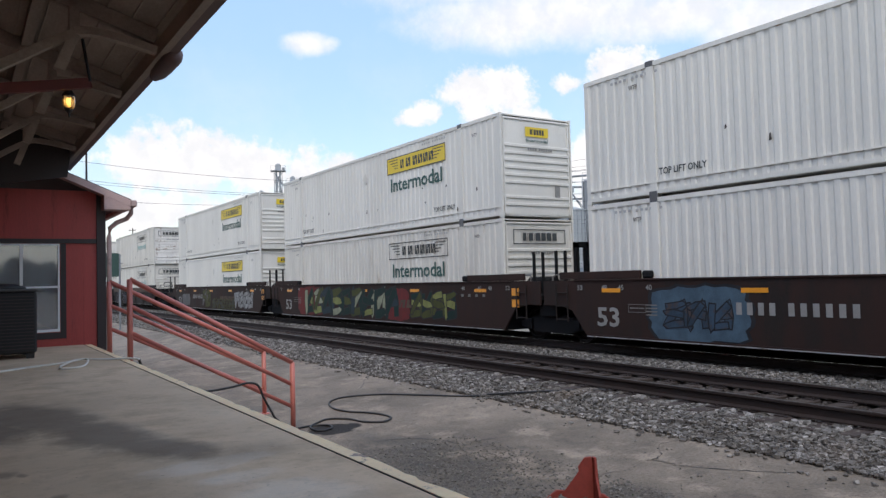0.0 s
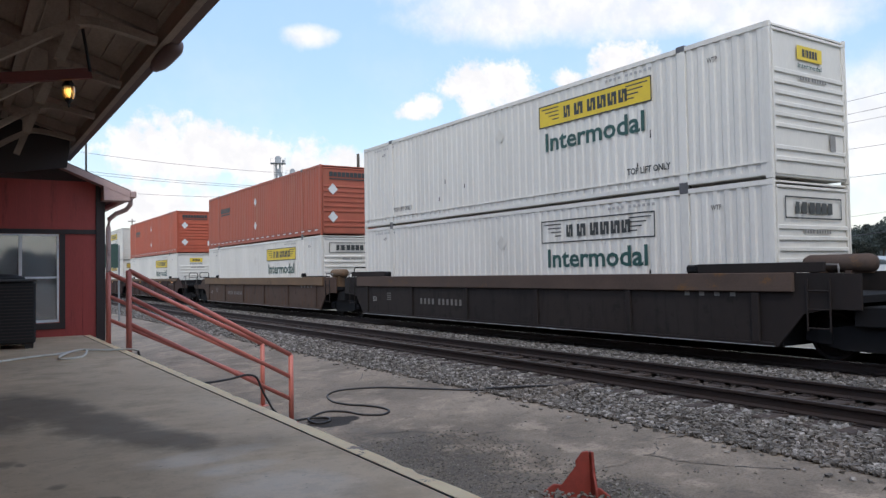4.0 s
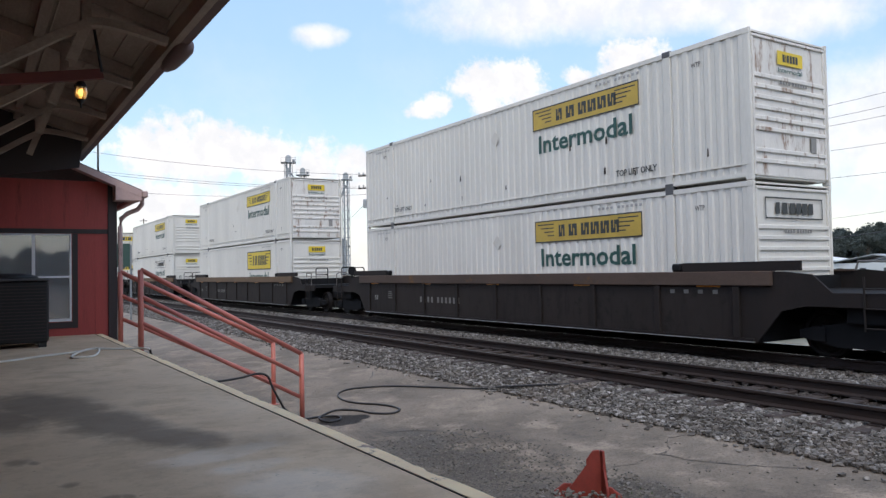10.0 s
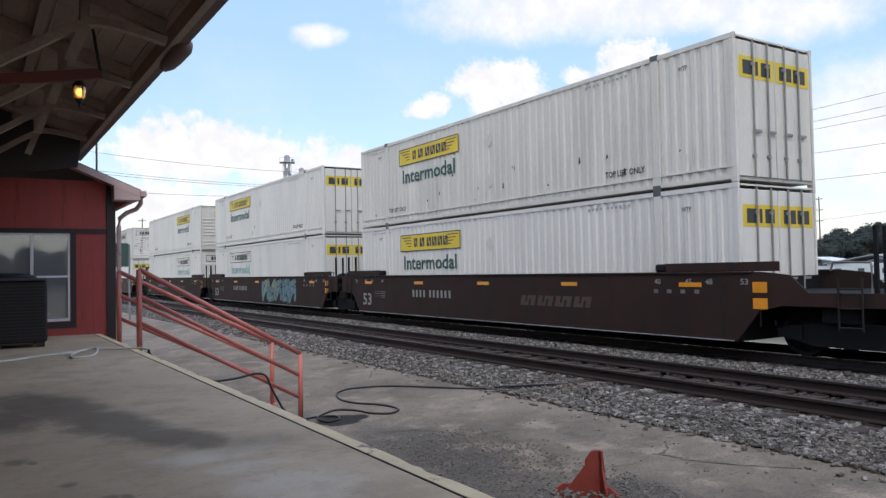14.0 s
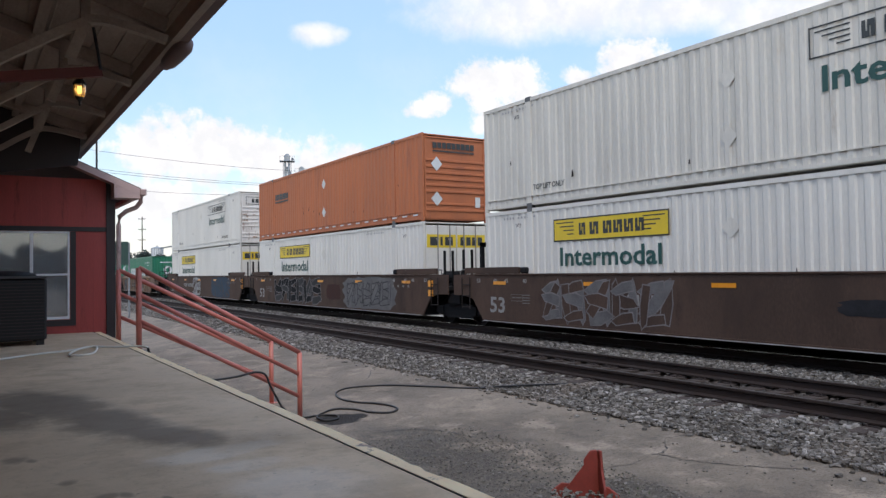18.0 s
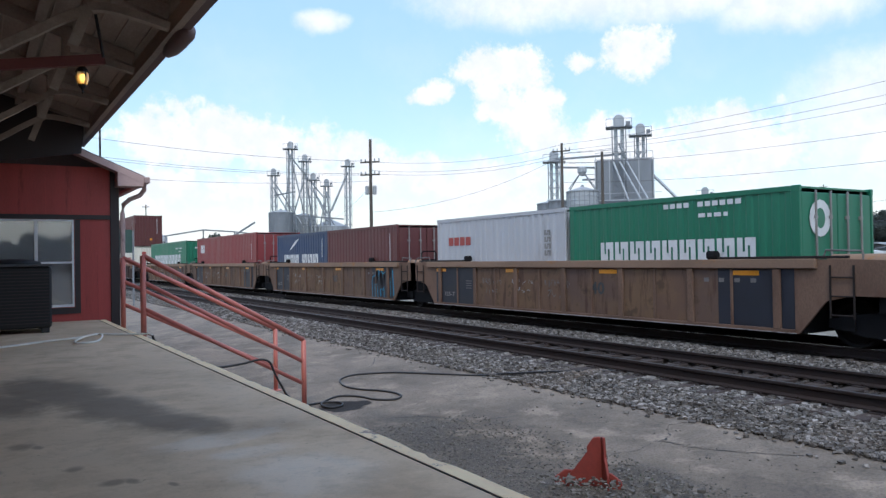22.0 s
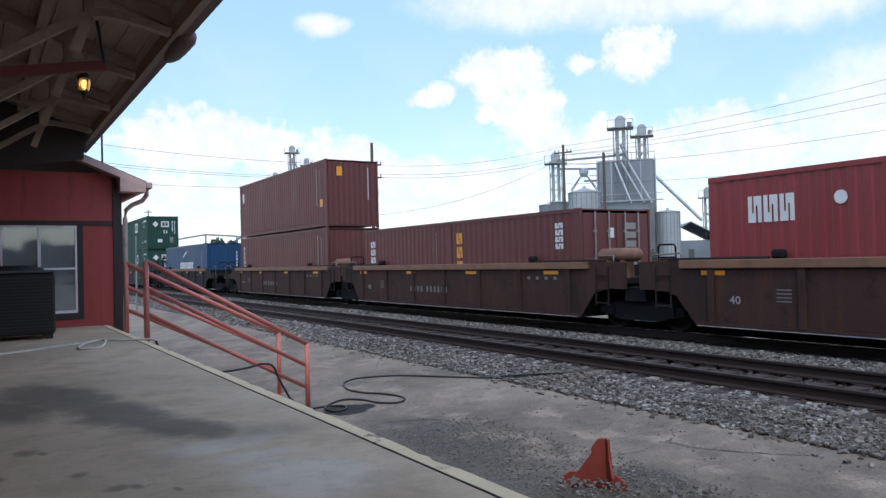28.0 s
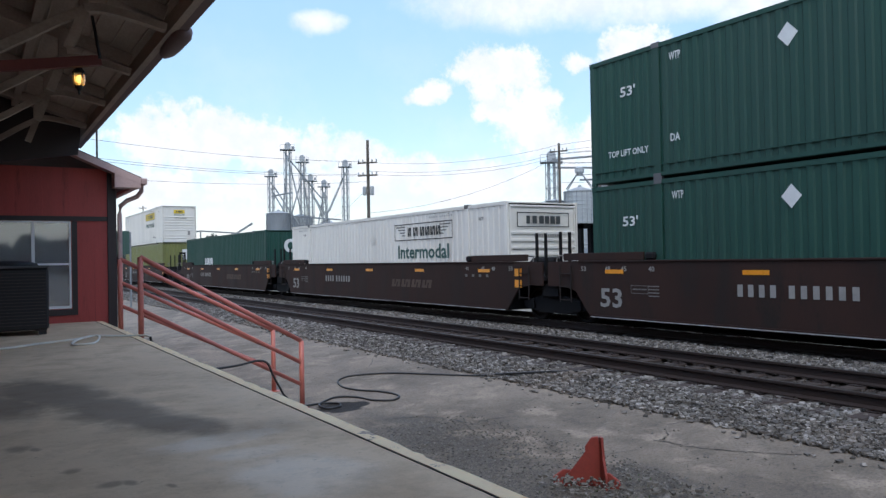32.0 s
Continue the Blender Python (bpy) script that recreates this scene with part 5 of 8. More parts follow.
    if paint == "car_brown":
        for k in range(4):
            part("emblem_bar", meander(bmesh.new(), lambda a, z: (px, a - (z - 0.8) * 0.3, z), 6.5 - k * 0.68, 5.92 - k * 0.68, 0.74, 1.0), M["sill_grimy"], car, "faded tan emblem bar")
    if paint == "car_tan":
        for a0, a1, show in ((0.02, 1.62, near == "art"), (length - 2.3, length - 0.1, far is None)):
            if not show:
                continue
            part("stencil_panel", patch(bmesh.new(), lambda a, z: (px + 0.002, a, z), ((a0, low + 0.02), (a1, low + 0.02), (a1, top - 0.16), (a0, top - 0.16))), M["panel_dark"], car, "blue-black stencil panel")
        if far is None:
            part("lettering", word(bmesh.new(), "125-T", lambda a, z: (px - 0.004, a, z), length - 0.6, length - 1.15, 0.52, 0.64), M["dim"], car)
    if paint == "car_tan":
        for k in range(3):
            a = length - 2.6 - 1.35 * k
            scribble(round(u) + k, a - 0.9, a, 0.62 + 0.1 * (k % 2), 1.12, ("g_white", "stain", "g_white", "stain")[(k + round(u)) % 4], car, px)
    for k, (kind, *q) in enumerate(tags):
        if kind == "m":
            mural(*q, car, px)
        elif kind == "t":
            scribble(*q, car, px)
        elif kind == "p":
            sprayed(*q, car, px - 0.0005 * k)
        else:
            scrawl(*q, car, px)
    return car


W53, H53, L53 = 2.59, 2.9, 16.15
Z_LOW, Z_UP = 1.0, 3.905
Z40 = 0.92
W53_LABEL = {"yel": "white corrugated container with a yellow name panel", "och": "white corrugated container with a faded ochre panel",
             "out": "white corrugated container with an outlined name panel", "fade": "worn white container with faded green lettering",
             "low": "white corrugated container with a large yellow panel"}


def stack(u, upper, lower):
    for spec, z in ((lower, Z_LOW), (upper, Z_UP)):
        if spec:
            kw = dict(spec)
            paint = kw.pop("paint", "white")
            if paint in ("white", "worn") and not kw.get("marks"):
                kw["marks"] = (("dents", round(u * 3 + z), 5),)
            kw.setdefault("label", W53_LABEL.get(kw.get("side"), "steel container riding in a well car"))
            container(L53, H53 - (0.0 if z == Z_UP else 0.0), W53, paint, u, z, **kw)


def W(side="yel", **kw):
    return dict(side=side, **kw)


ORANGE = (("diamond", 8.0, 2.05, 0.2), ("diamond", 8.0, 0.87, 0.2), ("bars", 13.8, 12.1, 1.85, 2.12, (1, 1, 1, 1, 1, 1, 1, 1, 1), "ink"), ("bars", 13.8, 12.1, 1.72, 1.79, (1,), "ink"),
          ("dashes", 0.3, 15.8, 0.2, 0.72), ("end_diamond", -0.75, 1.9, 0.22), ("end_diamond", -0.75, 0.75, 0.22), ("end_bars", -0.9, 0.75, 2.42, 2.62, (1, 1, 1, 1, 1, 1, 1, 1, 1), "ink"),
          ("end_bars", -0.9, 0.75, 2.3, 2.35, (1,), "ink"), ("end_panel", 0.78, 0.98, 0.5, 0.85, "pale"))
ORANGE_LABEL = "orange ribbed container with white diamond placards"


def build_train():
    # three-unit car, dark brown, spray-painted
    well_unit(-3.45, L53, "smooth", "art", None, "car_brown", label="dark brown three-unit well car with blue spray paint", tags=(("p", 3, 11.75, 14.45, 0.22, 1.46, "g_black"), ("p", 3, 11.85, 14.35, 0.25, 1.4, "g_blue"), ("m", 3, 12.3, 13.9, 0.5, 1.1, ("g_faintblue",), "g_black")))
    well_unit(15.95, L53, "smooth", "art", None, "car_brown", label="dark brown well car unit covered in spray paint", tags=(("p", 5, 11.5, 14.5, 0.26, 1.5, "g_red"), ("p", 6, 4.9, 6.6, 0.26, 1.4, "g_red"), ("m", 5, 5.7, 13.6, 0.32, 1.46, ("g_green", "g_green", "g_green", "g_slate", "g_olive", "g_lime", "g_pale"), "g_black"), ("m", 61, 2.2, 4.9, 0.4, 1.3, ("g_olive", "g_green", "g_lime"), "g_black")))
    well_unit(35.4, L53, "smooth", "art", "cpl", "car_brown", label="dark brown well car unit with pale spray paint", tags=(("p", 7, 12.9, 15.0, 0.35, 1.15, "g_grey"), ("m", 8, 0.95, 3.7, 0.36, 1.3, ("g_silver",), "g_black"), ("m", 9, 8.4, 10.1, 0.3, 1.45, ("g_olive", "g_grey"), "car_brown"), ("m", 10, 3.9, 7.9, 0.3, 0.85, ("car_brown", "g_black"), "g_olive")))
    stack(-3.45, W("yel"), W("out"))
    stack(15.95, W("yel", marks=(("dents", 1, 14),)), W("out", face="out", paint="worn"))
    stack(35.4, W("yel"), W("yel"))
    # rust-brown ribbed three-unit car
    kw = dict(paint="car_dark", chord="sill_grimy", sill=0.33, ribs=5, label="dark grimy well car unit with a taupe sill")
    well_unit(59.2, L53, "ribbed", "cpl", None, tags=(("g", 11, 9.5, 15.4, 0.3, 1.1, ("car_dark", "g_violet")), ("g", 12, 6.2, 8.4, 1.3, 1.5, ("sill_grimy", "g_white"))), **kw)
    well_unit(79.15, L53, "ribbed", "art", None, **kw)
    well_unit(99.2, L53, "ribbed", "art", "cpl", **{**kw, "paint": "car_taupe", "chord": "sill_tan", "label": "rusty taupe well car unit with a tan sill"})
    stack(59.2, W("fade", paint="worn", end_paint="rusty", face="out", marks=(("dents", 2, 10),)), W("fade", face="out", paint="worn"))
    stack(79.15, W("yel"), W("out", face="out"))
    stack(99.2, dict(paint="orange2", marks=ORANGE, label=ORANGE_LABEL), W("yel", face="out"))
    kw = dict(paint="car_rust", chord="sill_grimy", label="rusty ribbed well car unit with a brown sill")
    well_unit(123.1, L53, "ribbed", "cpl", None, **{**kw, "chord": "sill_tan"})
    well_unit(143.0, L53, "ribbed", "art", None, **{**kw, "chord": "sill_tan"})
    well_unit(162.8, L53, "ribbed", "art", "cpl", **kw)
    stack(123.13, dict(paint="orange", marks=ORANGE, label=ORANGE_LABEL), W("yel"))
    stack(143.0, W("yel", end_paint="worn"), W("och", face="och"))
    stack(162.8, W("och", end_paint="rusty", marks=(("dents", 4, 8),)), W("out", face="out"))
    # single wells
    for u, up, lw in ((186.6, W("och", end_paint="rusty", marks=(("dents", 5, 12),)), W("och", face="out")), (210.6, W("yel", end_paint="rusty"), W("low")), (234.3, W("yel"), W("out"))):
        well_unit(u, L53, "ribbed", "cpl", "cpl", "car_dark", "sill_grimy" if u < 200 else "sill_tan", sill=0.26, label="dark grimy single well car with a %s sill" % ("rusty brown" if u < 200 else "faded tan"))
        stack(u, up, lw)
    # brown smooth-sided three-unit cars
    for us, ps in (((258.2, 277.95, 297.5), "car_brown"), ((321.4, 341.0, 360.4), "car_taupe")):
        for i, u in enumerate(us):
            tg = {277.95: (("m", 21, 2.8, 7.4, 0.3, 1.46, ("g_teal", "g_teal", "g_pale"), "g_black"),), 321.4: (("m", 22, 9.6, 13.6, 0.34, 1.4, ("car_taupe", "g_grey"), "g_dull"), ("p", 22, 4.4, 6.0, 0.8, 1.1, "g_black")),
                  341.0: (("m", 23, 8.2, 13.6, 0.32, 1.46, ("soot", "g_black"), "g_dull"), ("p", 24, 1.6, 6.1, 0.26, 1.5, "g_grey"), ("m", 24, 2.2, 5.6, 0.42, 1.3, ("g_grey",), "g_black"), ("p", 27, 6.2, 7.6, 0.55, 1.2, "g_rust")),
                  360.4: (("p", 25, 10.0, 11.5, 0.86, 1.08, "g_black"), ("p", 28, 7.9, 9.9, 0.26, 1.5, "g_white"), ("m", 29, 8.0, 9.8, 0.4, 1.4, ("car_taupe", "g_dull"), "g_white"), ("p", 26, 1.5, 5.6, 0.25, 1.5, "g_faintblue"))}.get(u, ())
            well_unit(u, L53, "smooth", "cpl" if i == 0 else "art", "cpl" if i == 2 else None, ps, label="brown smooth-sided well car unit with amber reflectors", tags=tg)
    stack(258.1, W("yel", rev=True, end="doors", paint="worn", marks=(("dents", 7, 14),)), W("yel", rev=True, end="doors"))
    stack(277.85, W("yel", rev=True, end="doors"), W("fade", rev=True, end="doors"))
    stack(297.5, W("yel", end_paint="worn"), W("fade", face="out"))
    stack(321.4, W("out", end_paint="rusty", face="out", paint="worn"), W("yel", rev=True, end="doors"))
    stack(341.0, dict(paint="orange3", marks=ORANGE + (("dents", 33, 10),), label=ORANGE_LABEL), W("yel", rev=True, end="doors", marks=(("dents", 9, 16),)))
    stack(360.4, W("out", end_paint="rusty", face="out"), W("yel", rev=True, end="doors"))
    build_forties()
    # brown car at the end of the view
    for i, u in enumerate((566.33, 585.8, 605.6)):
        well_unit(u, L53, "smooth", "cpl" if i == 0 else "art", "cpl" if i == 2 else None, "car_brown", label="brown smooth-sided well car unit with pale spray paint", tags=((("g", 31, 3.2, 6.0, 0.75, 1.4, ("car_brown", "dim")),) if i == 0 else ()))
    g = (("panel", 6.0, 4.6, 1.68, 2.52, "pale"), ("top_bars", 5.85, 4.75, 1.85, 2.35, (0.9, 0.3, 0.9), "ink"), ("word", "53'", 1.72, 1.3, 1.95, 2.2, "pale"), ("word", "TOP LIFT ONLY", 1.8, 0.7, 0.62, 0.8, "pale"),
         ("word", "WTP", 2.5, 2.2, 2.3, 2.48, "pale"), ("word", "DA", 2.55, 2.3, 0.55, 0.75, "pale"), ("bars", 1.82, 0.7, 2.44, 2.57, (1, 1, 1, 1, 0, 1, 1, 1, 1, 1, 1), "pale"), ("diamond", 11.12, 2.3, 0.2), ("diamond", 3.9, 2.75, 0.03),
         ("word", "53'", 15.2, 14.75, 1.95, 2.17, "pale"), ("word", "TOP LIFT ONLY", 15.6, 14.4, 0.62, 0.76, "pale"), ("word", "WTP", 13.8, 13.5, 2.46, 2.62, "pale"), ("word", "DA", 13.8, 13.55, 0.76, 0.92, "pale"), ("end_diamond", -0.62, 2.2, 0.25), ("end_panel", -0.15, 0.5, 1.95, 2.45, "pale"), ("end_bars", -0.05, 0.4, 2.05, 2.35, (1, 0.3, 1), "ink"),
         ("end_word", "53", 0.02, 0.36, 1.4, 1.65, "pale"), ("end_column", 0.78, 1.6, 2.5, 10, 0.1, "pale"), ("end_column", 0.98, 1.3, 2.5, 12, 0.07, "pale"), ("end_panel", -0.45, -0.05, 0.62, 0.9, "pale"), ("end_column", 0.72, 0.6, 1.1, 6, 0.3, "dim"))
    for z in (Z_LOW, Z_UP):
        container(L53, H53, W53, "dgreen", 566.33, z, end="corr", marks=g, label="dark green container with square white sign panels")
    container(L53, H53, W53, "white", 585.8, Z_LOW - 0.05, "out", end="ribs", face="out", label=W53_LABEL["out"])
    container(L53, H53, W53, "dgreen", 605.6, Z_LOW, end="corr", marks=(("bars", 11.5, 9.8, 0.6, 1.6, (0.5, 1, 1), "pale"), ("disc", 0.0, 2.1, 0.35, True)), label="dark green container with a white emblem")
    container(L53, H53, W53, "olive", 629.5, Z_LOW, end="corr", marks=(("end_panel", 0.2, 0.9, 1.6, 2.4, "pale"),), label="olive green container under a white one")
    container(L53, H53, W53, "white", 629.5, Z_UP, "yel", label=W53_LABEL["yel"])
    well_unit(629.5, L53, "smooth", "cpl", "cpl", "car_brown", label="brown smooth-sided well car")


def build_forties():
    """Ocean containers in forty-foot wells."""
    L40, L20, HC, ST, WI = 12.19, 6.06, 2.9, 2.59, 2.44
    tan = dict(paint="car_tan", chord="chord_tan", size="40")
    for i, u in enumerate((384.0, 399.4, 414.35, 429.75, 445.1)):
        tg = (("g", 41 + i, 2.2, 4.4, 0.4, 0.95, ("car_tan", "g_white")),) if i in (0, 4) else ((("g", 44, 0.1, 1.5, 0.3, 1.25, ("panel_dark", "g_cyan")),) if i == 2 else ())
        well_unit(u, L40, "ribbed", "cpl" if i == 0 else "art", "cpl" if i == 4 else None, label="faded tan ribbed five-unit well car with blue stencil panels", tags=tg, **tan)
    dk = dict(paint="car_rust", chord="chord_rust", size="40")
    for i, u in enumerate((464.8, 480.9, 496.2, 511.9, 527.42)):
        well_unit(u, L40, "ribbed", "cpl" if i == 0 else "art", "cpl" if i == 4 else None, label="brown ribbed well car unit with an orange-tan sill", **dk)
    well_unit(547.0, L40, "ribbed", "cpl", "cpl", "car_dark", "chord_rust", label="dark well car with a rusty red sill", size="40")
    nine = (1, 1, 1, 1, 1, 1, 1, 1, 1)
    eg = lambda a0, a1, z0, z1: (("bars", a0, a1, z0, z1, nine, "pale"), ("bars", 3.1, 1.2, 2.34, 2.44, (0.5, 0.5, 0.5, 0.5, 0, 0.5, 0.5, 0.5, 0.5, 0.5, 0.5), "pale"), ("bars", 2.2, 1.5, 2.12, 2.2, (0.5, 0.3, 0.5, 0.3), "pale"),
                                 ("end_bars", -0.6, 0.6, 2.34, 2.43, nine, "pale"), ("disc", 0.0, 1.75, 0.34, True), ("panel", 0.75, 0.55, 0.9, 1.2, "amber"))
    name = "shipping_container"
    cz = lambda *a, **k: container(*a, name=name, group="ocean containers", **k)
    cz(L40, HC, WI, "green", 384.0, Z40, end="corr", marks=eg(9.5, 2.6, 1.32, 1.96), label="bright green ocean container with large white bars")
    cz(L20, ST, WI, "green", 399.4, Z40, end="doors", marks=eg(5.0, 0.9, 1.26, 1.68)[:3] + (("disc", -0.6, 2.0, 0.34, True),), label="short green ocean container with white bars")
    cz(L20, ST, WI, "grey", 405.62, Z40, end="corr", marks=(("bars", 5.4, 4.2, 1.75, 2.0, (1, 1, 1, 1), "redink"), ("column", 0.7, 1.4, 2.1, 4, 0.25, "dim")), label="short pale grey container with small red bars")
    cz(L20, ST, WI, "maroon", 414.35, Z40, end="doors", marks=(("column", 0.55, 1.3, 2.3, 8, 0.1, "pale"),), label="short dark maroon container with plain sides")
    cz(L20, ST, WI, "navy", 420.45, Z40, end="corr", marks=(("bars", 5.1, 1.0, 1.25, 1.65, (1, 1, 1, 0, 1, 1, 1), "pale"), ("swoosh", 4.4, 3.2, 1.85, 2.35), ("column", 0.55, 1.5, 2.3, 6, 0.12, "pale")), label="short navy container with a white swoosh")
    cz(L40, HC, WI, "red", 429.75, Z40, end="doors", marks=(("bars", 11.3, 10.35, 1.95, 2.45, (1, 1, 1), "pale"), ("column", 0.8, 1.5, 2.4, 6, 0.1, "pale"), ("end_panel", 0.1, 0.25, 1.9, 2.1, "pale")), label="long brick-red container with a small white emblem")
    cz(L40, HC, WI, "green", 445.1, Z40, end="corr", marks=eg(10.5, 1.7, 1.28, 1.95), label="bright green ocean container with large white bars")
    cz(L40, HC, WI, "cream", 464.8, Z40, end="corr", marks=(("bars", 8.7, 2.3, 1.22, 1.92, (1, 1, 1, 1, 0, 1, 1, 1, 1), "redink"), ("panel", 9.9, 9.0, 1.2, 1.98, "redink"), ("top_bars", 9.7, 9.2, 1.3, 1.85, (1, 1), "blue"), ("column", 1.5, 1.6, 2.4, 6, 0.1, "dim"), ("column", 1.2, 1.5, 2.4, 8, 0.06, "ink"), ("end_panel", -0.6, -0.25, 1.9, 2.4, "redink"), ("dents", 12, 10)), label="rust-stained cream container with large red bars")
    cz(L40, HC, WI, "maroon", 464.8, Z40 + 2.91, end="corr", marks=(("column", 11.55, 1.0, 2.5, 6, 0.22, "pale"), ("column", 1.3, 1.2, 2.5, 10, 0.1, "pale"), ("column", 0.9, 1.5, 2.5, 5, 0.16, "dim"), ("panel", 1.1, 0.75, 0.75, 0.98, "amber"), ("end_panel", 0.1, 0.3, 0.55, 0.75, "amber"), ("end_column", 0.75, 1.2, 2.6, 14, 0.05, "pale")), label="maroon container with a column of pale bars")
    cz(L20, ST, WI, "maroon", 480.9, Z40, end="doors", marks=(("column", 5.2, 1.6, 2.2, 2, 0.2, "pale"), ("end_panel", -0.9, -0.6, 1.4, 1.8, "pale")), label="short maroon container in a tan well")
    cz(L20, ST, WI, "dgreen", 487.05, Z40, end="corr", marks=(("bars", 5.3, 2.2, 1.25, 1.7, (1, 1, 1, 1), "pale"), ("column", 1.0, 1.0, 2.3, 6, 0.3, "pale")), label="short dark green container with white bars")
    cz(L40, HC, WI, "red", 496.0, Z40, end="corr", marks=(("bars", 11.3, 10.35, 1.95, 2.45, (1, 1, 1), "pale"), ("disc", 9.5, 2.3, 0.12, False), ("column", 1.4, 0.6, 2.4, 8, 0.09, "pale"), ("column", 0.9, 0.5, 2.4, 10, 0.09, "pale")), label="long dark red container with small white bars")
    cz(L20, ST, WI, "maroon", 511.95, Z40, end="doors", marks=(("column", 5.4, 0.6, 2.3, 4, 0.32, "amber"), ("column", 0.8, 1.6, 2.3, 4, 0.3, "pale"), ("end_panel", -0.3, -0.1, 1.85, 2.1, "pale"), ("end_column", 0.5, 0.7, 2.3, 7, 0.35, "dim")), label="short maroon container with amber bars")
    cz(L20, ST, WI, "maroon", 517.8, Z40, end="corr", marks=(("column", 5.4, 0.5, 2.2, 6, 0.36, "pale"), ("column", 0.9, 1.0, 2.3, 8, 0.08, "dim")), label="short maroon container with a column of white bars")
    for k, z in enumerate((Z40, Z40 + 2.91)):
        cz(L40, HC, WI, "maroon", 527.42, z, end="corr", marks=((("column", 11.55, 0.95, 2.45, 6, 0.22, "pale"),) if k == 0 else (("panel", 11.7, 11.4, 1.9, 2.4, "pale"), ("panel", 0.75, 0.45, 0.9, 1.22, "amber"), ("end_panel", -0.75, -0.5, 2.2, 2.6, "amber"))) + (("column", 1.1, 1.0, 2.6, 10, 0.07, "pale"), ("column", 0.7, 1.2, 2.5, 6, 0.12, "dim"), ("end_column", 0.72, 1.2, 2.6, 14, 0.05, "pale")), label="maroon container stacked with one of the same make")
    cz(L40, HC, WI, "blue", 547.0, Z40, end="corr", marks=(("bars", 7.5, 5.6, 1.24, 1.72, (1, 1, 1), "pale"), ("bars", 5.4, 3.7, 1.24, 1.72, (1, 1, 1), "pale"), ("swoosh", 6.8, 5.3, 2.0, 2.5), ("column", 1.3, 0.6, 2.4, 9, 0.12, "pale"), ("column", 0.8, 0.5, 1.6, 5, 0.16, "dim"), ("panel", 0.9, 0.55, 0.25, 0.45, "amber"), ("end_column", 0.72, 0.5, 2.4, 9, 0.08, "pale")), label="blue container with white bars and a swoosh")


build_train()

# ---- ground, tracks ----
def ground_z(x):
    """Height of the asphalt: it climbs a little towards the tracks."""
    return 0.2 * min(1.0, max(0.0, (x - 4.5) / 3.1))


def build_ground():
    bm = bmesh.new()
    xs = [-2500, -400, -60, -10, 0, 4.5, 5.5, 6.6, 7.6, 9, 12, 16, 20, 40, 120, 400, 2500]
    ys = [-2500, -300, -40, -5, 0, 5, 10, 15, 20, 30, 60, 150, 400, 2500]
    zs = [ground_z(x) if x < 16 else 0.12 for x in xs]
    v = [[bm.verts.new((x, y, z)) for y in ys] for x, z in zip(xs, zs)]
    for i in range(len(xs) - 1):
        for j in range(len(ys) - 1):
            bm.faces.new((v[i][j], v[i + 1][j], v[i + 1][j + 1], v[i][j + 1]))
    g = solo("ground", bm, ASPHALT, "worn grey asphalt yard with dirt beyond the tracks", "ground", kind="structure")
    bm = bmesh.new()
    rng = random.Random(4)
    for pts in (((5.3, 5.95), (5.96, 6.03), (6.3, 5.92), (6.62, 5.96), (6.72, 5.6), (6.92, 5.18), (7.3, 4.6)), ((6.62, 5.96), (6.95, 6.05), (7.2, 6.3), (7.5, 6.3)), ((4.3, 8.2), (4.9, 7.9), (5.6, 8.3), (6.3, 8.1)),
                ((4.9, 9.4), (5.25, 9.2), (5.5, 8.75), (5.62, 8.2)), ((5.2, 13.0), (5.9, 13.6), (6.6, 13.4), (7.3, 14.4))):
        path = smooth_path([(x + rng.uniform(-0.04, 0.04), y + rng.uniform(-0.04, 0.04), 0) for x, y in pts], 7)
        prev = None
        for i, p in enumerate(path):
            w = 0.010 * rng.uniform(0.3, 1.5)
            q = Vector((p.x + rng.uniform(-0.02, 0.02), p.y + rng.uniform(-0.02, 0.02), ground_z(p.x) + 0.004))
            cur = bm.verts.new(q + Vector((w, w * 0.5, 0))), bm.verts.new(q - Vector((w, w * 0.5, 0)))
            if prev:
                bm.faces.new((prev[0], cur[0], cur[1], prev[1]))
            prev = cur
    part("crack", bm, M["black"], g, "dark cracks in the asphalt")


def rail_profile(x):
    z = RAIL_Z
    return [(x - 0.07, z - 0.175), (x + 0.07, z - 0.175), (x + 0.07, z - 0.160), (x + 0.012, z - 0.135), (x + 0.010, z - 0.05), (x + 0.037, z - 0.035),
            (x + 0.037, z - 0.008), (x + 0.028, z - 0.002), (x - 0.028, z - 0.002), (x - 0.037, z - 0.008), (x - 0.037, z - 0.035), (x - 0.010, z - 0.05), (x - 0.012, z - 0.135), (x - 0.07, z - 0.160)]


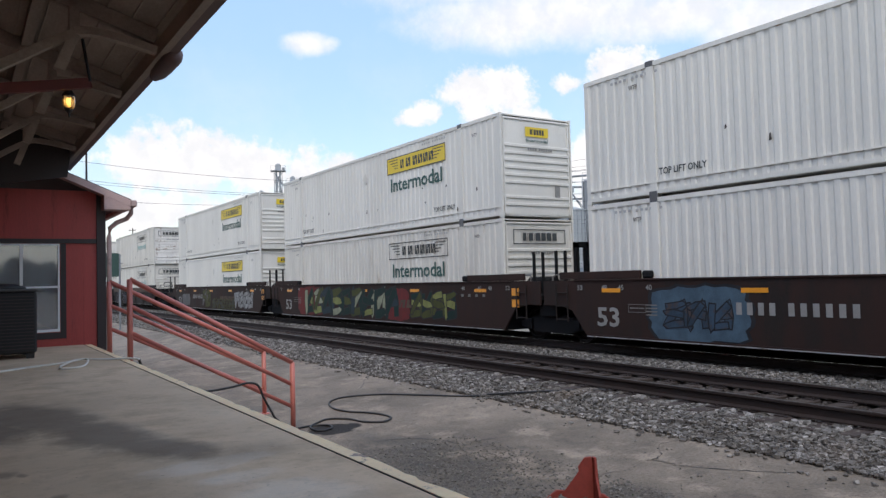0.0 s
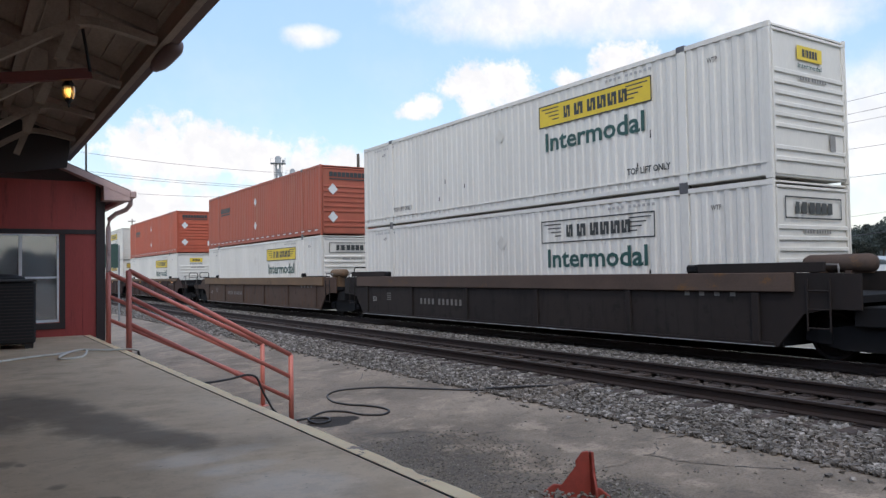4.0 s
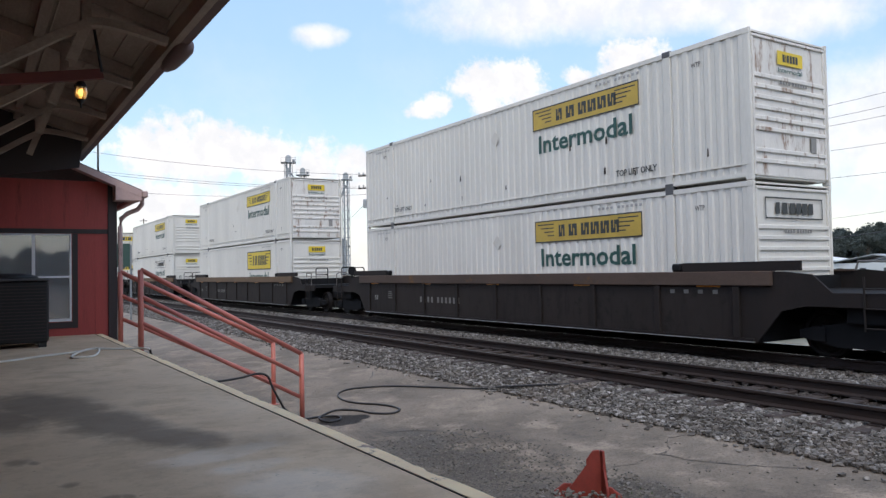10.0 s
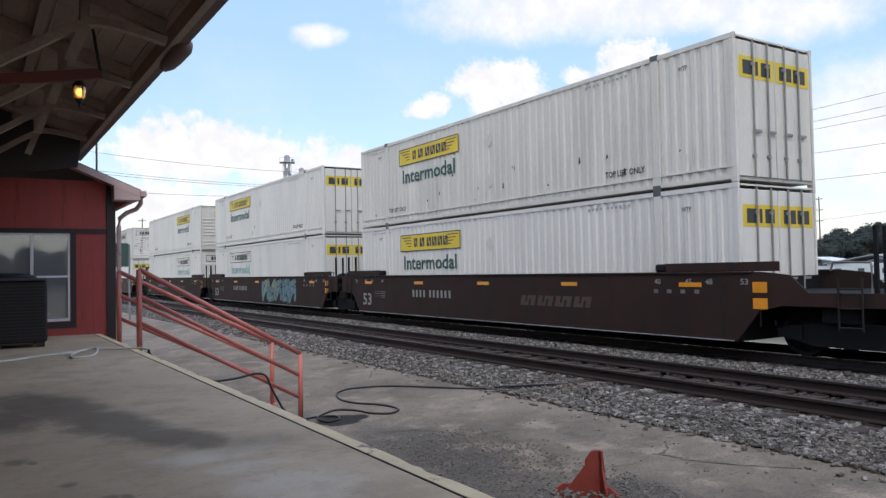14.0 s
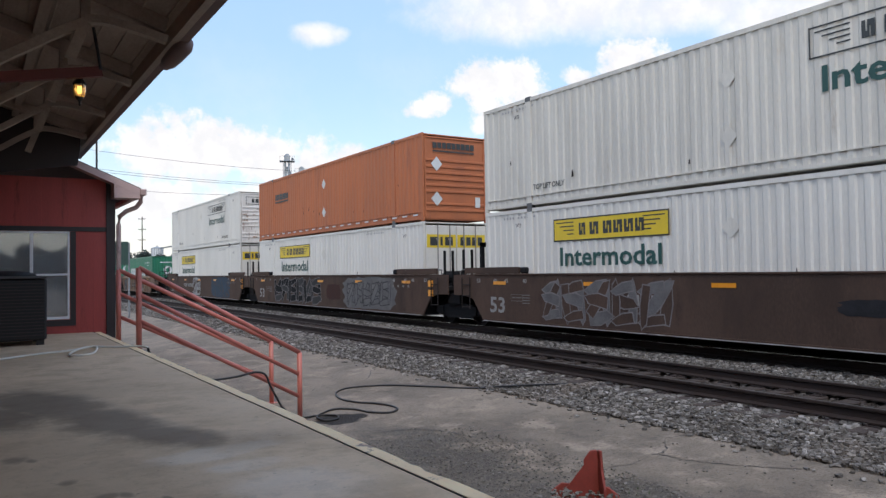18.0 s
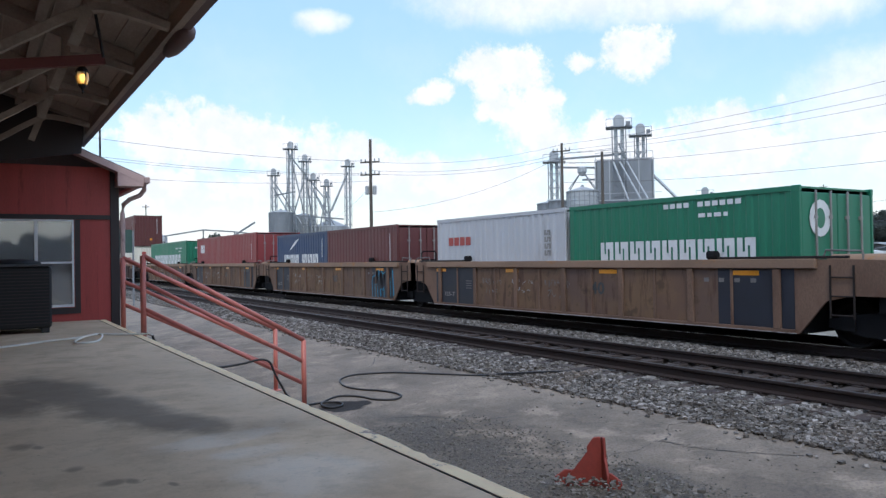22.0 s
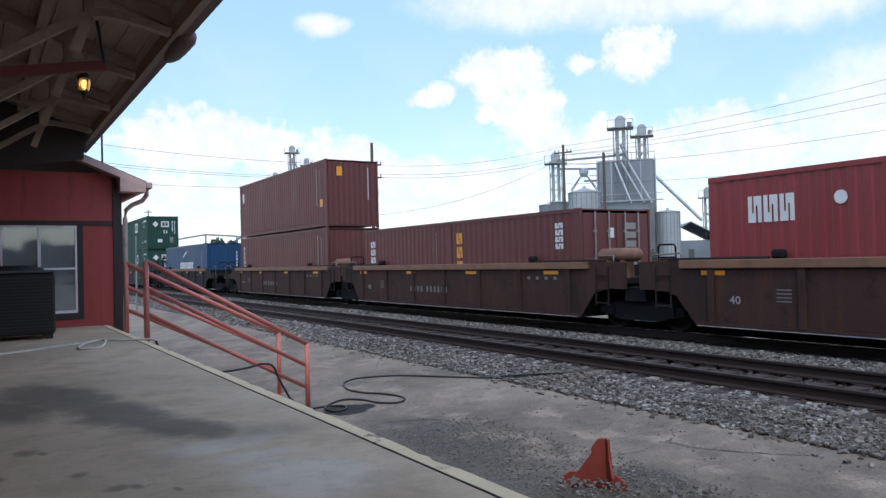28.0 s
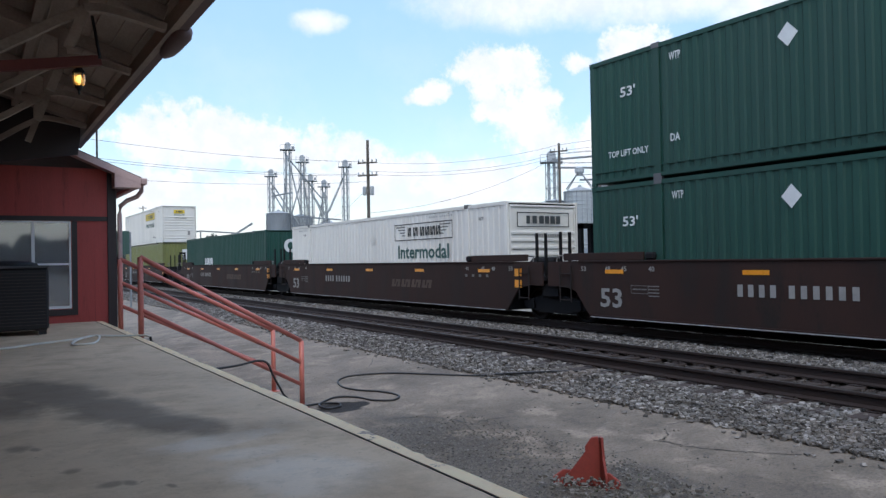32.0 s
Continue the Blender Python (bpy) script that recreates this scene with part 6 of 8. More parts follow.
def build_tracks():
    rng = random.Random(8)
    for nm, cx in (("track_near", 9.58), ("track_far", TRACK_X)):
        tr = thing(nm, pose(0, 0, 0), "railway track of rusty rails on weathered timber ties", "railway track", kind="structure")
        for s in (-0.753, 0.753):
            r = part("rail", prism(bmesh.new(), rail_profile(cx + s), "y", -60, 320), M["rail"], tr)
            part("rail_head", boxes((cx + s - 0.027, cx + s + 0.027, -60, 320, RAIL_Z - 0.003, RAIL_Z)), M["rail_top"] if cx < 11 else M["tread"], r, "worn running surface")
        tie = shared("tie", "tie", lambda: boxes((-1.3, 1.3, -0.115, 0.115, -0.16, 0.0), bevel=0.015), M["tie"])
        plates = shared("tie_plate", "tie_plate", lambda: boxes((-0.753 - 0.17, -0.753 + 0.17, -0.09, 0.09, 0.0, 0.012), (0.753 - 0.17, 0.753 + 0.17, -0.09, 0.09, 0.0, 0.012),
                        *[(sx * 0.753 + dx - 0.015, sx * 0.753 + dx + 0.015, -0.06, -0.03, 0.0, 0.04) for sx in (-1, 1) for dx in (-0.1, 0.1)]), M["rail"])
        for i in range(110):
            t = part("tie", tie, M["tie"], tr)
            t.matrix_basis = pose(cx + rng.uniform(-0.06, 0.06), 0.5 + i * 0.51 + rng.uniform(-0.03, 0.03), RAIL_Z - 0.19 + rng.uniform(-0.014, 0.006), 0, 0, rng.uniform(-1.2, 1.2))
            part("tie_plate", plates, M["rail"], t)
        far = bmesh.new()
        for i in range(110, 300):
            y = 0.5 + i * 0.51
            box(far, cx - 1.3, cx + 1.3, y - 0.115, y + 0.115, RAIL_Z - 0.34, RAIL_Z - 0.178)
        tagged(part("tie", far, M["tie"], tr), kind="stuff")


BED = [(7.55, 0.12), (7.74, 0.19), (7.98, 0.30), (8.25, 0.385), (8.9, 0.385), (10.3, 0.385), (10.95, 0.40), (11.5, 0.36), (12.2, 0.41), (15.1, 0.42), (15.9, 0.20), (16.4, 0.10)]


def bed_z(x):
    return float(np.interp(x, [p[0] for p in BED], [p[1] for p in BED]))


def build_ballast():
    bm = bmesh.new()
    xs = [7.55 + 0.15 * i for i in range(60)]
    ys = [-20 + i * 0.25 for i in range(240)] + [40 + i * 4 for i in range(70)]
    grid = []
    for y in ys:
        row = []
        for x in xs:
            w = noise.noise(Vector((x * 1.7, y * 1.7, 0))) * 0.035 + noise.noise(Vector((x * 6, y * 6, 3))) * 0.018
            e = 0.16 * noise.noise(Vector((0.9 * y, 2.0, 0))) + 0.08 * noise.noise(Vector((3.5 * y, 7.0, 0))) if x < 7.8 else 0
            row.append(bm.verts.new((x + e, y, bed_z(x) + (w if x > 7.7 else -0.03))))
        grid.append(row)
    for a, b in zip(grid, grid[1:]):
        for i in range(len(xs) - 1):
            bm.faces.new((a[i], a[i + 1], b[i + 1], b[i]))
    solo("ballast_bed", bm, M["bed"], "grey crushed stone bed under the tracks", "ballast", kind="structure", smooth=True)
    rs = np.random.RandomState(5)
    spots = []
    def sow(n, x0, x1, y0, y1, lift=0.0, power=1.0):
        x = rs.uniform(x0, x1, n)
        y = y0 + (y1 - y0) * rs.uniform(0, 1, n) ** power
        spots.append(np.stack([x, y, np.full(n, lift)], 1))
    sow(19000, 7.70, 8.45, 2, 24, 0.0, 1.5)
    sow(7500, 8.4, 8.76, 2, 24, 0.0, 1.5)
    sow(4000, 7.62, 7.88, 2, 24, 0.0, 1.4)
    sow(380, 7.55, 7.68, 2, 22, 0.0, 1.4)
    sow(110, 7.25, 7.55, 2, 22, 0.0, 1.4)
    sow(11000, 7.6, 8.76, 20, 60)
    sow(5200, 8.9, 10.3, 3, 30, -0.02, 1.3)
    sow(24000, 10.4, 12.5, 4, 30, 0.0, 1.4)
    sow(7000, 10.4, 12.5, 28, 70)
    sow(160, 4.0, 7.4, 3, 9, 0.0)
    sow(150, 4.55, 5.75, 4.5, 5.75, 0.001)
    sow(2200, 4.2, 5.9, 4.0, 8.6, 0.0)
    p = np.concatenate(spots)
    along = np.abs((p[:, 1] - 0.5 + 0.255) % 0.51 - 0.255)
    on_tie = (along < 0.15) & (np.abs(p[:, 0] - 9.58) < 1.34) & (rs.uniform(0, 1, len(p)) < 0.88)
    p = p[~on_tie]
    n = len(p)
    size = rs.uniform(0.018, 0.043, n) * np.where(p[:, 1] > 20, 1.35, 1.0)
    z = np.interp(p[:, 0], [q[0] for q in BED], [q[1] for q in BED]) + p[:, 2]
    z = np.maximum(z, np.where(p[:, 0] < 7.8, 0.2 * np.clip((p[:, 0] - 4.5) / 3.1, 0, 1), 0))
    size = np.where(p[:, 0] < 7.3, size * np.where(p[:, 2] > 0, 0.75, 0.36), size)
    # chipped blocks, longer than wide and flatter than long
    block = np.array([(x, y, zz) for x in (-1, 1) for y in (-1, 1) for zz in (-1, 1)], float)
    v = block[None] * rs.uniform(0.45, 1.0, (n, 8, 3)) * (np.stack([rs.uniform(0.9, 1.45, n), rs.uniform(0.6, 1.0, n), rs.uniform(0.35, 0.75, n)], 1) * size[:, None])[:, None]
    ang = rs.uniform(0, 6.283, n)
    tilt = rs.uniform(-0.6, 0.6, n)
    c, s, ct, st = np.cos(ang), np.sin(ang), np.cos(tilt), np.sin(tilt)
    y1, z1 = v[..., 1] * ct[:, None] - v[..., 2] * st[:, None], v[..., 1] * st[:, None] + v[..., 2] * ct[:, None]
    v = np.stack([v[..., 0] * c[:, None] - y1 * s[:, None], v[..., 0] * s[:, None] + y1 * c[:, None], z1], -1)
    v += np.stack([p[:, 0], p[:, 1], z + size * 0.35 + rs.uniform(0, 0.036, n) * (p[:, 0] > 7.6)], 1)[:, None]
    f = np.array([(0, 1, 3, 2), (4, 6, 7, 5), (0, 4, 5, 1), (2, 3, 7, 6), (0, 2, 6, 4), (1, 5, 7, 3)])
    faces = (f[None] + 8 * np.arange(n)[:, None, None]).reshape(-1, 4)
    me = bpy.data.meshes.new("ballast_stones")
    me.from_pydata(v.reshape(-1, 3).tolist(), [], faces.tolist())
    me.materials.append(stone_material())
    tagged(new("ballast_stones", me), "loose grey and brown crushed stones beside the rails", "gravel", kind="stuff")


def stone_material():
    m = bpy.data.materials.new("crushed_stone")
    m.use_nodes = True
    n = Nodes(m.node_tree)
    p = m.node_tree.nodes["Principled BSDF"]
    r = n.add("ShaderNodeNewGeometry").outputs["Random Per Island"]
    co = n.add("ShaderNodeTexCoord").outputs["Object"]
    ramp = n.add("ShaderNodeValToRGB")
    for i, (pos, col) in enumerate(((0.0, (0.026, 0.022, 0.019)), (0.3, (0.077, 0.068, 0.060)), (0.62, (0.147, 0.134, 0.121)), (1.0, (0.38, 0.357, 0.33)))):
        e = ramp.color_ramp.elements[i] if i < 2 else ramp.color_ramp.elements.new(pos)
        e.position, e.color = pos, (*col, 1)
    n.link(r, ramp.inputs[0])
    col = n.mix(n.ramp(n.noise(co, 40, 4), 0.4, 0.7), ramp.outputs[0], (0.13, 0.12, 0.105))
    col = n.mix(n.ramp(n.noise(co, 0.6, 4), 0.55, 0.75), col, (0.17, 0.14, 0.115))
    xyz = n.add("ShaderNodeSeparateXYZ")
    n.link(co, xyz.inputs[0])
    # rust-brown and darker between the rails and close to the busy track
    band = n.math("ADD", n.math("MULTIPLY", n.ramp(xyz.outputs[0], 8.7, 9.1), n.ramp(xyz.outputs[0], 10.7, 10.35)), n.ramp(xyz.outputs[0], 12.2, 12.6))
    band_mix = n.math("MULTIPLY", band, n.ramp(n.noise(co, 1.1, 5, 0.6), 0.25, 0.6, 0.55, 0.88))
    col = n.mix(band_mix, col, (0.046, 0.033, 0.026))
    col = n.mix(n.ramp(xyz.outputs[0], 7.35, 6.9, 0.0, 0.55), col, (0.13, 0.118, 0.10))
    n.link(col, p.inputs["Base Color"])
    p.inputs["Roughness"].default_value = 0.85
    return m


# ---- platform, stair, building, canopy ----
PLAT, EDGE_X, STRIP, WALL_Y = 1.3, 1.94, 0.10, 14.5


def chipped_edge():
    """The painted edge course, its arris broken here and there."""
    rng = random.Random(17)
    bm = bmesh.new()
    y, rows = -14.0, []
    while y < WALL_Y:
        bite = rng.uniform(0.012, 0.03) if rng.random() < 0.16 else rng.uniform(0.0, 0.005)
        inner = rng.uniform(0.0, 0.004)
        xi, xo, zt = EDGE_X - STRIP + inner, EDGE_X - bite, PLAT + 0.004
        rows.append([bm.verts.new(p) for p in ((xi, y, PLAT - 0.05), (xi, y, zt), (xo - 0.004, y, zt), (xo, y, zt - 0.005 - bite * 0.6), (EDGE_X - bite * 0.3, y, PLAT - 0.05))])
        y += rng.uniform(0.05, 0.16)
    for a, b in zip(rows, rows[1:]):
        for i in range(5):
            bm.faces.new((a[i], b[i], b[(i + 1) % 5], a[(i + 1) % 5]))
    bm.faces.new(rows[0])
    bm.faces.new(rows[-1][::-1])
    return bm


def build_platform():
    pl = thing("platform", pose(0, 0, 0), "raised grey concrete platform with a worn painted edge", "platform", kind="structure")
    part("slab", boxes((-9, EDGE_X - STRIP, -14, WALL_Y, -0.05, PLAT), bevel=0.0), CONCRETE, pl)
    part("painted_edge", chipped_edge(), M["strip"], pl, "cream-painted edge, worn and chipped")
    part("edge_face", boxes((EDGE_X - STRIP, EDGE_X - 0.006, -14, WALL_Y, -0.05, PLAT - 0.05)), M["strip_side"], pl, "reddish worn face below the painted edge")
    part("joint", boxes((EDGE_X - STRIP - 0.010, EDGE_X - STRIP - 0.001, -14, WALL_Y, PLAT, PLAT + 0.002)), M["soot"], pl, "dark joint behind the painted edge")
    # the stair down to the yard
    st = thing("stair", pose(0, 0, 0), "concrete stair from the platform down to the asphalt", "stairs", kind="structure")
    for i in range(6):
        part("step", boxes((EDGE_X + 0.002 + i * 0.34, EDGE_X + 0.342 + i * 0.34, 11.16, 12.74, -0.02, PLAT - (i + 1) * 0.186), bevel=0.008), CONCRETE, st)
    for y, x1, zt, zb in ((11.1, 4.36, 2.40, 1.045), (12.8, 4.50, 2.385, 1.09)):
        hr = thing("handrail", pose(0, y, 0), "salmon-red welded pipe handrail with three sloping rails", "handrail", "handrails of the stair")
        x0 = EDGE_X + 0.05
        part("post", rod(bmesh.new(), (x0, 0, PLAT - 0.2), (x0, 0, zt), 0.039, 12), M["handrail"], hr, smooth=True)
        part("post", rod(bmesh.new(), (x1, 0, -0.02), (x1, 0, zb), 0.039, 12), M["handrail"], hr, smooth=True)
        for d in (0.0, 0.37, 0.74):
            r = 0.036 if d == 0 else 0.031
            part("rail", rod(bmesh.new(), (x0, 0, zt - d), (x1, 0, zb - d * 0.93), r, 12), M["handrail"], hr, smooth=True)
        part("foot_plate", boxes((x1 - 0.08, x1 + 0.08, -0.08, 0.08, 0.0, 0.012)), M["handrail"], hr)


def build_red_building():
    b = thing("red_building", pose(0, 0, 0), "low dark red plywood-sided building with black trim", "building")
    x1, y0, top = 2.18, WALL_Y, 4.02
    # front wall with the window's opening
    wx0, wx1, wz0, wz1 = 0.30, 1.46, 1.55, 3.08
    sp = [(-8, wx0, y0, y0 + 0.15, -0.05, top), (wx1, x1, y0, y0 + 0.15, -0.05, top), (wx0, wx1, y0, y0 + 0.15, -0.05, wz0), (wx0, wx1, y0, y0 + 0.15, wz1, top)]
    wall = part("wall", boxes(*sp), M["siding"], b, "vertical-grooved dark red siding")
    part("wall", boxes((x1 - 0.15, x1, y0 + 0.15, 24, -0.05, top)), M["siding"], b)
    part("wall", boxes((-8, x1 - 0.15, 23.85, 24, -0.05, top)), M["siding"], b)
    g = bmesh.new()
    for i in range(40):
        x = -0.6 + i * 0.203
        if x < x1 - 0.1:
            for z0, z1 in ((0.9, 3.03), (3.16, top)):
                if not (wx0 - 0.08 < x < wx1 + 0.08 and z0 < 3.0):
                    box(g, x - 0.004, x + 0.004, y0 - 0.004, y0, z0, z1)
    part("groove", g, M["siding"], wall)
    part("trim_band", boxes((-8, x1 - 0.13, y0 - 0.022, y0, 3.085, 3.165)), M["trim"], b, "dark horizontal trim board")
    part("corner_trim", boxes((x1 - 0.13, x1 + 0.022, y0 - 0.024, y0 + 0.13, -0.05, top), bevel=0.006), M["trim"], b, "dark corner board")
    bm = boxes((wx0 - 0.1, wx1 + 0.1, y0 - 0.02, y0 + 0.02, wz0 - 0.12, wz0 - 0.012), (wx1 + 0.012, wx1 + 0.1, y0 - 0.02, y0 + 0.02, wz0 - 0.012, wz1), (wx0 - 0.1, wx0 - 0.012, y0 - 0.02, y0 + 0.02, wz0 - 0.012, wz1))
    part("window_trim", bm, M["trim"], b)
    win = part("window", boxes((wx0, wx1, y0 - 0.012, y0 + 0.05, wz0, wz0 + 0.045), (wx0, wx1, y0 - 0.012, y0 + 0.05, wz1 - 0.03, wz1), (wx0, wx0 + 0.03, y0 - 0.012, y0 + 0.05, wz0 + 0.045, wz1 - 0.03), (wx1 - 0.03, wx1, y0 - 0.012, y0 + 0.05, wz0 + 0.045, wz1 - 0.03)), M["window_frame"], b, "white aluminium window frame")
    part("mullion", boxes((0.85, 0.90, y0 - 0.008, y0 + 0.045, wz0 + 0.045, wz1 - 0.03)), M["window_frame"], win)
    part("meeting_rail", boxes((wx0 + 0.03, 0.85, y0 - 0.006, y0 + 0.045, 2.31, 2.345), (0.90, wx1 - 0.03, y0 - 0.006, y0 + 0.045, 2.31, 2.345)), M["window_frame"], win)
    for px0, px1 in ((wx0 + 0.03, 0.85), (0.90, wx1 - 0.03)):
        for pz0, pz1 in ((wz0 + 0.045, 2.31), (2.345, wz1 - 0.03)):
            part("pane", boxes((px0, px1, y0 + 0.02, y0 + 0.026, pz0, pz1)), M["pane"], win)
    # added sheet behind the panes; its grey stands in for part of their reflection
    part("blind", boxes((wx0 - 0.1, wx1 + 0.1, y0 + 0.35, y0 + 0.36, wz0 - 0.1, wz1 + 0.1)), M["room"], b, "pale blind behind the glass")
    # roof: slope from the eave up to the ridge
    ex, ez, rx, slope = 2.56, 3.80, -2.6, 0.43
    rz = ez + (ex - rx) * slope
    yf = y0 - 0.36
    part("roof", prism(prism(bmesh.new(), [(ex, ez), (rx, rz), (rx, rz + 0.06), (ex + 0.02, ez + 0.06)], "y", yf + 0.002, 24.3), [(rx, rz), (-8, rz - 2.2), (-8, rz - 2.14), (rx, rz + 0.06)], "y", yf + 0.002, 24.3), M["shingle"], b, "grey shingle roof")
    part("rake_board", prism(bmesh.new(), [(ex, ez + 0.05), (rx, rz + 0.05), (rx, rz - 0.07), (ex, ez - 0.07)], "y", yf - 0.025, yf), M["fascia"], b, "dusty pink rake board")
    part("soffit", prism(bmesh.new(), [(ex - 0.02, ez - 0.02), (0.0, ez + 2.54 * slope), (0.0, ez + 2.54 * slope - 0.02), (ex - 0.02, ez - 0.05)], "y", yf, y0), M["fascia"], b)
    part("eave_return", prism(bmesh.new(), [(ex, ez - 0.13), (x1 - 0.05, ez - 0.13 - 0.0), (x1 - 0.05, ez - 0.02 + (ex - x1) * slope), (ex, ez - 0.02)], "y", yf - 0.02, y0 + 0.0), M["fascia"], b, "boxed eave return")
    part("gutter", boxes((ex, ex + 0.11, yf - 0.03, 24.3, ez - 0.07, ez + 0.045), bevel=0.015), M["fascia"], b, "pink eave gutter")
    part("downspout", pipe(bmesh.new(), [(ex + 0.05, y0 - 0.16, ez - 0.06), (ex + 0.05, y0 - 0.14, ez - 0.17), (ex - 0.02, y0 - 0.1, ez - 0.27), (x1 + 0.2, y0 - 0.05, ez - 0.34), (x1 + 0.09, y0 - 0.03, ez - 0.44), (x1 + 0.075, y0 - 0.02, ez - 0.6), (x1 + 0.075, y0 - 0.02, 0.1)], 0.042, 10), M["fascia"], b, "pale pink downspout", smooth=True)


def build_canopy():
    c = thing("platform_canopy", pose(0, 0, 0), "dark timber canopy roof over the platform with a gutter", "canopy", kind="structure")
    ex, ez, y0, y1, s = 1.70, 4.56, -10.0, 15.6, 0.30
    up = lambda x, d=0.0: ez + (ex - x) * s + d
    part("roof_deck", prism(bmesh.new(), [(ex, up(ex, 0.10)), (-4.4, up(-4.4, 0.10)), (-4.4, up(-4.4, 0.16)), (ex, up(ex, 0.16))], "y", y0, y1), M["deck"], c, "dark boarded roof underside")
    bd = bmesh.new()
    for i in range(28):
        x = ex - 0.16 - i * 0.21
        box(bd, x - 0.006, x + 0.006, y0, y1 - 0.02, up(x, 0.085), up(x, 0.10))
    part("board_joint", bd, M["deck"], c)
    part("shingles", prism(bmesh.new(), [(ex + 0.08, up(ex, 0.165)), (-4.4, up(-4.4, 0.165)), (-4.4, up(-4.4, 0.2)), (ex + 0.08, up(ex, 0.2))], "y", y0, y1 + 0.05), M["shingle"], c)
    part("fascia_board", boxes((ex - 0.09, ex - 0.02, y0, y1, ez - 0.03, ez + 0.15)), M["timber"], c)
    gut = part("gutter", prism(bmesh.new(), [(ex - 0.02, ez - 0.02), (ex + 0.06, ez - 0.035), (ex + 0.075, ez + 0.03), (ex + 0.09, ez + 0.12), (ex + 0.07, ez + 0.125), (ex + 0.055, ez + 0.035), (ex + 0.04, ez - 0.01), (ex - 0.02, ez + 0.0)], "y", y0, y1), M["gutter"], c, "brown metal gutter along the eave")
    part("outlet", lathe(bmesh.new(), [(0.03, -0.44), (0.075, -0.40), (0.095, -0.30), (0.095, 0.0), (0.085, 0.28), (0.05, 0.5)], 14, "y", (ex + 0.045, 7.72, ez - 0.03)), M["gutter"], gut, "rounded gutter outlet", smooth=True)
    for yt in (-2.4, -0.5, 1.4, 3.3, 5.25, 7.2, 9.05, 11.0, 12.95):
        t = part("truss", beam(bmesh.new(), (ex - 0.16, yt, up(ex - 0.16, 0.02)), (-4.3, yt, up(-4.3, 0.02)), 0.07, 0.14), M["deck"], c, "timber rafter with a curved brace")
        for name_, line, w, h in (("brace", [(-1.1, 3.05), (-0.5, 3.62), (0.2, 4.13), (0.41, 4.27), (0.63, 4.42), (0.85, 4.55)], 0.09, 0.075), ("tail", [(0.85, 4.57), (1.0, 4.59), (1.25, 4.56), (1.54, 4.50)], 0.09, 0.07)):
            line = smooth_path([(x, yt, zz) for x, zz in line], 4)
            bm = bmesh.new()
            for p, q in zip(line, line[1:]):
                beam(bm, p, q + (q - p) * 0.08, w, h)
            part(name_, bm, M["timber"], t)
        part("strut", beam(bmesh.new(), (0.85, yt, 4.54), (0.73, yt, 4.21), 0.09, 0.085, (0, 1, 0)), M["timber"], t)
        part("post", beam(bmesh.new(), (-1.12, yt, PLAT), (-1.12, yt, up(-1.12, 0.0)), 0.14, 0.14, (0, 1, 0)), M["timber"], t)
        part("king_post", beam(bmesh.new(), (0.85, yt, 4.56), (0.85, yt, up(0.85, 0.05)), 0.08, 0.08, (0, 1, 0)), M["deck"], t)
    part("tie_beam", beam(bmesh.new(), (-1.5, 7.32, 3.68), (1.0, 7.32, 4.155), 0.06, 0.09), M["beam_red"], c, "dull red tie beam")
    part("conduit", rod(bmesh.new(), (0.91, 7.15, 4.50), (0.97, 7.15, 4.13), 0.014, 6), M["black"], c)
    for x in (0.6, -0.9, -2.4):
        part("purlin", boxes((x - 0.05, x + 0.05, y0, y1, up(x, 0.02), up(x, 0.10))), M["deck"], c)
    # added dark sheet standing for the shade in the openings under the canopy's end
    part("gable_board", prism(bmesh.new(), [(1.52, 4.17), (-4.4, 3.2), (-4.4, up(-4.4, 0.098)), (ex - 0.14, up(ex - 0.14, 0.098)), (ex - 0.14, 4.5)], "y", 13.86, 13.9), M["trim"], c)
    # the main house wall behind the platform, and the yard side behind the camera
    w = solo("wall_west", boxes((-4.6, -4.4, -14, WALL_Y, -0.05, 6.6)), M["siding"], "dark red board wall of the main house", "wall", kind="structure")
    part("wall_board", boxes((-4.4, 1.0, -14.2, -14.0, -0.05, 4.6)), M["siding"], w)
    lan = thing("lantern", pose(0.83, 7.42, 4.00) @ Matrix.Diagonal((0.62, 0.62, 0.62, 1)), "black carriage lantern with a glowing amber bulb", "lamp")
    part("cap", lathe(bmesh.new(), [(0.012, 0.20), (0.03, 0.17), (0.085, 0.09), (0.095, 0.07), (0.09, 0.06)], 8), M["black"], lan)
    part("globe", lathe(bmesh.new(), [(0.08, 0.06), (0.088, -0.02), (0.075, -0.10), (0.05, -0.12)], 8), M["lantern_glass"], lan)
    bars_ = bmesh.new()
    for i in range(4):
        a = i * math.pi / 2 + 0.4
        rod(bars_, (0.09 * math.cos(a), 0.09 * math.sin(a), 0.07), (0.058 * math.cos(a), 0.058 * math.sin(a), -0.13), 0.007, 5)
    part("cage", bars_, M["black"], lan)
    part("bulb", lathe(bmesh.new(), [(0.012, 0.03), (0.03, 0.0), (0.034, -0.03), (0.02, -0.065), (0.004, -0.075)], 10), M["bulb"], lan, "glowing warm bulb", smooth=True)
    part("base", lathe(bmesh.new(), [(0.06, -0.12), (0.05, -0.15), (0.015, -0.19), (0.012, -0.24), (0.004, -0.25)], 8), M["black"], lan)
    part("bracket", pipe(bmesh.new(), [(0, 0, 0.2), (0, 0, 0.27), (-0.03, 0.05, 0.30), (-0.09, 0.08, 0.30)], 0.012, 6), M["black"], lan)


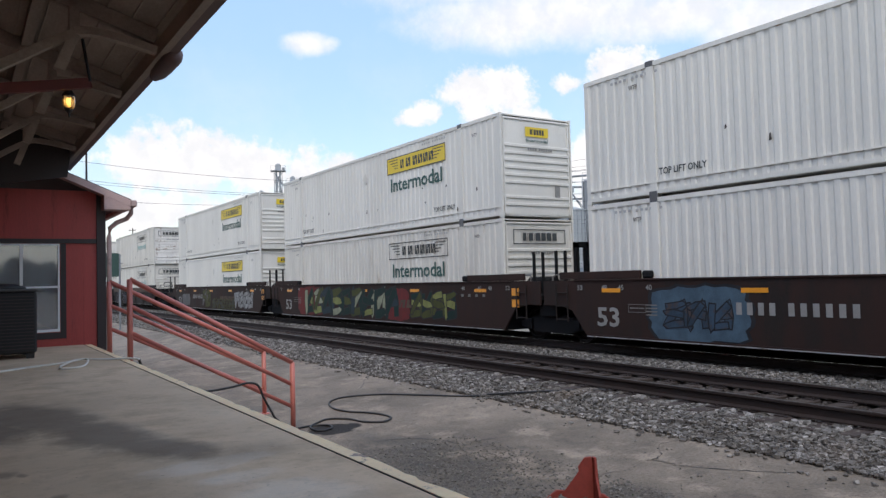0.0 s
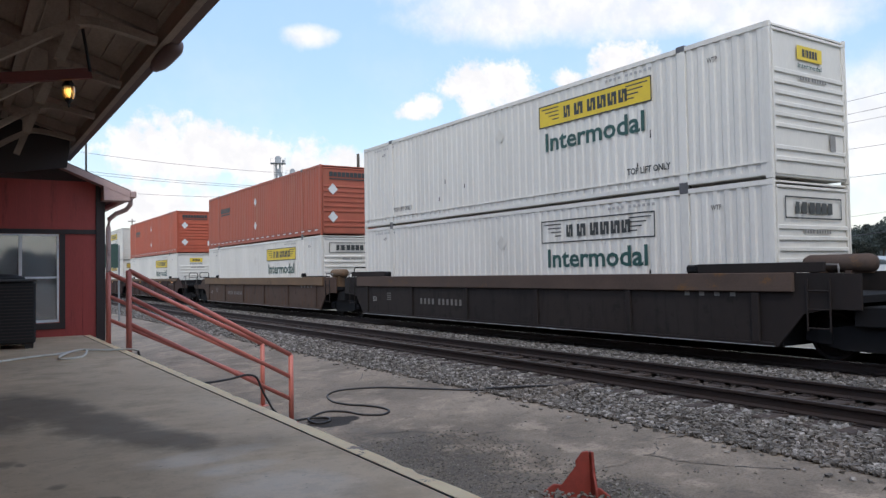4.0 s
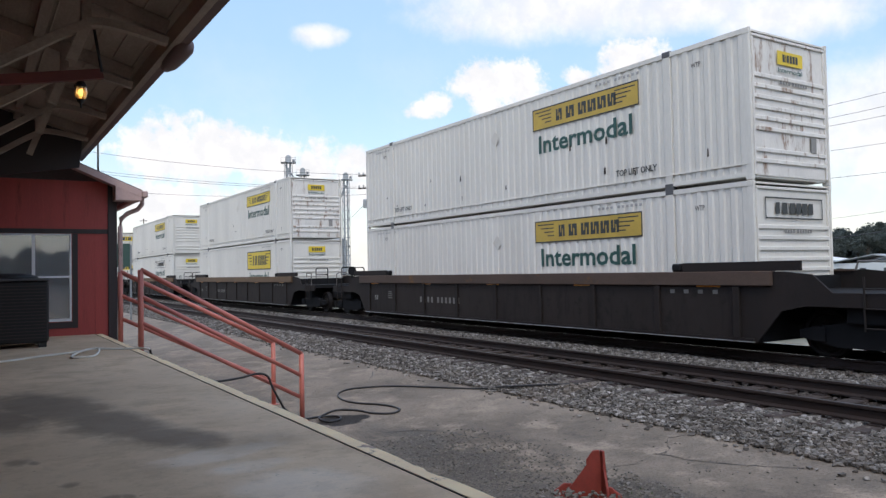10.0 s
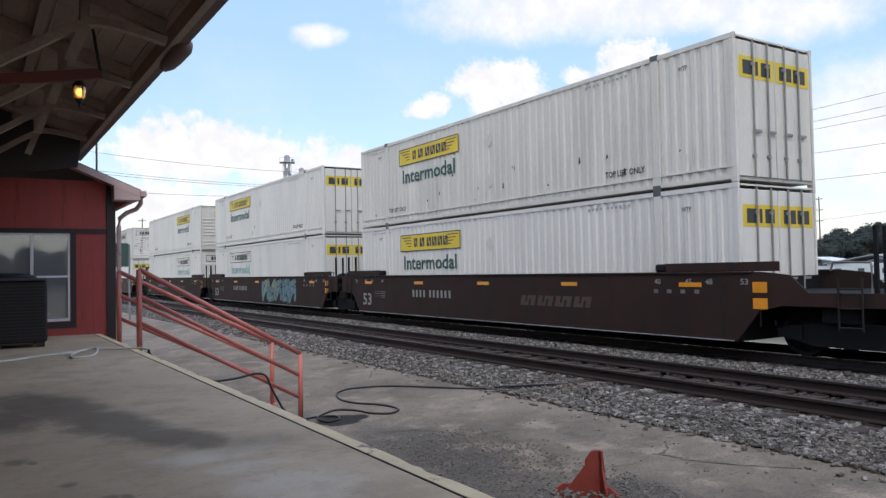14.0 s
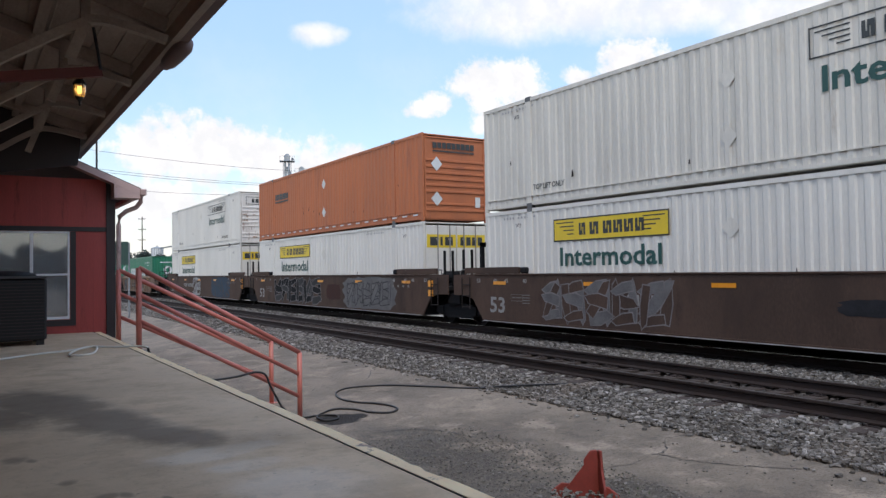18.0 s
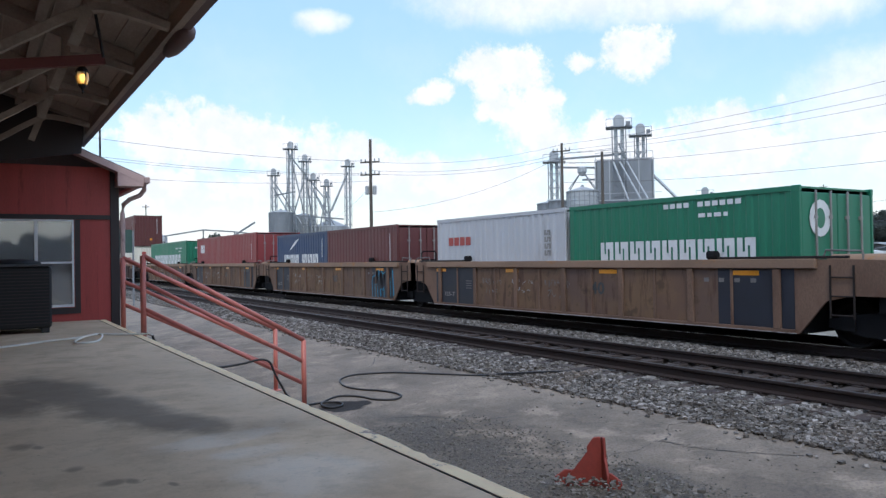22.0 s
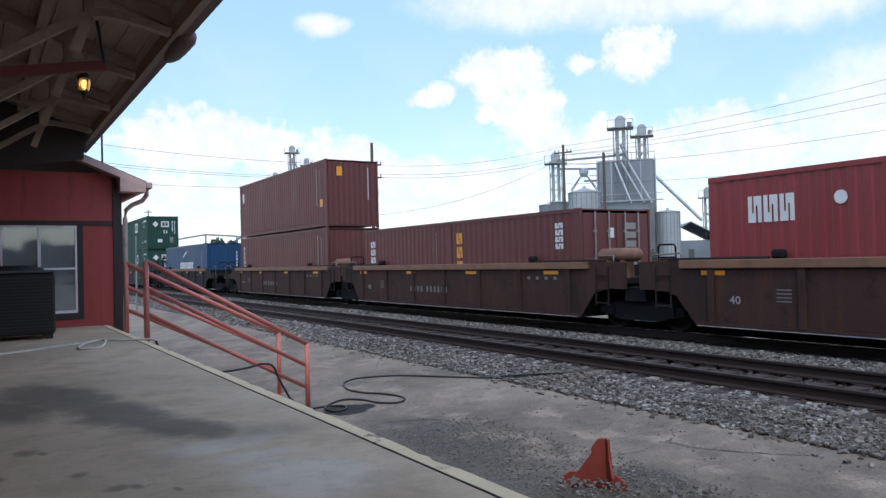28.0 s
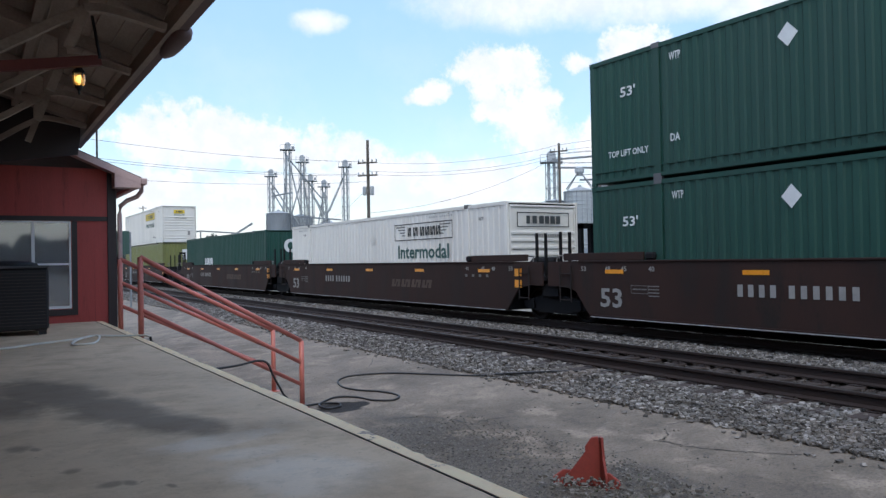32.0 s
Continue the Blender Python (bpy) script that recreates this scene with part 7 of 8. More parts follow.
def build_yard_things():
    # air conditioner on the platform
    ac = thing("air_conditioner", pose(0.44, 12.75, PLAT), "black outdoor air conditioner with a domed fan grille", "air conditioner")
    part("housing", boxes((-0.5, 0.5, -0.45, 0.45, 0.07, 0.97), bevel=0.03), M["black"], ac)
    g = bmesh.new()
    for i in range(17):
        z = 0.14 + i * 0.047
        box(g, -0.46, 0.46, -0.458, -0.448, z, z + 0.012)
        box(g, 0.497, 0.507, -0.42, 0.42, z, z + 0.012)
    part("louvre", g, M["trim"], ac)
    part("lid", boxes((-0.51, 0.51, -0.46, 0.46, 0.972, 1.01), bevel=0.012), M["lid"], ac)
    f = lathe(bmesh.new(), [(0.40, 1.01), (0.38, 1.045), (0.2, 1.085), (0.04, 1.09)], 24)
    part("fan_grille", f, M["black"], ac, smooth=True)
    for x in (-0.42, 0.42):
        for y in (-0.37, 0.37):
            part("foot", boxes((x - 0.05, x + 0.05, y - 0.05, y + 0.05, 0.0, 0.07)), M["hose"], ac)
    # hoses
    z = PLAT + 0.016
    pts = [(-0.9, 10.15, z), (0.2, 10.35, z), (0.75, 10.75, z), (1.1, 10.85, z + 0.01), (1.42, 11.0, z + 0.03), (1.3, 10.35, z), (1.05, 10.25, z), (1.1, 10.6, z + 0.01), (1.35, 11.1, z + 0.02), (1.7, 11.05, z), (1.96, 10.95, z), (2.06, 10.85, z - 0.02)]
    solo("white_hose", pipe(bmesh.new(), smooth_path(pts, 8), 0.014, 8), M["white_hose"], "grimy white hose looped on the platform", "hose", smooth=True)
    q = lambda x, y, d=0.016: (x, y, ground_z(x) + d)
    pts = [(2.06, 10.85, PLAT - 0.004), (2.12, 10.9, 1.18), (2.35, 10.95, 1.03), (2.7, 11.0, 0.80), (2.98, 11.0, 0.75), (3.35, 11.0, 0.77), (3.61, 11.0, 0.81), (3.77, 11.0, 0.76), (3.85, 11.0, 0.58), (3.96, 11.0, 0.37), (4.06, 11.0, 0.21), q(4.3, 11.0, 0.05), q(4.62, 11.1), q(4.86, 10.9), q(4.8, 10.65), q(4.6, 10.66), q(4.58, 10.95, 0.03), q(4.86, 11.25), q(5.08, 11.3), q(5.28, 11.0), q(5.35, 10.62), q(5.56, 10.36), q(5.77, 10.5), q(5.8, 10.82), q(5.7, 11.2), q(5.54, 11.52), q(5.47, 12.0), q(5.62, 12.55), q(5.87, 12.8), q(6.16, 12.8), q(6.66, 12.4), q(7.14, 11.55), q(7.53, 10.83), q(7.75, 10.3, 0.09), q(8.15, 9.3, 0.21), q(8.75, 8.6, 0.24)]
    solo("black_hose", pipe(bmesh.new(), smooth_path(pts, 8), 0.017, 8), M["hose"], "black rubber hose lying in loops on the asphalt", "hose", smooth=True)
    # orange steel bracket by the platform
    sh = thing("steel_bracket", pose(5.12, 5.43, ground_z(5.12), 0, 0, -43), "orange-red bent steel guard bracket on the asphalt", "bracket")

    def plate(name, outline, at, turn, thick=0.026):
        bm = prism(bmesh.new(), outline, "y", -thick / 2, thick / 2)
        bmesh.ops.bevel(bm, geom=list(bm.edges), offset=0.006, segments=1, affect="EDGES")
        part(name, bm, M["chock"], sh).matrix_basis = pose(*at, 0, 0, turn)

    plate("gusset_plate", [(-0.27, -0.02), (-0.275, 0.05), (-0.05, 0.33), (-0.06, 0.385), (0.005, 0.475), (0.07, 0.485), (0.08, 0.40), (0.085, -0.02)], (0, 0, 0), 0)
    plate("flange", [(-0.17, -0.02), (-0.17, 0.12), (-0.08, 0.27), (-0.045, 0.48), (0.03, 0.485), (0.05, 0.30), (0.13, 0.14), (0.14, -0.02)], (0.10, -0.02, 0), -72)
    plate("side_lug", [(0.0, -0.02), (0.0, 0.15), (0.06, 0.15), (0.15, 0.085), (0.20, -0.02)], (0.115, -0.07, 0), -12)
    plate("side_lug", [(-0.16, -0.02), (-0.16, 0.06), (-0.06, 0.13), (0.02, 0.12), (0.04, -0.02)], (-0.22, 0.10, 0), 14)
    # sparse weeds round it
    rng = random.Random(3)
    bm = bmesh.new()
    for _ in range(130):
        r, a = abs(rng.gauss(0, 0.34)) + 0.1, rng.uniform(0, 6.28)
        x, y = 5.0 + r * math.cos(a), 5.0 + r * math.sin(a) * 0.8
        h, t = rng.uniform(0.008, 0.026), rng.uniform(0, 6.28)
        dx, dy = 0.014 * math.cos(t), 0.014 * math.sin(t)
        v = [bm.verts.new((x + k * dx * 0.5 + m * dy, y + k * dy * 0.5 - m * dx, ground_z(x) + hh)) for k, m, hh in ((-1, 0, 0), (1, 0, 0), (0.6, 1.2, h), (-0.4, 1.4, h * 0.8))]
        bm.faces.new(v)
    solo("weeds", bm, M["weed"], "low weeds in the broken asphalt", "weeds", kind="stuff")
    # sign on a post across the yard
    sg = thing("sign_post", pose(6.58, 39.2, 0.2), "white metal post with a dark green sign seen from behind", "sign")
    part("post", rod(bmesh.new(), (0, 0, 0), (0, 0, 3.7), 0.045, 8), M["galv_dark"], sg)
    part("sign_board", boxes((-0.95, -0.05, -0.06, -0.045, 2.6, 3.75)), M["sign"], sg)


build_ground()
build_tracks()
build_ballast()
build_platform()
build_red_building()
build_canopy()
build_yard_things()

# ---- beyond the tracks ----
def lattice_leg(name, az, el, dist, w, label, spouts=(), base_el=None):
    """A bucket elevator: two casings, a ladder frame and a head with a platform."""
    top = polar(az, el, dist)
    h = top.z - 0.1
    g = thing(name, pose(top.x, top.y, 0.1, 0, 0, -az), label, "grain elevator", "grain elevator legs")
    for s in (-1, 1):
        part("casing", boxes((s * w * 0.28 - w * 0.16, s * w * 0.28 + w * 0.16, -w * 0.2, w * 0.2, 0, h - 1.3)), M["galv"], g)
    for a, b in ((-1, -1), (1, -1), (1, 1), (-1, 1)):
        part("tower_post", rod(bmesh.new(), (a * w * 0.6, b * w * 0.6, 0), (a * w * 0.6, b * w * 0.6, h - 1.6), 0.06, 6), M["galv_dark"], g)
    bm = bmesh.new()
    z = 0.0
    while z < h - 3.4:
        for a, b in ((-1, -1), (1, -1)):
            rod(bm, (a * w * 0.6, -w * 0.6, z), (-a * w * 0.6, -w * 0.6, z + 2.0), 0.035, 4)
        for y in (-1, 1):
            rod(bm, (-w * 0.6, y * w * 0.6, z), (w * 0.6, y * w * 0.6, z), 0.04, 4)
        z += 2.0
    tagged(part("bracing", bm, M["galv_dark"], g), kind="stuff")
    part("head", lathe(bmesh.new(), [(w * 0.44, -w * 0.2), (w * 0.48, -w * 0.1), (w * 0.48, w * 0.1), (w * 0.44, w * 0.2)], 14, "y", (0, 0, h - 0.75)), M["galv"], g)
    part("head_box", boxes((-w * 0.46, w * 0.46, -w * 0.22, w * 0.22, h - 1.7, h - 0.75)), M["galv"], g)
    pf = boxes((-w * 1.15, w * 1.15, -w * 0.8, w * 0.8, h - 1.85, h - 1.75))
    for x in (-1.1, -0.4, 0.4, 1.1):
        rod(pf, (x * w, -w * 0.78, h - 1.75), (x * w, -w * 0.78, h - 0.75), 0.03, 4)
    rod(pf, (-w * 1.1, -w * 0.78, h - 0.75), (w * 1.1, -w * 0.78, h - 0.75), 0.03, 4)
    part("service_deck", pf, M["galv_dark"], g)
    part("motor", boxes((w * 0.6, w * 1.0, -w * 0.2, w * 0.2, h - 1.5, h - 1.0)), M["galv_dark"], g)
    for dx, dz, dh in spouts:
        part("spout", rod(bmesh.new(), (0, -w * 0.3, h - dh), (dx, -w * 0.3, dz), 0.16, 8), M["galv"], g)
    return g


def grain_bin(az, width, el, dist, label, roof=0.35, bands=0.85, mat="galv", legs=False):
    """A round corrugated bin with ring joints and a cone roof; el: height angle of its eave."""
    top = polar(az, el, dist)
    h, r = top.z - 0.1, width / 2
    b = thing("grain_bin", pose(top.x, top.y, 0.1), label, "grain bin", "grain bins")
    prof, z = [(r, 0.0)], 0.0
    while z < h - bands:
        prof += [(r, z + bands - 0.06), (r + 0.07, z + bands - 0.05), (r + 0.07, z + bands), (r, z + bands + 0.01)]
        z += bands
    prof.append((r, h))
    part("shell", lathe(bmesh.new(), prof, 28), M[mat], b)
    part("roof", lathe(bmesh.new(), [(r + 0.12, h), (r + 0.1, h + 0.06), (r * 0.12, h + r * roof), (r * 0.1, h + r * roof + 0.25), (0.05, h + r * roof + 0.3)], 28), M["galv"], b)
    rb = bmesh.new()
    for i in range(20):
        a = i * 2 * math.pi / 20
        rod(rb, (r * math.cos(a) * 1.01, r * math.sin(a) * 1.01, 0), (r * math.cos(a) * 1.01, r * math.sin(a) * 1.01, h), 0.05, 4)
    tagged(part("stiffener", rb, M["galv_dark"], b), kind="stuff")
    return b


def utility_pole(az, el, dist, arms=(0.6, 2.0), tank=False, label="weathered timber utility pole with crossarms"):
    top = polar(az, el, dist)
    p = thing("utility_pole", pose(top.x, top.y, 0.1, 0, 0, -az - 20), label, "utility pole", "utility poles")
    h = top.z - 0.1
    part("pole", rod(bmesh.new(), (0, 0, -0.1), (0, 0, h), 0.17, 10, 0.12), M["pole"], p)
    for d in arms:
        arm = part("crossarm", boxes((-0.85, 0.85, -0.16, -0.06, h - d - 0.12, h - d)), M["pole"], p)
        ins = bmesh.new()
        for x in (-0.78, -0.4, 0.4, 0.78):
            rod(ins, (x, -0.11, h - d), (x, -0.11, h - d + 0.22), 0.06, 6)
        tagged(part("insulator", ins, M["ceramic"], arm), kind="stuff")
    if tank:
        for s in (-1, 1):
            part("transformer", lathe(bmesh.new(), [(0.12, 0), (0.17, 0.04), (0.17, 0.66), (0.12, 0.74)], 12, "z", (s * 0.33, 0, h - 4.6)), M["ceramic"], p)
    return p


def cable(a, b, sag, r=0.012):
    a, b = Vector(a), Vector(b)
    pts = [a.lerp(b, i / 16) - Vector((0, 0, sag * 4 * (i / 16) * (1 - i / 16))) for i in range(17)]
    return solo("overhead_wire", pipe(bmesh.new(), pts, r, 4), M["wire"], "thin dark overhead wire between poles", "wire", "overhead wires")


def tree_meshes(seed, leaf):
    """Trunk with limbs, and a crown of many small leaf clumps with gaps."""
    rng = random.Random(seed)
    wood, crown = bmesh.new(), bmesh.new()
    h = 8.0
    rod(wood, (0, 0, 0), (0.15, 0, h * 0.45), 0.26, 8, 0.17)
    tips = []
    for i in range(16):
        a, z0 = rng.uniform(0, 6.28), h * rng.uniform(0.12, 0.5)
        l = rng.uniform(1.6, 3.1)
        p = Vector((0.1, 0, z0))
        q = p + Vector((l * math.cos(a), l * math.sin(a), rng.uniform(0.2, 3.3)))
        rod(wood, p, q, 0.1, 5, 0.03)
        tips.append((q, rng.uniform(1.2, 1.9)))
    tips += [(Vector((rng.uniform(-0.8, 0.8), rng.uniform(-0.8, 0.8), h * rng.uniform(0.75, 0.98))), rng.uniform(0.9, 1.4)) for _ in range(5)]
    for c, r in tips:
        for _ in range(240):
            d = Vector((rng.gauss(0, 1), rng.gauss(0, 1), rng.gauss(0, 0.8)))
            p = c + d.normalized() * r * rng.uniform(0.35, 1.1)
            s = rng.uniform(0.14, 0.30)
            u = Vector((rng.gauss(0, 1), rng.gauss(0, 1), rng.gauss(0, 1))).normalized()
            w = u.cross(Vector((rng.gauss(0, 1), rng.gauss(0, 1), rng.gauss(0, 1)))).normalized()
            v = [crown.verts.new(p + u * s * i + w * s * j) for i, j in ((-1, -0.4), (0.1, -0.9), (1, 0.3), (-0.1, 0.9))]
            crown.faces.new(v)
    out = []
    for nm, bm, mt in (("trunk", wood, M["bark"]), ("crown", crown, M[leaf])):
        me = bpy.data.meshes.new(nm)
        bm.to_mesh(me)
        bm.free()
        me.materials.append(mt)
        out.append(me)
    return out


def build_trees():
    kinds = []
    for i, leaf in enumerate(("leaf", "leaf2", "leaf", "leaf2")):
        t = thing("tree", pose(60, 200 + 12 * i, 0.1), "full green broadleaf tree beyond the tracks", "tree", "trees beyond the tracks")
        tr, cr = tree_meshes(20 + i, leaf)
        part("trunk", tr, None, t)
        part("crown", cr, None, t)
        kinds.append(t)
    rng = random.Random(12)
    spots = []
    for k in range(66):        # rising line of trees on the open side
        az = 53.3 + (k % 33) * 0.5 + rng.uniform(-0.25, 0.25)
        dist = rng.uniform(150, 185) if k < 33 else rng.uniform(190, 240)
        spots.append((az, dist, rng.uniform(0.52, 0.82), max(0.0, (az - 55) * (0.42 if k < 33 else 0.75))))
    for k in range(9):
        spots.append((27.5 + k * 0.75 + rng.uniform(-0.3, 0.3), rng.uniform(170, 230), rng.uniform(0.55, 0.95), 0.0))
    for k in range(10):
        spots.append((8.6 + k * 0.95 + rng.uniform(-0.3, 0.3), rng.uniform(150, 190), rng.uniform(0.6, 0.95), 0.0))
    for k in range(9):         # behind the platform's near end
        p_az = 173.5 + k * 1.1
        spots.append((p_az, rng.uniform(85, 110), 0.42 + 0.1 * (8 - k) / 2, 0.0))
    spots.append((52.9, 120, 0.75, 0))
    spots.append((46.9, 88, 0.42, 0))
    for k, (az, dist, s, lift) in enumerate(spots):
        p = polar(az, 0, dist)
        m = pose(p.x, p.y, 0.1 + lift, 0, 0, rng.uniform(0, 360))
        t = copy_thing(kinds[k % 4], m)
        t.scale = (s, s, s * rng.uniform(0.85, 1.1))
    # a low wooded rise behind
    bm = bmesh.new()
    ring = []
    for i in range(40):
        az = 50 + i * 0.8
        hgt = 0.1 + max(0, (az - 53) * 0.62) * (1 + 0.15 * math.sin(i * 1.7))
        row = [bm.verts.new((polar(az, 0, d).x, polar(az, 0, d).y, z)) for d, z in ((160, 0.05), (200, hgt * 0.75), (250, hgt * 1.5), (420, hgt * 1.8), (430, 0.0))]
        ring.append(row)
    for a, b in zip(ring, ring[1:]):
        for i in range(4):
            bm.faces.new((a[i], b[i], b[i + 1], a[i + 1]))
    solo("hill", bm, M["leaf2"], "low wooded rise in the distance", "hill", kind="structure", smooth=True)


def shed(az, width, depth, wall_h, roof_h, dist, mat, roof, label, turn=0.0):
    p = polar(az, 0, dist)
    s = thing("shed", pose(p.x, p.y, 0.1, 0, 0, -az + turn), label, "shed", "sheds beyond the tracks")
    w = width / 2
    part("wall", boxes((-w, w, 0, depth, 0, wall_h)), M[mat], s)
    part("roof", prism(bmesh.new(), [(-w - 0.3, wall_h - 0.05), (0, wall_h + roof_h), (w + 0.3, wall_h - 0.05), (w + 0.3, wall_h + 0.08), (0, wall_h + roof_h + 0.15), (-w - 0.3, wall_h + 0.08)], "y", -0.3, depth + 0.3), M[roof], s)
    for i in range(int(width // 3)):
        x = -w + 1.5 + i * 3
        part("window", boxes((x - 0.4, x + 0.4, -0.03, 0.0, wall_h * 0.4, wall_h * 0.7)), M["lid"], s)
    return s


def build_elevators():
    D = 104.0
    # the tall house of the nearer plant
    c = polar(46.0, 7.0, D)
    h = c.z - 0.1
    e = thing("elevator_house", pose(c.x, c.y, 0.1, 0, 0, -46), "tall grey steel elevator house with pipes", "grain elevator")
    part("tower_body", boxes((-3.75, 3.75, -2.6, 2.6, 0, h), bevel=0.25), M["galv_dark"], e)
    for x in (-3.76, -1.9, 0, 1.9, 3.76):
        part("panel_rib", boxes((x - 0.07, x + 0.07, -2.72, -2.6, 0, h)), M["galv"], e)
    part("annex", boxes((-4.3, 2.9, -5.2, -2.75, 0, h * 0.62), bevel=0.15), M["galv_dark"], e)
    # raised dark panels paint the shade inside open bays
    for i, x in enumerate((-2.6, -0.4, 1.8)):
        part("bay_door", boxes((x - 0.75, x + 0.75, -5.26, -5.2, 4.2, 7.8)), M["lid"], e, "dark open bay")
    part("parapet_rail", boxes((-3.75, 3.75, -2.65, -2.58, h, h + 0.08), (-3.75, 3.75, -2.65, -2.58, h + 0.9, h + 0.97), *[(x - 0.03, x + 0.03, -2.65, -2.58, h, h + 0.97) for x in (-3.7, -2.2, -0.7, 0.8, 2.3, 3.7)]), M["galv"], e)
    part("catwalk", boxes((-4.2, 4.6, -5.6, -5.22, h * 0.62, h * 0.62 + 0.12), (-4.2, 4.6, -5.6, -5.56, h * 0.62 + 0.9, h * 0.62 + 0.96)), M["galv"], e)
    for x0, x1 in ((-0.6, 2.2), (0.3, 3.1), (-1.4, 0.6)):
        part("spout", rod(bmesh.new(), (x0, -2.9, h - 0.3), (x1, -5.5, h * 0.6), 0.13, 8), M["galv"], e)
    part("spout", rod(bmesh.new(), (3.7, -2.0, h - 2.2), (9.4, -2.5, h - 8.4), 0.2, 8), M["galv"], e)
    part("ladder", boxes((-3.2, -3.14, -5.36, -5.3, 0, h * 0.62), (-2.8, -2.74, -5.36, -5.3, 0, h * 0.62), *[(-3.2, -2.74, -5.36, -5.32, 0.4 + 0.4 * k, 0.44 + 0.4 * k) for k in range(20)]), M["galv"], e)
    lattice_leg("bucket_elevator", 45.67, 10.47, D - 2, 1.5, "tall galvanised bucket elevator with a domed head", ((2.6, 11.0, 4.0),))
    lattice_leg("bucket_elevator", 47.22, 9.79, D - 1, 1.3, "galvanised bucket elevator with a service deck", ((-3.0, 11.5, 4.0), (1.4, 9.0, 5.0)))
    lattice_leg("bucket_elevator", 40.8, 8.07, D + 4, 1.4, "slim bucket elevator beside the bins")
    grain_bin(42.9, 4.1, 4.85, D - 6, "galvanised grain bin with ring joints", 0.3, 0.55)
    grain_bin(40.35, 3.2, 4.0, D + 2, "grey grain bin beside an elevator leg", 0.25, 0.8, "galv_dark")
    grain_bin(41.0, 2.4, 4.2, D, "narrow grey hopper bin", 0.25, 0.8, "galv_dark")
    grain_bin(48.9, 3.1, 3.15, D - 2, "short galvanised grain bin", 0.2, 0.6)
    # pyramid frame over the bin
    p = polar(42.9, 4.95, D - 6)
    f = thing("distributor_frame", pose(p.x, p.y, p.z + 0.3, 0, 0, -43), "small steel frame with spouts above a bin", "steel frame")
    bm = bmesh.new()
    for a, b in ((-1, -1), (1, -1), (1, 1), (-1, 1)):
        rod(bm, (a * 1.7, b * 1.7, -0.2), (0, 0, 2.3), 0.07, 5)
    part("leg", bm, M["galv_dark"], f)
    part("hopper", lathe(bmesh.new(), [(0.3, 1.6), (0.6, 2.1), (0.6, 2.6), (0.2, 2.8)], 10), M["galv"], f)
    # conveyors between the legs and the house
    for e0, e1, a0, a1 in ((7.35, 7.55, 40.9, 46.0), (6.75, 6.6, 40.9, 44.4), (5.75, 5.7, 42.9, 46.5)):
        a, b = polar(a0, e0, D - 1), polar(a1, e1, D - 1)
        g = solo("conveyor", beam(beam(bmesh.new(), a, b, 0.5, 0.22), a + Vector((0, 0, 0.7)), b + Vector((0, 0, 0.7)), 0.06, 0.06), M["galv_dark"], "enclosed conveyor bridge between elevator towers", "conveyor", "conveyor bridges")
    shed(50.5, 9.0, 14, 4.2, 2.6, 112, "shed_grey", "shed_grey", "grey-blue storage shed with a pitched roof", 8)
    lattice_leg("bucket_elevator", 51.7, 4.97, 115, 1.1, "small bucket elevator with a ladder cage", ((3.2, 3.0, 4.0),))
    lattice_leg("bucket_elevator", 52.35, 2.9, 112, 0.9, "short galvanised bucket elevator tower")
    grain_bin(53.3, 2.8, 1.7, 112, "small round steel tank", 0.25, 0.9, "galv_dark")
    shed(46.4, 3.0, 3, 2.4, 0.6, 84, "white_sheet", "white_sheet", "small white shed at the foot of the elevator", 5)
    shed(43.4, 5.0, 4, 3.0, 0.5, 86, "shed_grey", "galv", "low grey shed below the bins", 0)
    # the farther plant
    F = 165.0
    for az, el, w, sp in ((19.4, 7.0, 1.2, ((6.5, 9.0, 3.0), (5.0, 9.0, 4.5))), (20.66, 8.98, 1.4, ((-1.6, 9.0, 3.0), (3.4, 9.5, 3.0), (7.0, 16.0, 3.5))), (21.73, 8.06, 1.25, ((-3.5, 9.0, 5.0), (1.6, 10.0, 4.0))),
                          (22.33, 6.66, 1.25, ((4.2, 8.0, 3.5), (6.2, 7.0, 4.0))), (23.34, 6.23, 1.2, ((1.2, 7.0, 3.5), (-2.0, 7.0, 3.0))), (24.96, 7.71, 1.3, ((-5.6, 9.0, 3.0), (-3.6, 13.0, 3.2)))):
        lattice_leg("bucket_elevator", az, el, F, w, "tall galvanised bucket elevator in a cluster", sp)
    grain_bin(19.9, 5.0, 3.6, F - 4, "weathered grey grain bin", 0.25, 1.1, "galv_dark")
    grain_bin(21.6, 5.4, 3.3, F + 6, "galvanised grain bin in a cluster", 0.3, 1.1)
    grain_bin(23.6, 8.0, 2.5, F + 3, "wide galvanised grain bin", 0.4, 1.1)
    a, b = polar(19.4, 4.9, F - 3), polar(25.0, 4.0, F - 3)
    solo("conveyor", beam(bmesh.new(), a, polar(21.0, 5.2, F - 3), 0.5, 0.3), M["galv_dark"], "enclosed conveyor bridge between elevator towers", "conveyor", "conveyor bridges")
    solo("conveyor", beam(bmesh.new(), polar(21.0, 3.4, F - 5), polar(24.6, 3.1, F - 5), 0.5, 0.3), M["galv_dark"], "enclosed conveyor bridge between elevator towers", "conveyor", "conveyor bridges")
    # white storage roofs and a gantry far along the line
    for az, w, r in ((12.6, 16, 3.0), (15.0, 15, 3.4), (17.4, 13, 3.2)):
        shed(az, w, 20, 3.4, r, 215, "white_sheet", "white_sheet", "wide white storage shed far along the line", 14)
    gt = thing("gantry", pose(0, 0, 0), "grey steel conveyor gantry over white sheds", "conveyor")
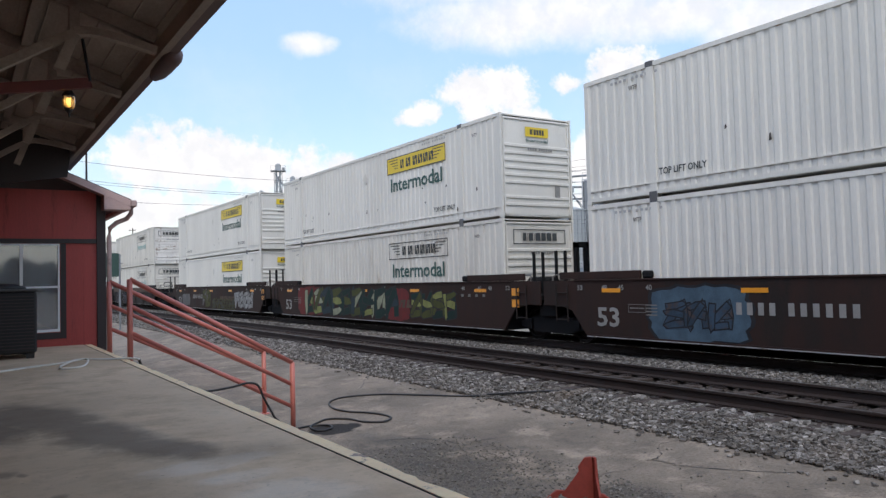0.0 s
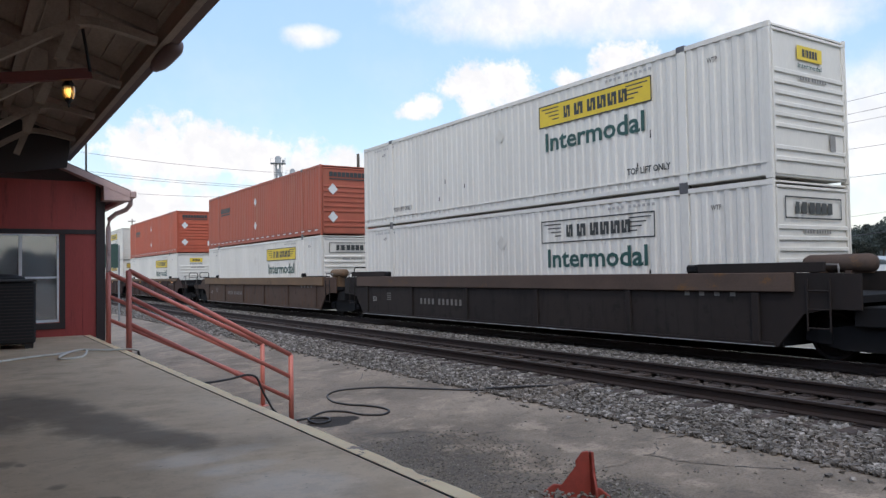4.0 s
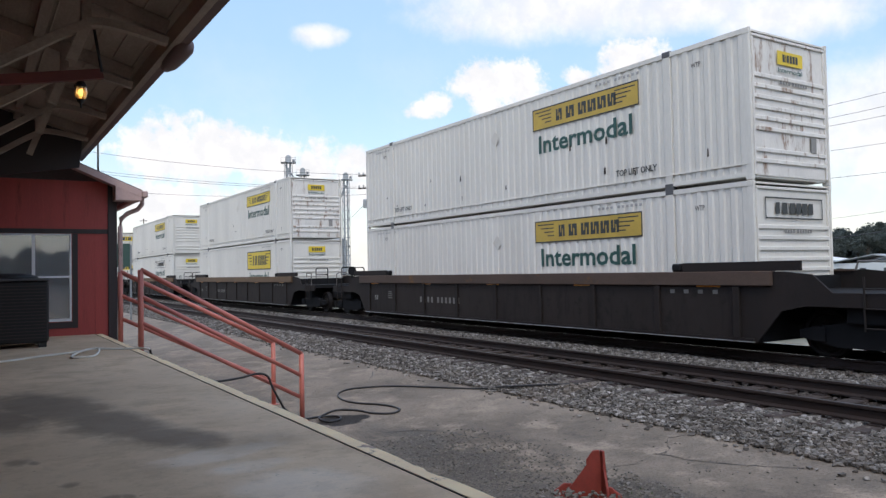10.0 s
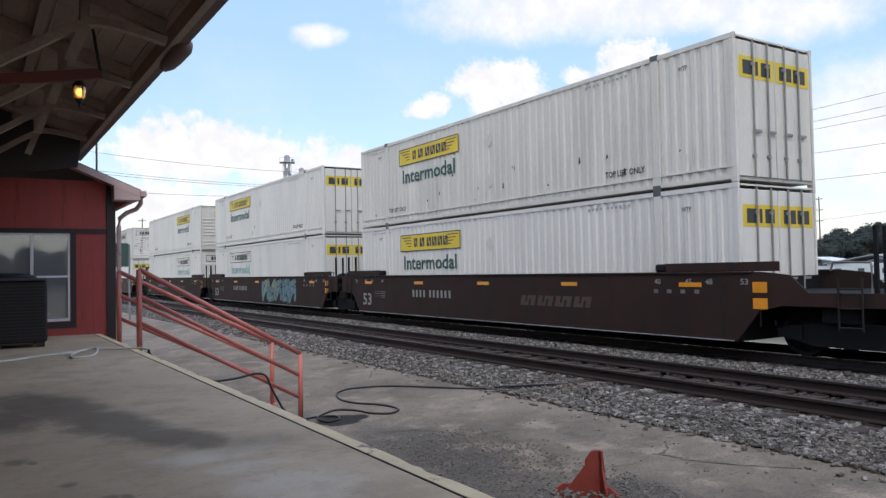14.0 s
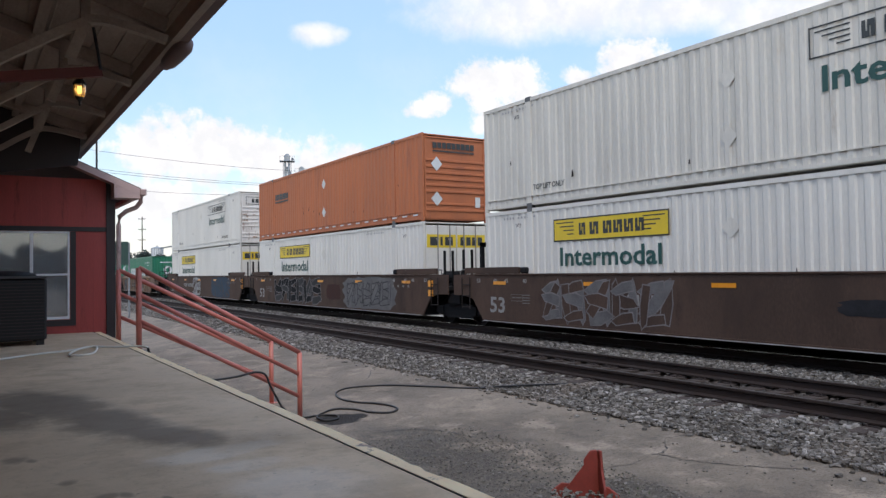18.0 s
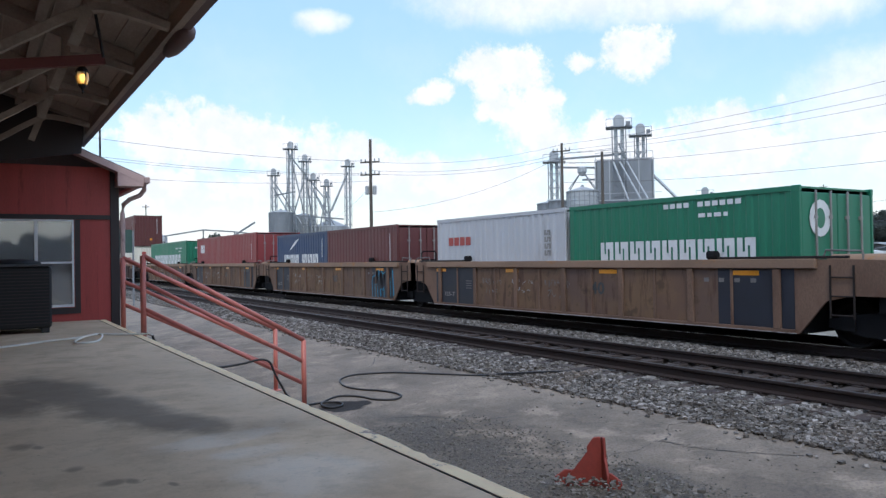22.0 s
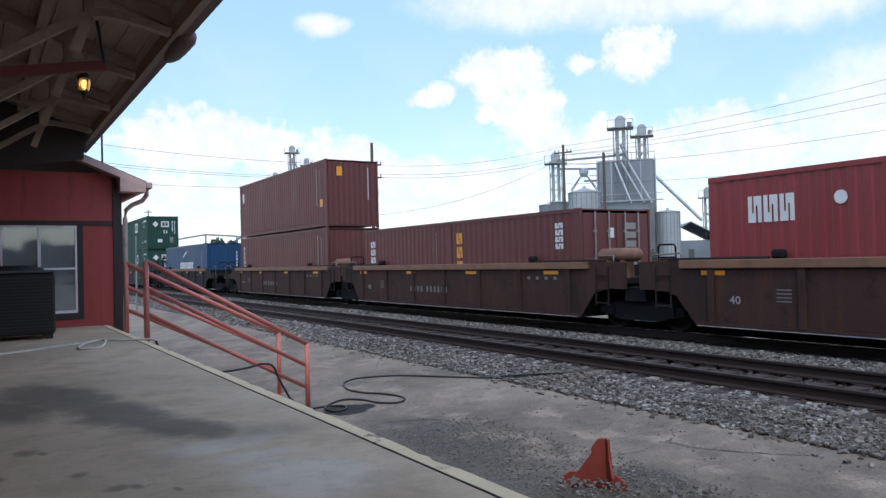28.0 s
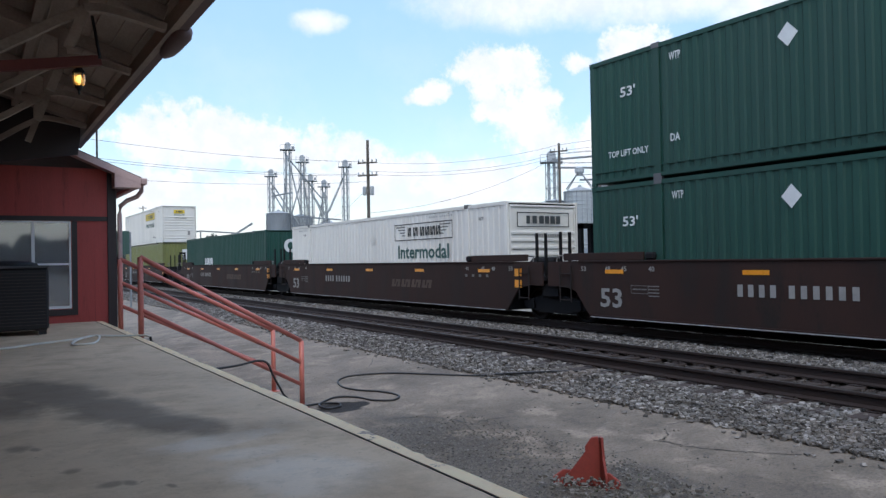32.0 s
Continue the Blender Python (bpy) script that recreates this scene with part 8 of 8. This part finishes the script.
    pts = [polar(11.6, 1.9, 205), polar(14.3, 2.35, 205), polar(16.5, 2.2, 205), polar(18.9, 1.9, 205)]
    for i, (a, b) in enumerate(zip(pts, pts[1:])):
        part("bridge", beam(bmesh.new(), a, b, 0.6, 0.35), M["galv_dark"], gt)
        part("support", beam(bmesh.new(), (b.x, b.y, 0.1), b, 0.3, 0.3, (0, 1, 0)), M["galv_dark"], gt)
    part("crane_boom", beam(bmesh.new(), polar(16.3, 1.8, 203), polar(18.0, 2.9, 203), 0.5, 0.5), M["galv_dark"], gt)
    grain_bin(11.4, 3.0, 1.9, 208, "pale round tank far along the line", 0.3, 1.2, "white_sheet")
    # sheds on the open side
    shed(58.6, 15, 9, 1.9, 1.2, 118, "white_sheet", "white_sheet", "low white shed with a pale roof", -20)
    shed(62.5, 12, 8, 2.2, 1.0, 112, "white_sheet", "galv", "low white shed with a grey roof", -24)
    shed(30.5, 7, 6, 2.4, 1.0, 150, "white_sheet", "shed_grey", "small pale house beyond the tracks", 10)
    shed(37.6, 7, 5, 3.2, 1.0, 96, "white_sheet", "galv", "small white shed beside the elevator", 8)


def build_wires():
    utility_pole(26.7, 9.14, 62, (1.85, 2.9), True, "tall timber pole with crossarms and small transformers")
    utility_pole(41.4, 8.55, 70, (0.7,), False)
    utility_pole(44.4, 7.8, 66, (), False, "bare dark timber pole")
    m = polar(7.45, 11.5, 46)
    mast = thing("mast", pose(m.x, m.y, 0.1), "thin dark steel mast behind the red building", "mast")
    part("pole", rod(bmesh.new(), (0, 0, -0.1), (0, 0, m.z), 0.07, 8, 0.05), M["black"], mast)
    utility_pole(78.0, 13.0, 52, (0.7,), False)
    for az, el in ((10.4, 4.16), (59.4, 4.62)):
        utility_pole(az, el, 190, (0.5, 3.0, 5.5), False, "far timber pole with three crossarms")
    utility_pole(53.0, 2.9, 100, (0.4,), False)
    utility_pole(72.0, 5.2, 70, (0.6,), False)
    t = lambda az, el, d: polar(az, el, d)
    for de, r in ((8.45, 0.011), (7.8, 0.011), (7.55, 0.011)):
        cable(t(41.4, de, 70), t(26.7, de - 1.0, 62), 0.7, r)
    for e0, e1 in ((8.45, 13.2), (8.0, 12.1), (7.8, 11.3), (7.0, 9.0), (5.6, 6.9)):
        cable(t(41.4, e0, 70), t(78.0, e1, 52), 0.8)
    for e0, e1 in ((7.5, 9.2), (6.55, 7.9), (6.45, 7.7), (6.0, 6.4)):
        cable(t(26.7, e0, 62), t(3.0, e1, 58), 0.5)
    cable(t(26.7, 5.6, 62), t(22.0, 3.2, 120), 1.5)
    cable(t(26.6, 3.6, 62), t(41.4, 7.6, 70), 1.0)
    cable(t(53.0, 1.2, 100), t(72.0, 3.4, 70), 0.5, 0.04)
    cable(t(53.0, 2.6, 100), t(72.0, 4.6, 70), 0.5)


build_trees()
build_elevators()
build_wires()


# ---- what moves ----
def motions():
    steps = [0.0, 0.1] + [0.5 * i for i in range(1, 64)] + [31.9, 32.0]
    for ob, u, z in MOVING:
        walk(ob, [(t, pose(TRACK_X, u - SPEED * t, z)) for t in steps[::4] + [32.0]])
    turn = math.degrees(SPEED / 0.42)
    for ws, place in SPINNING:
        walk(ws, [(i / 30, pose(*place, turn * i / 30 % 360, 0, 0)) for i in range(961)])


motions()
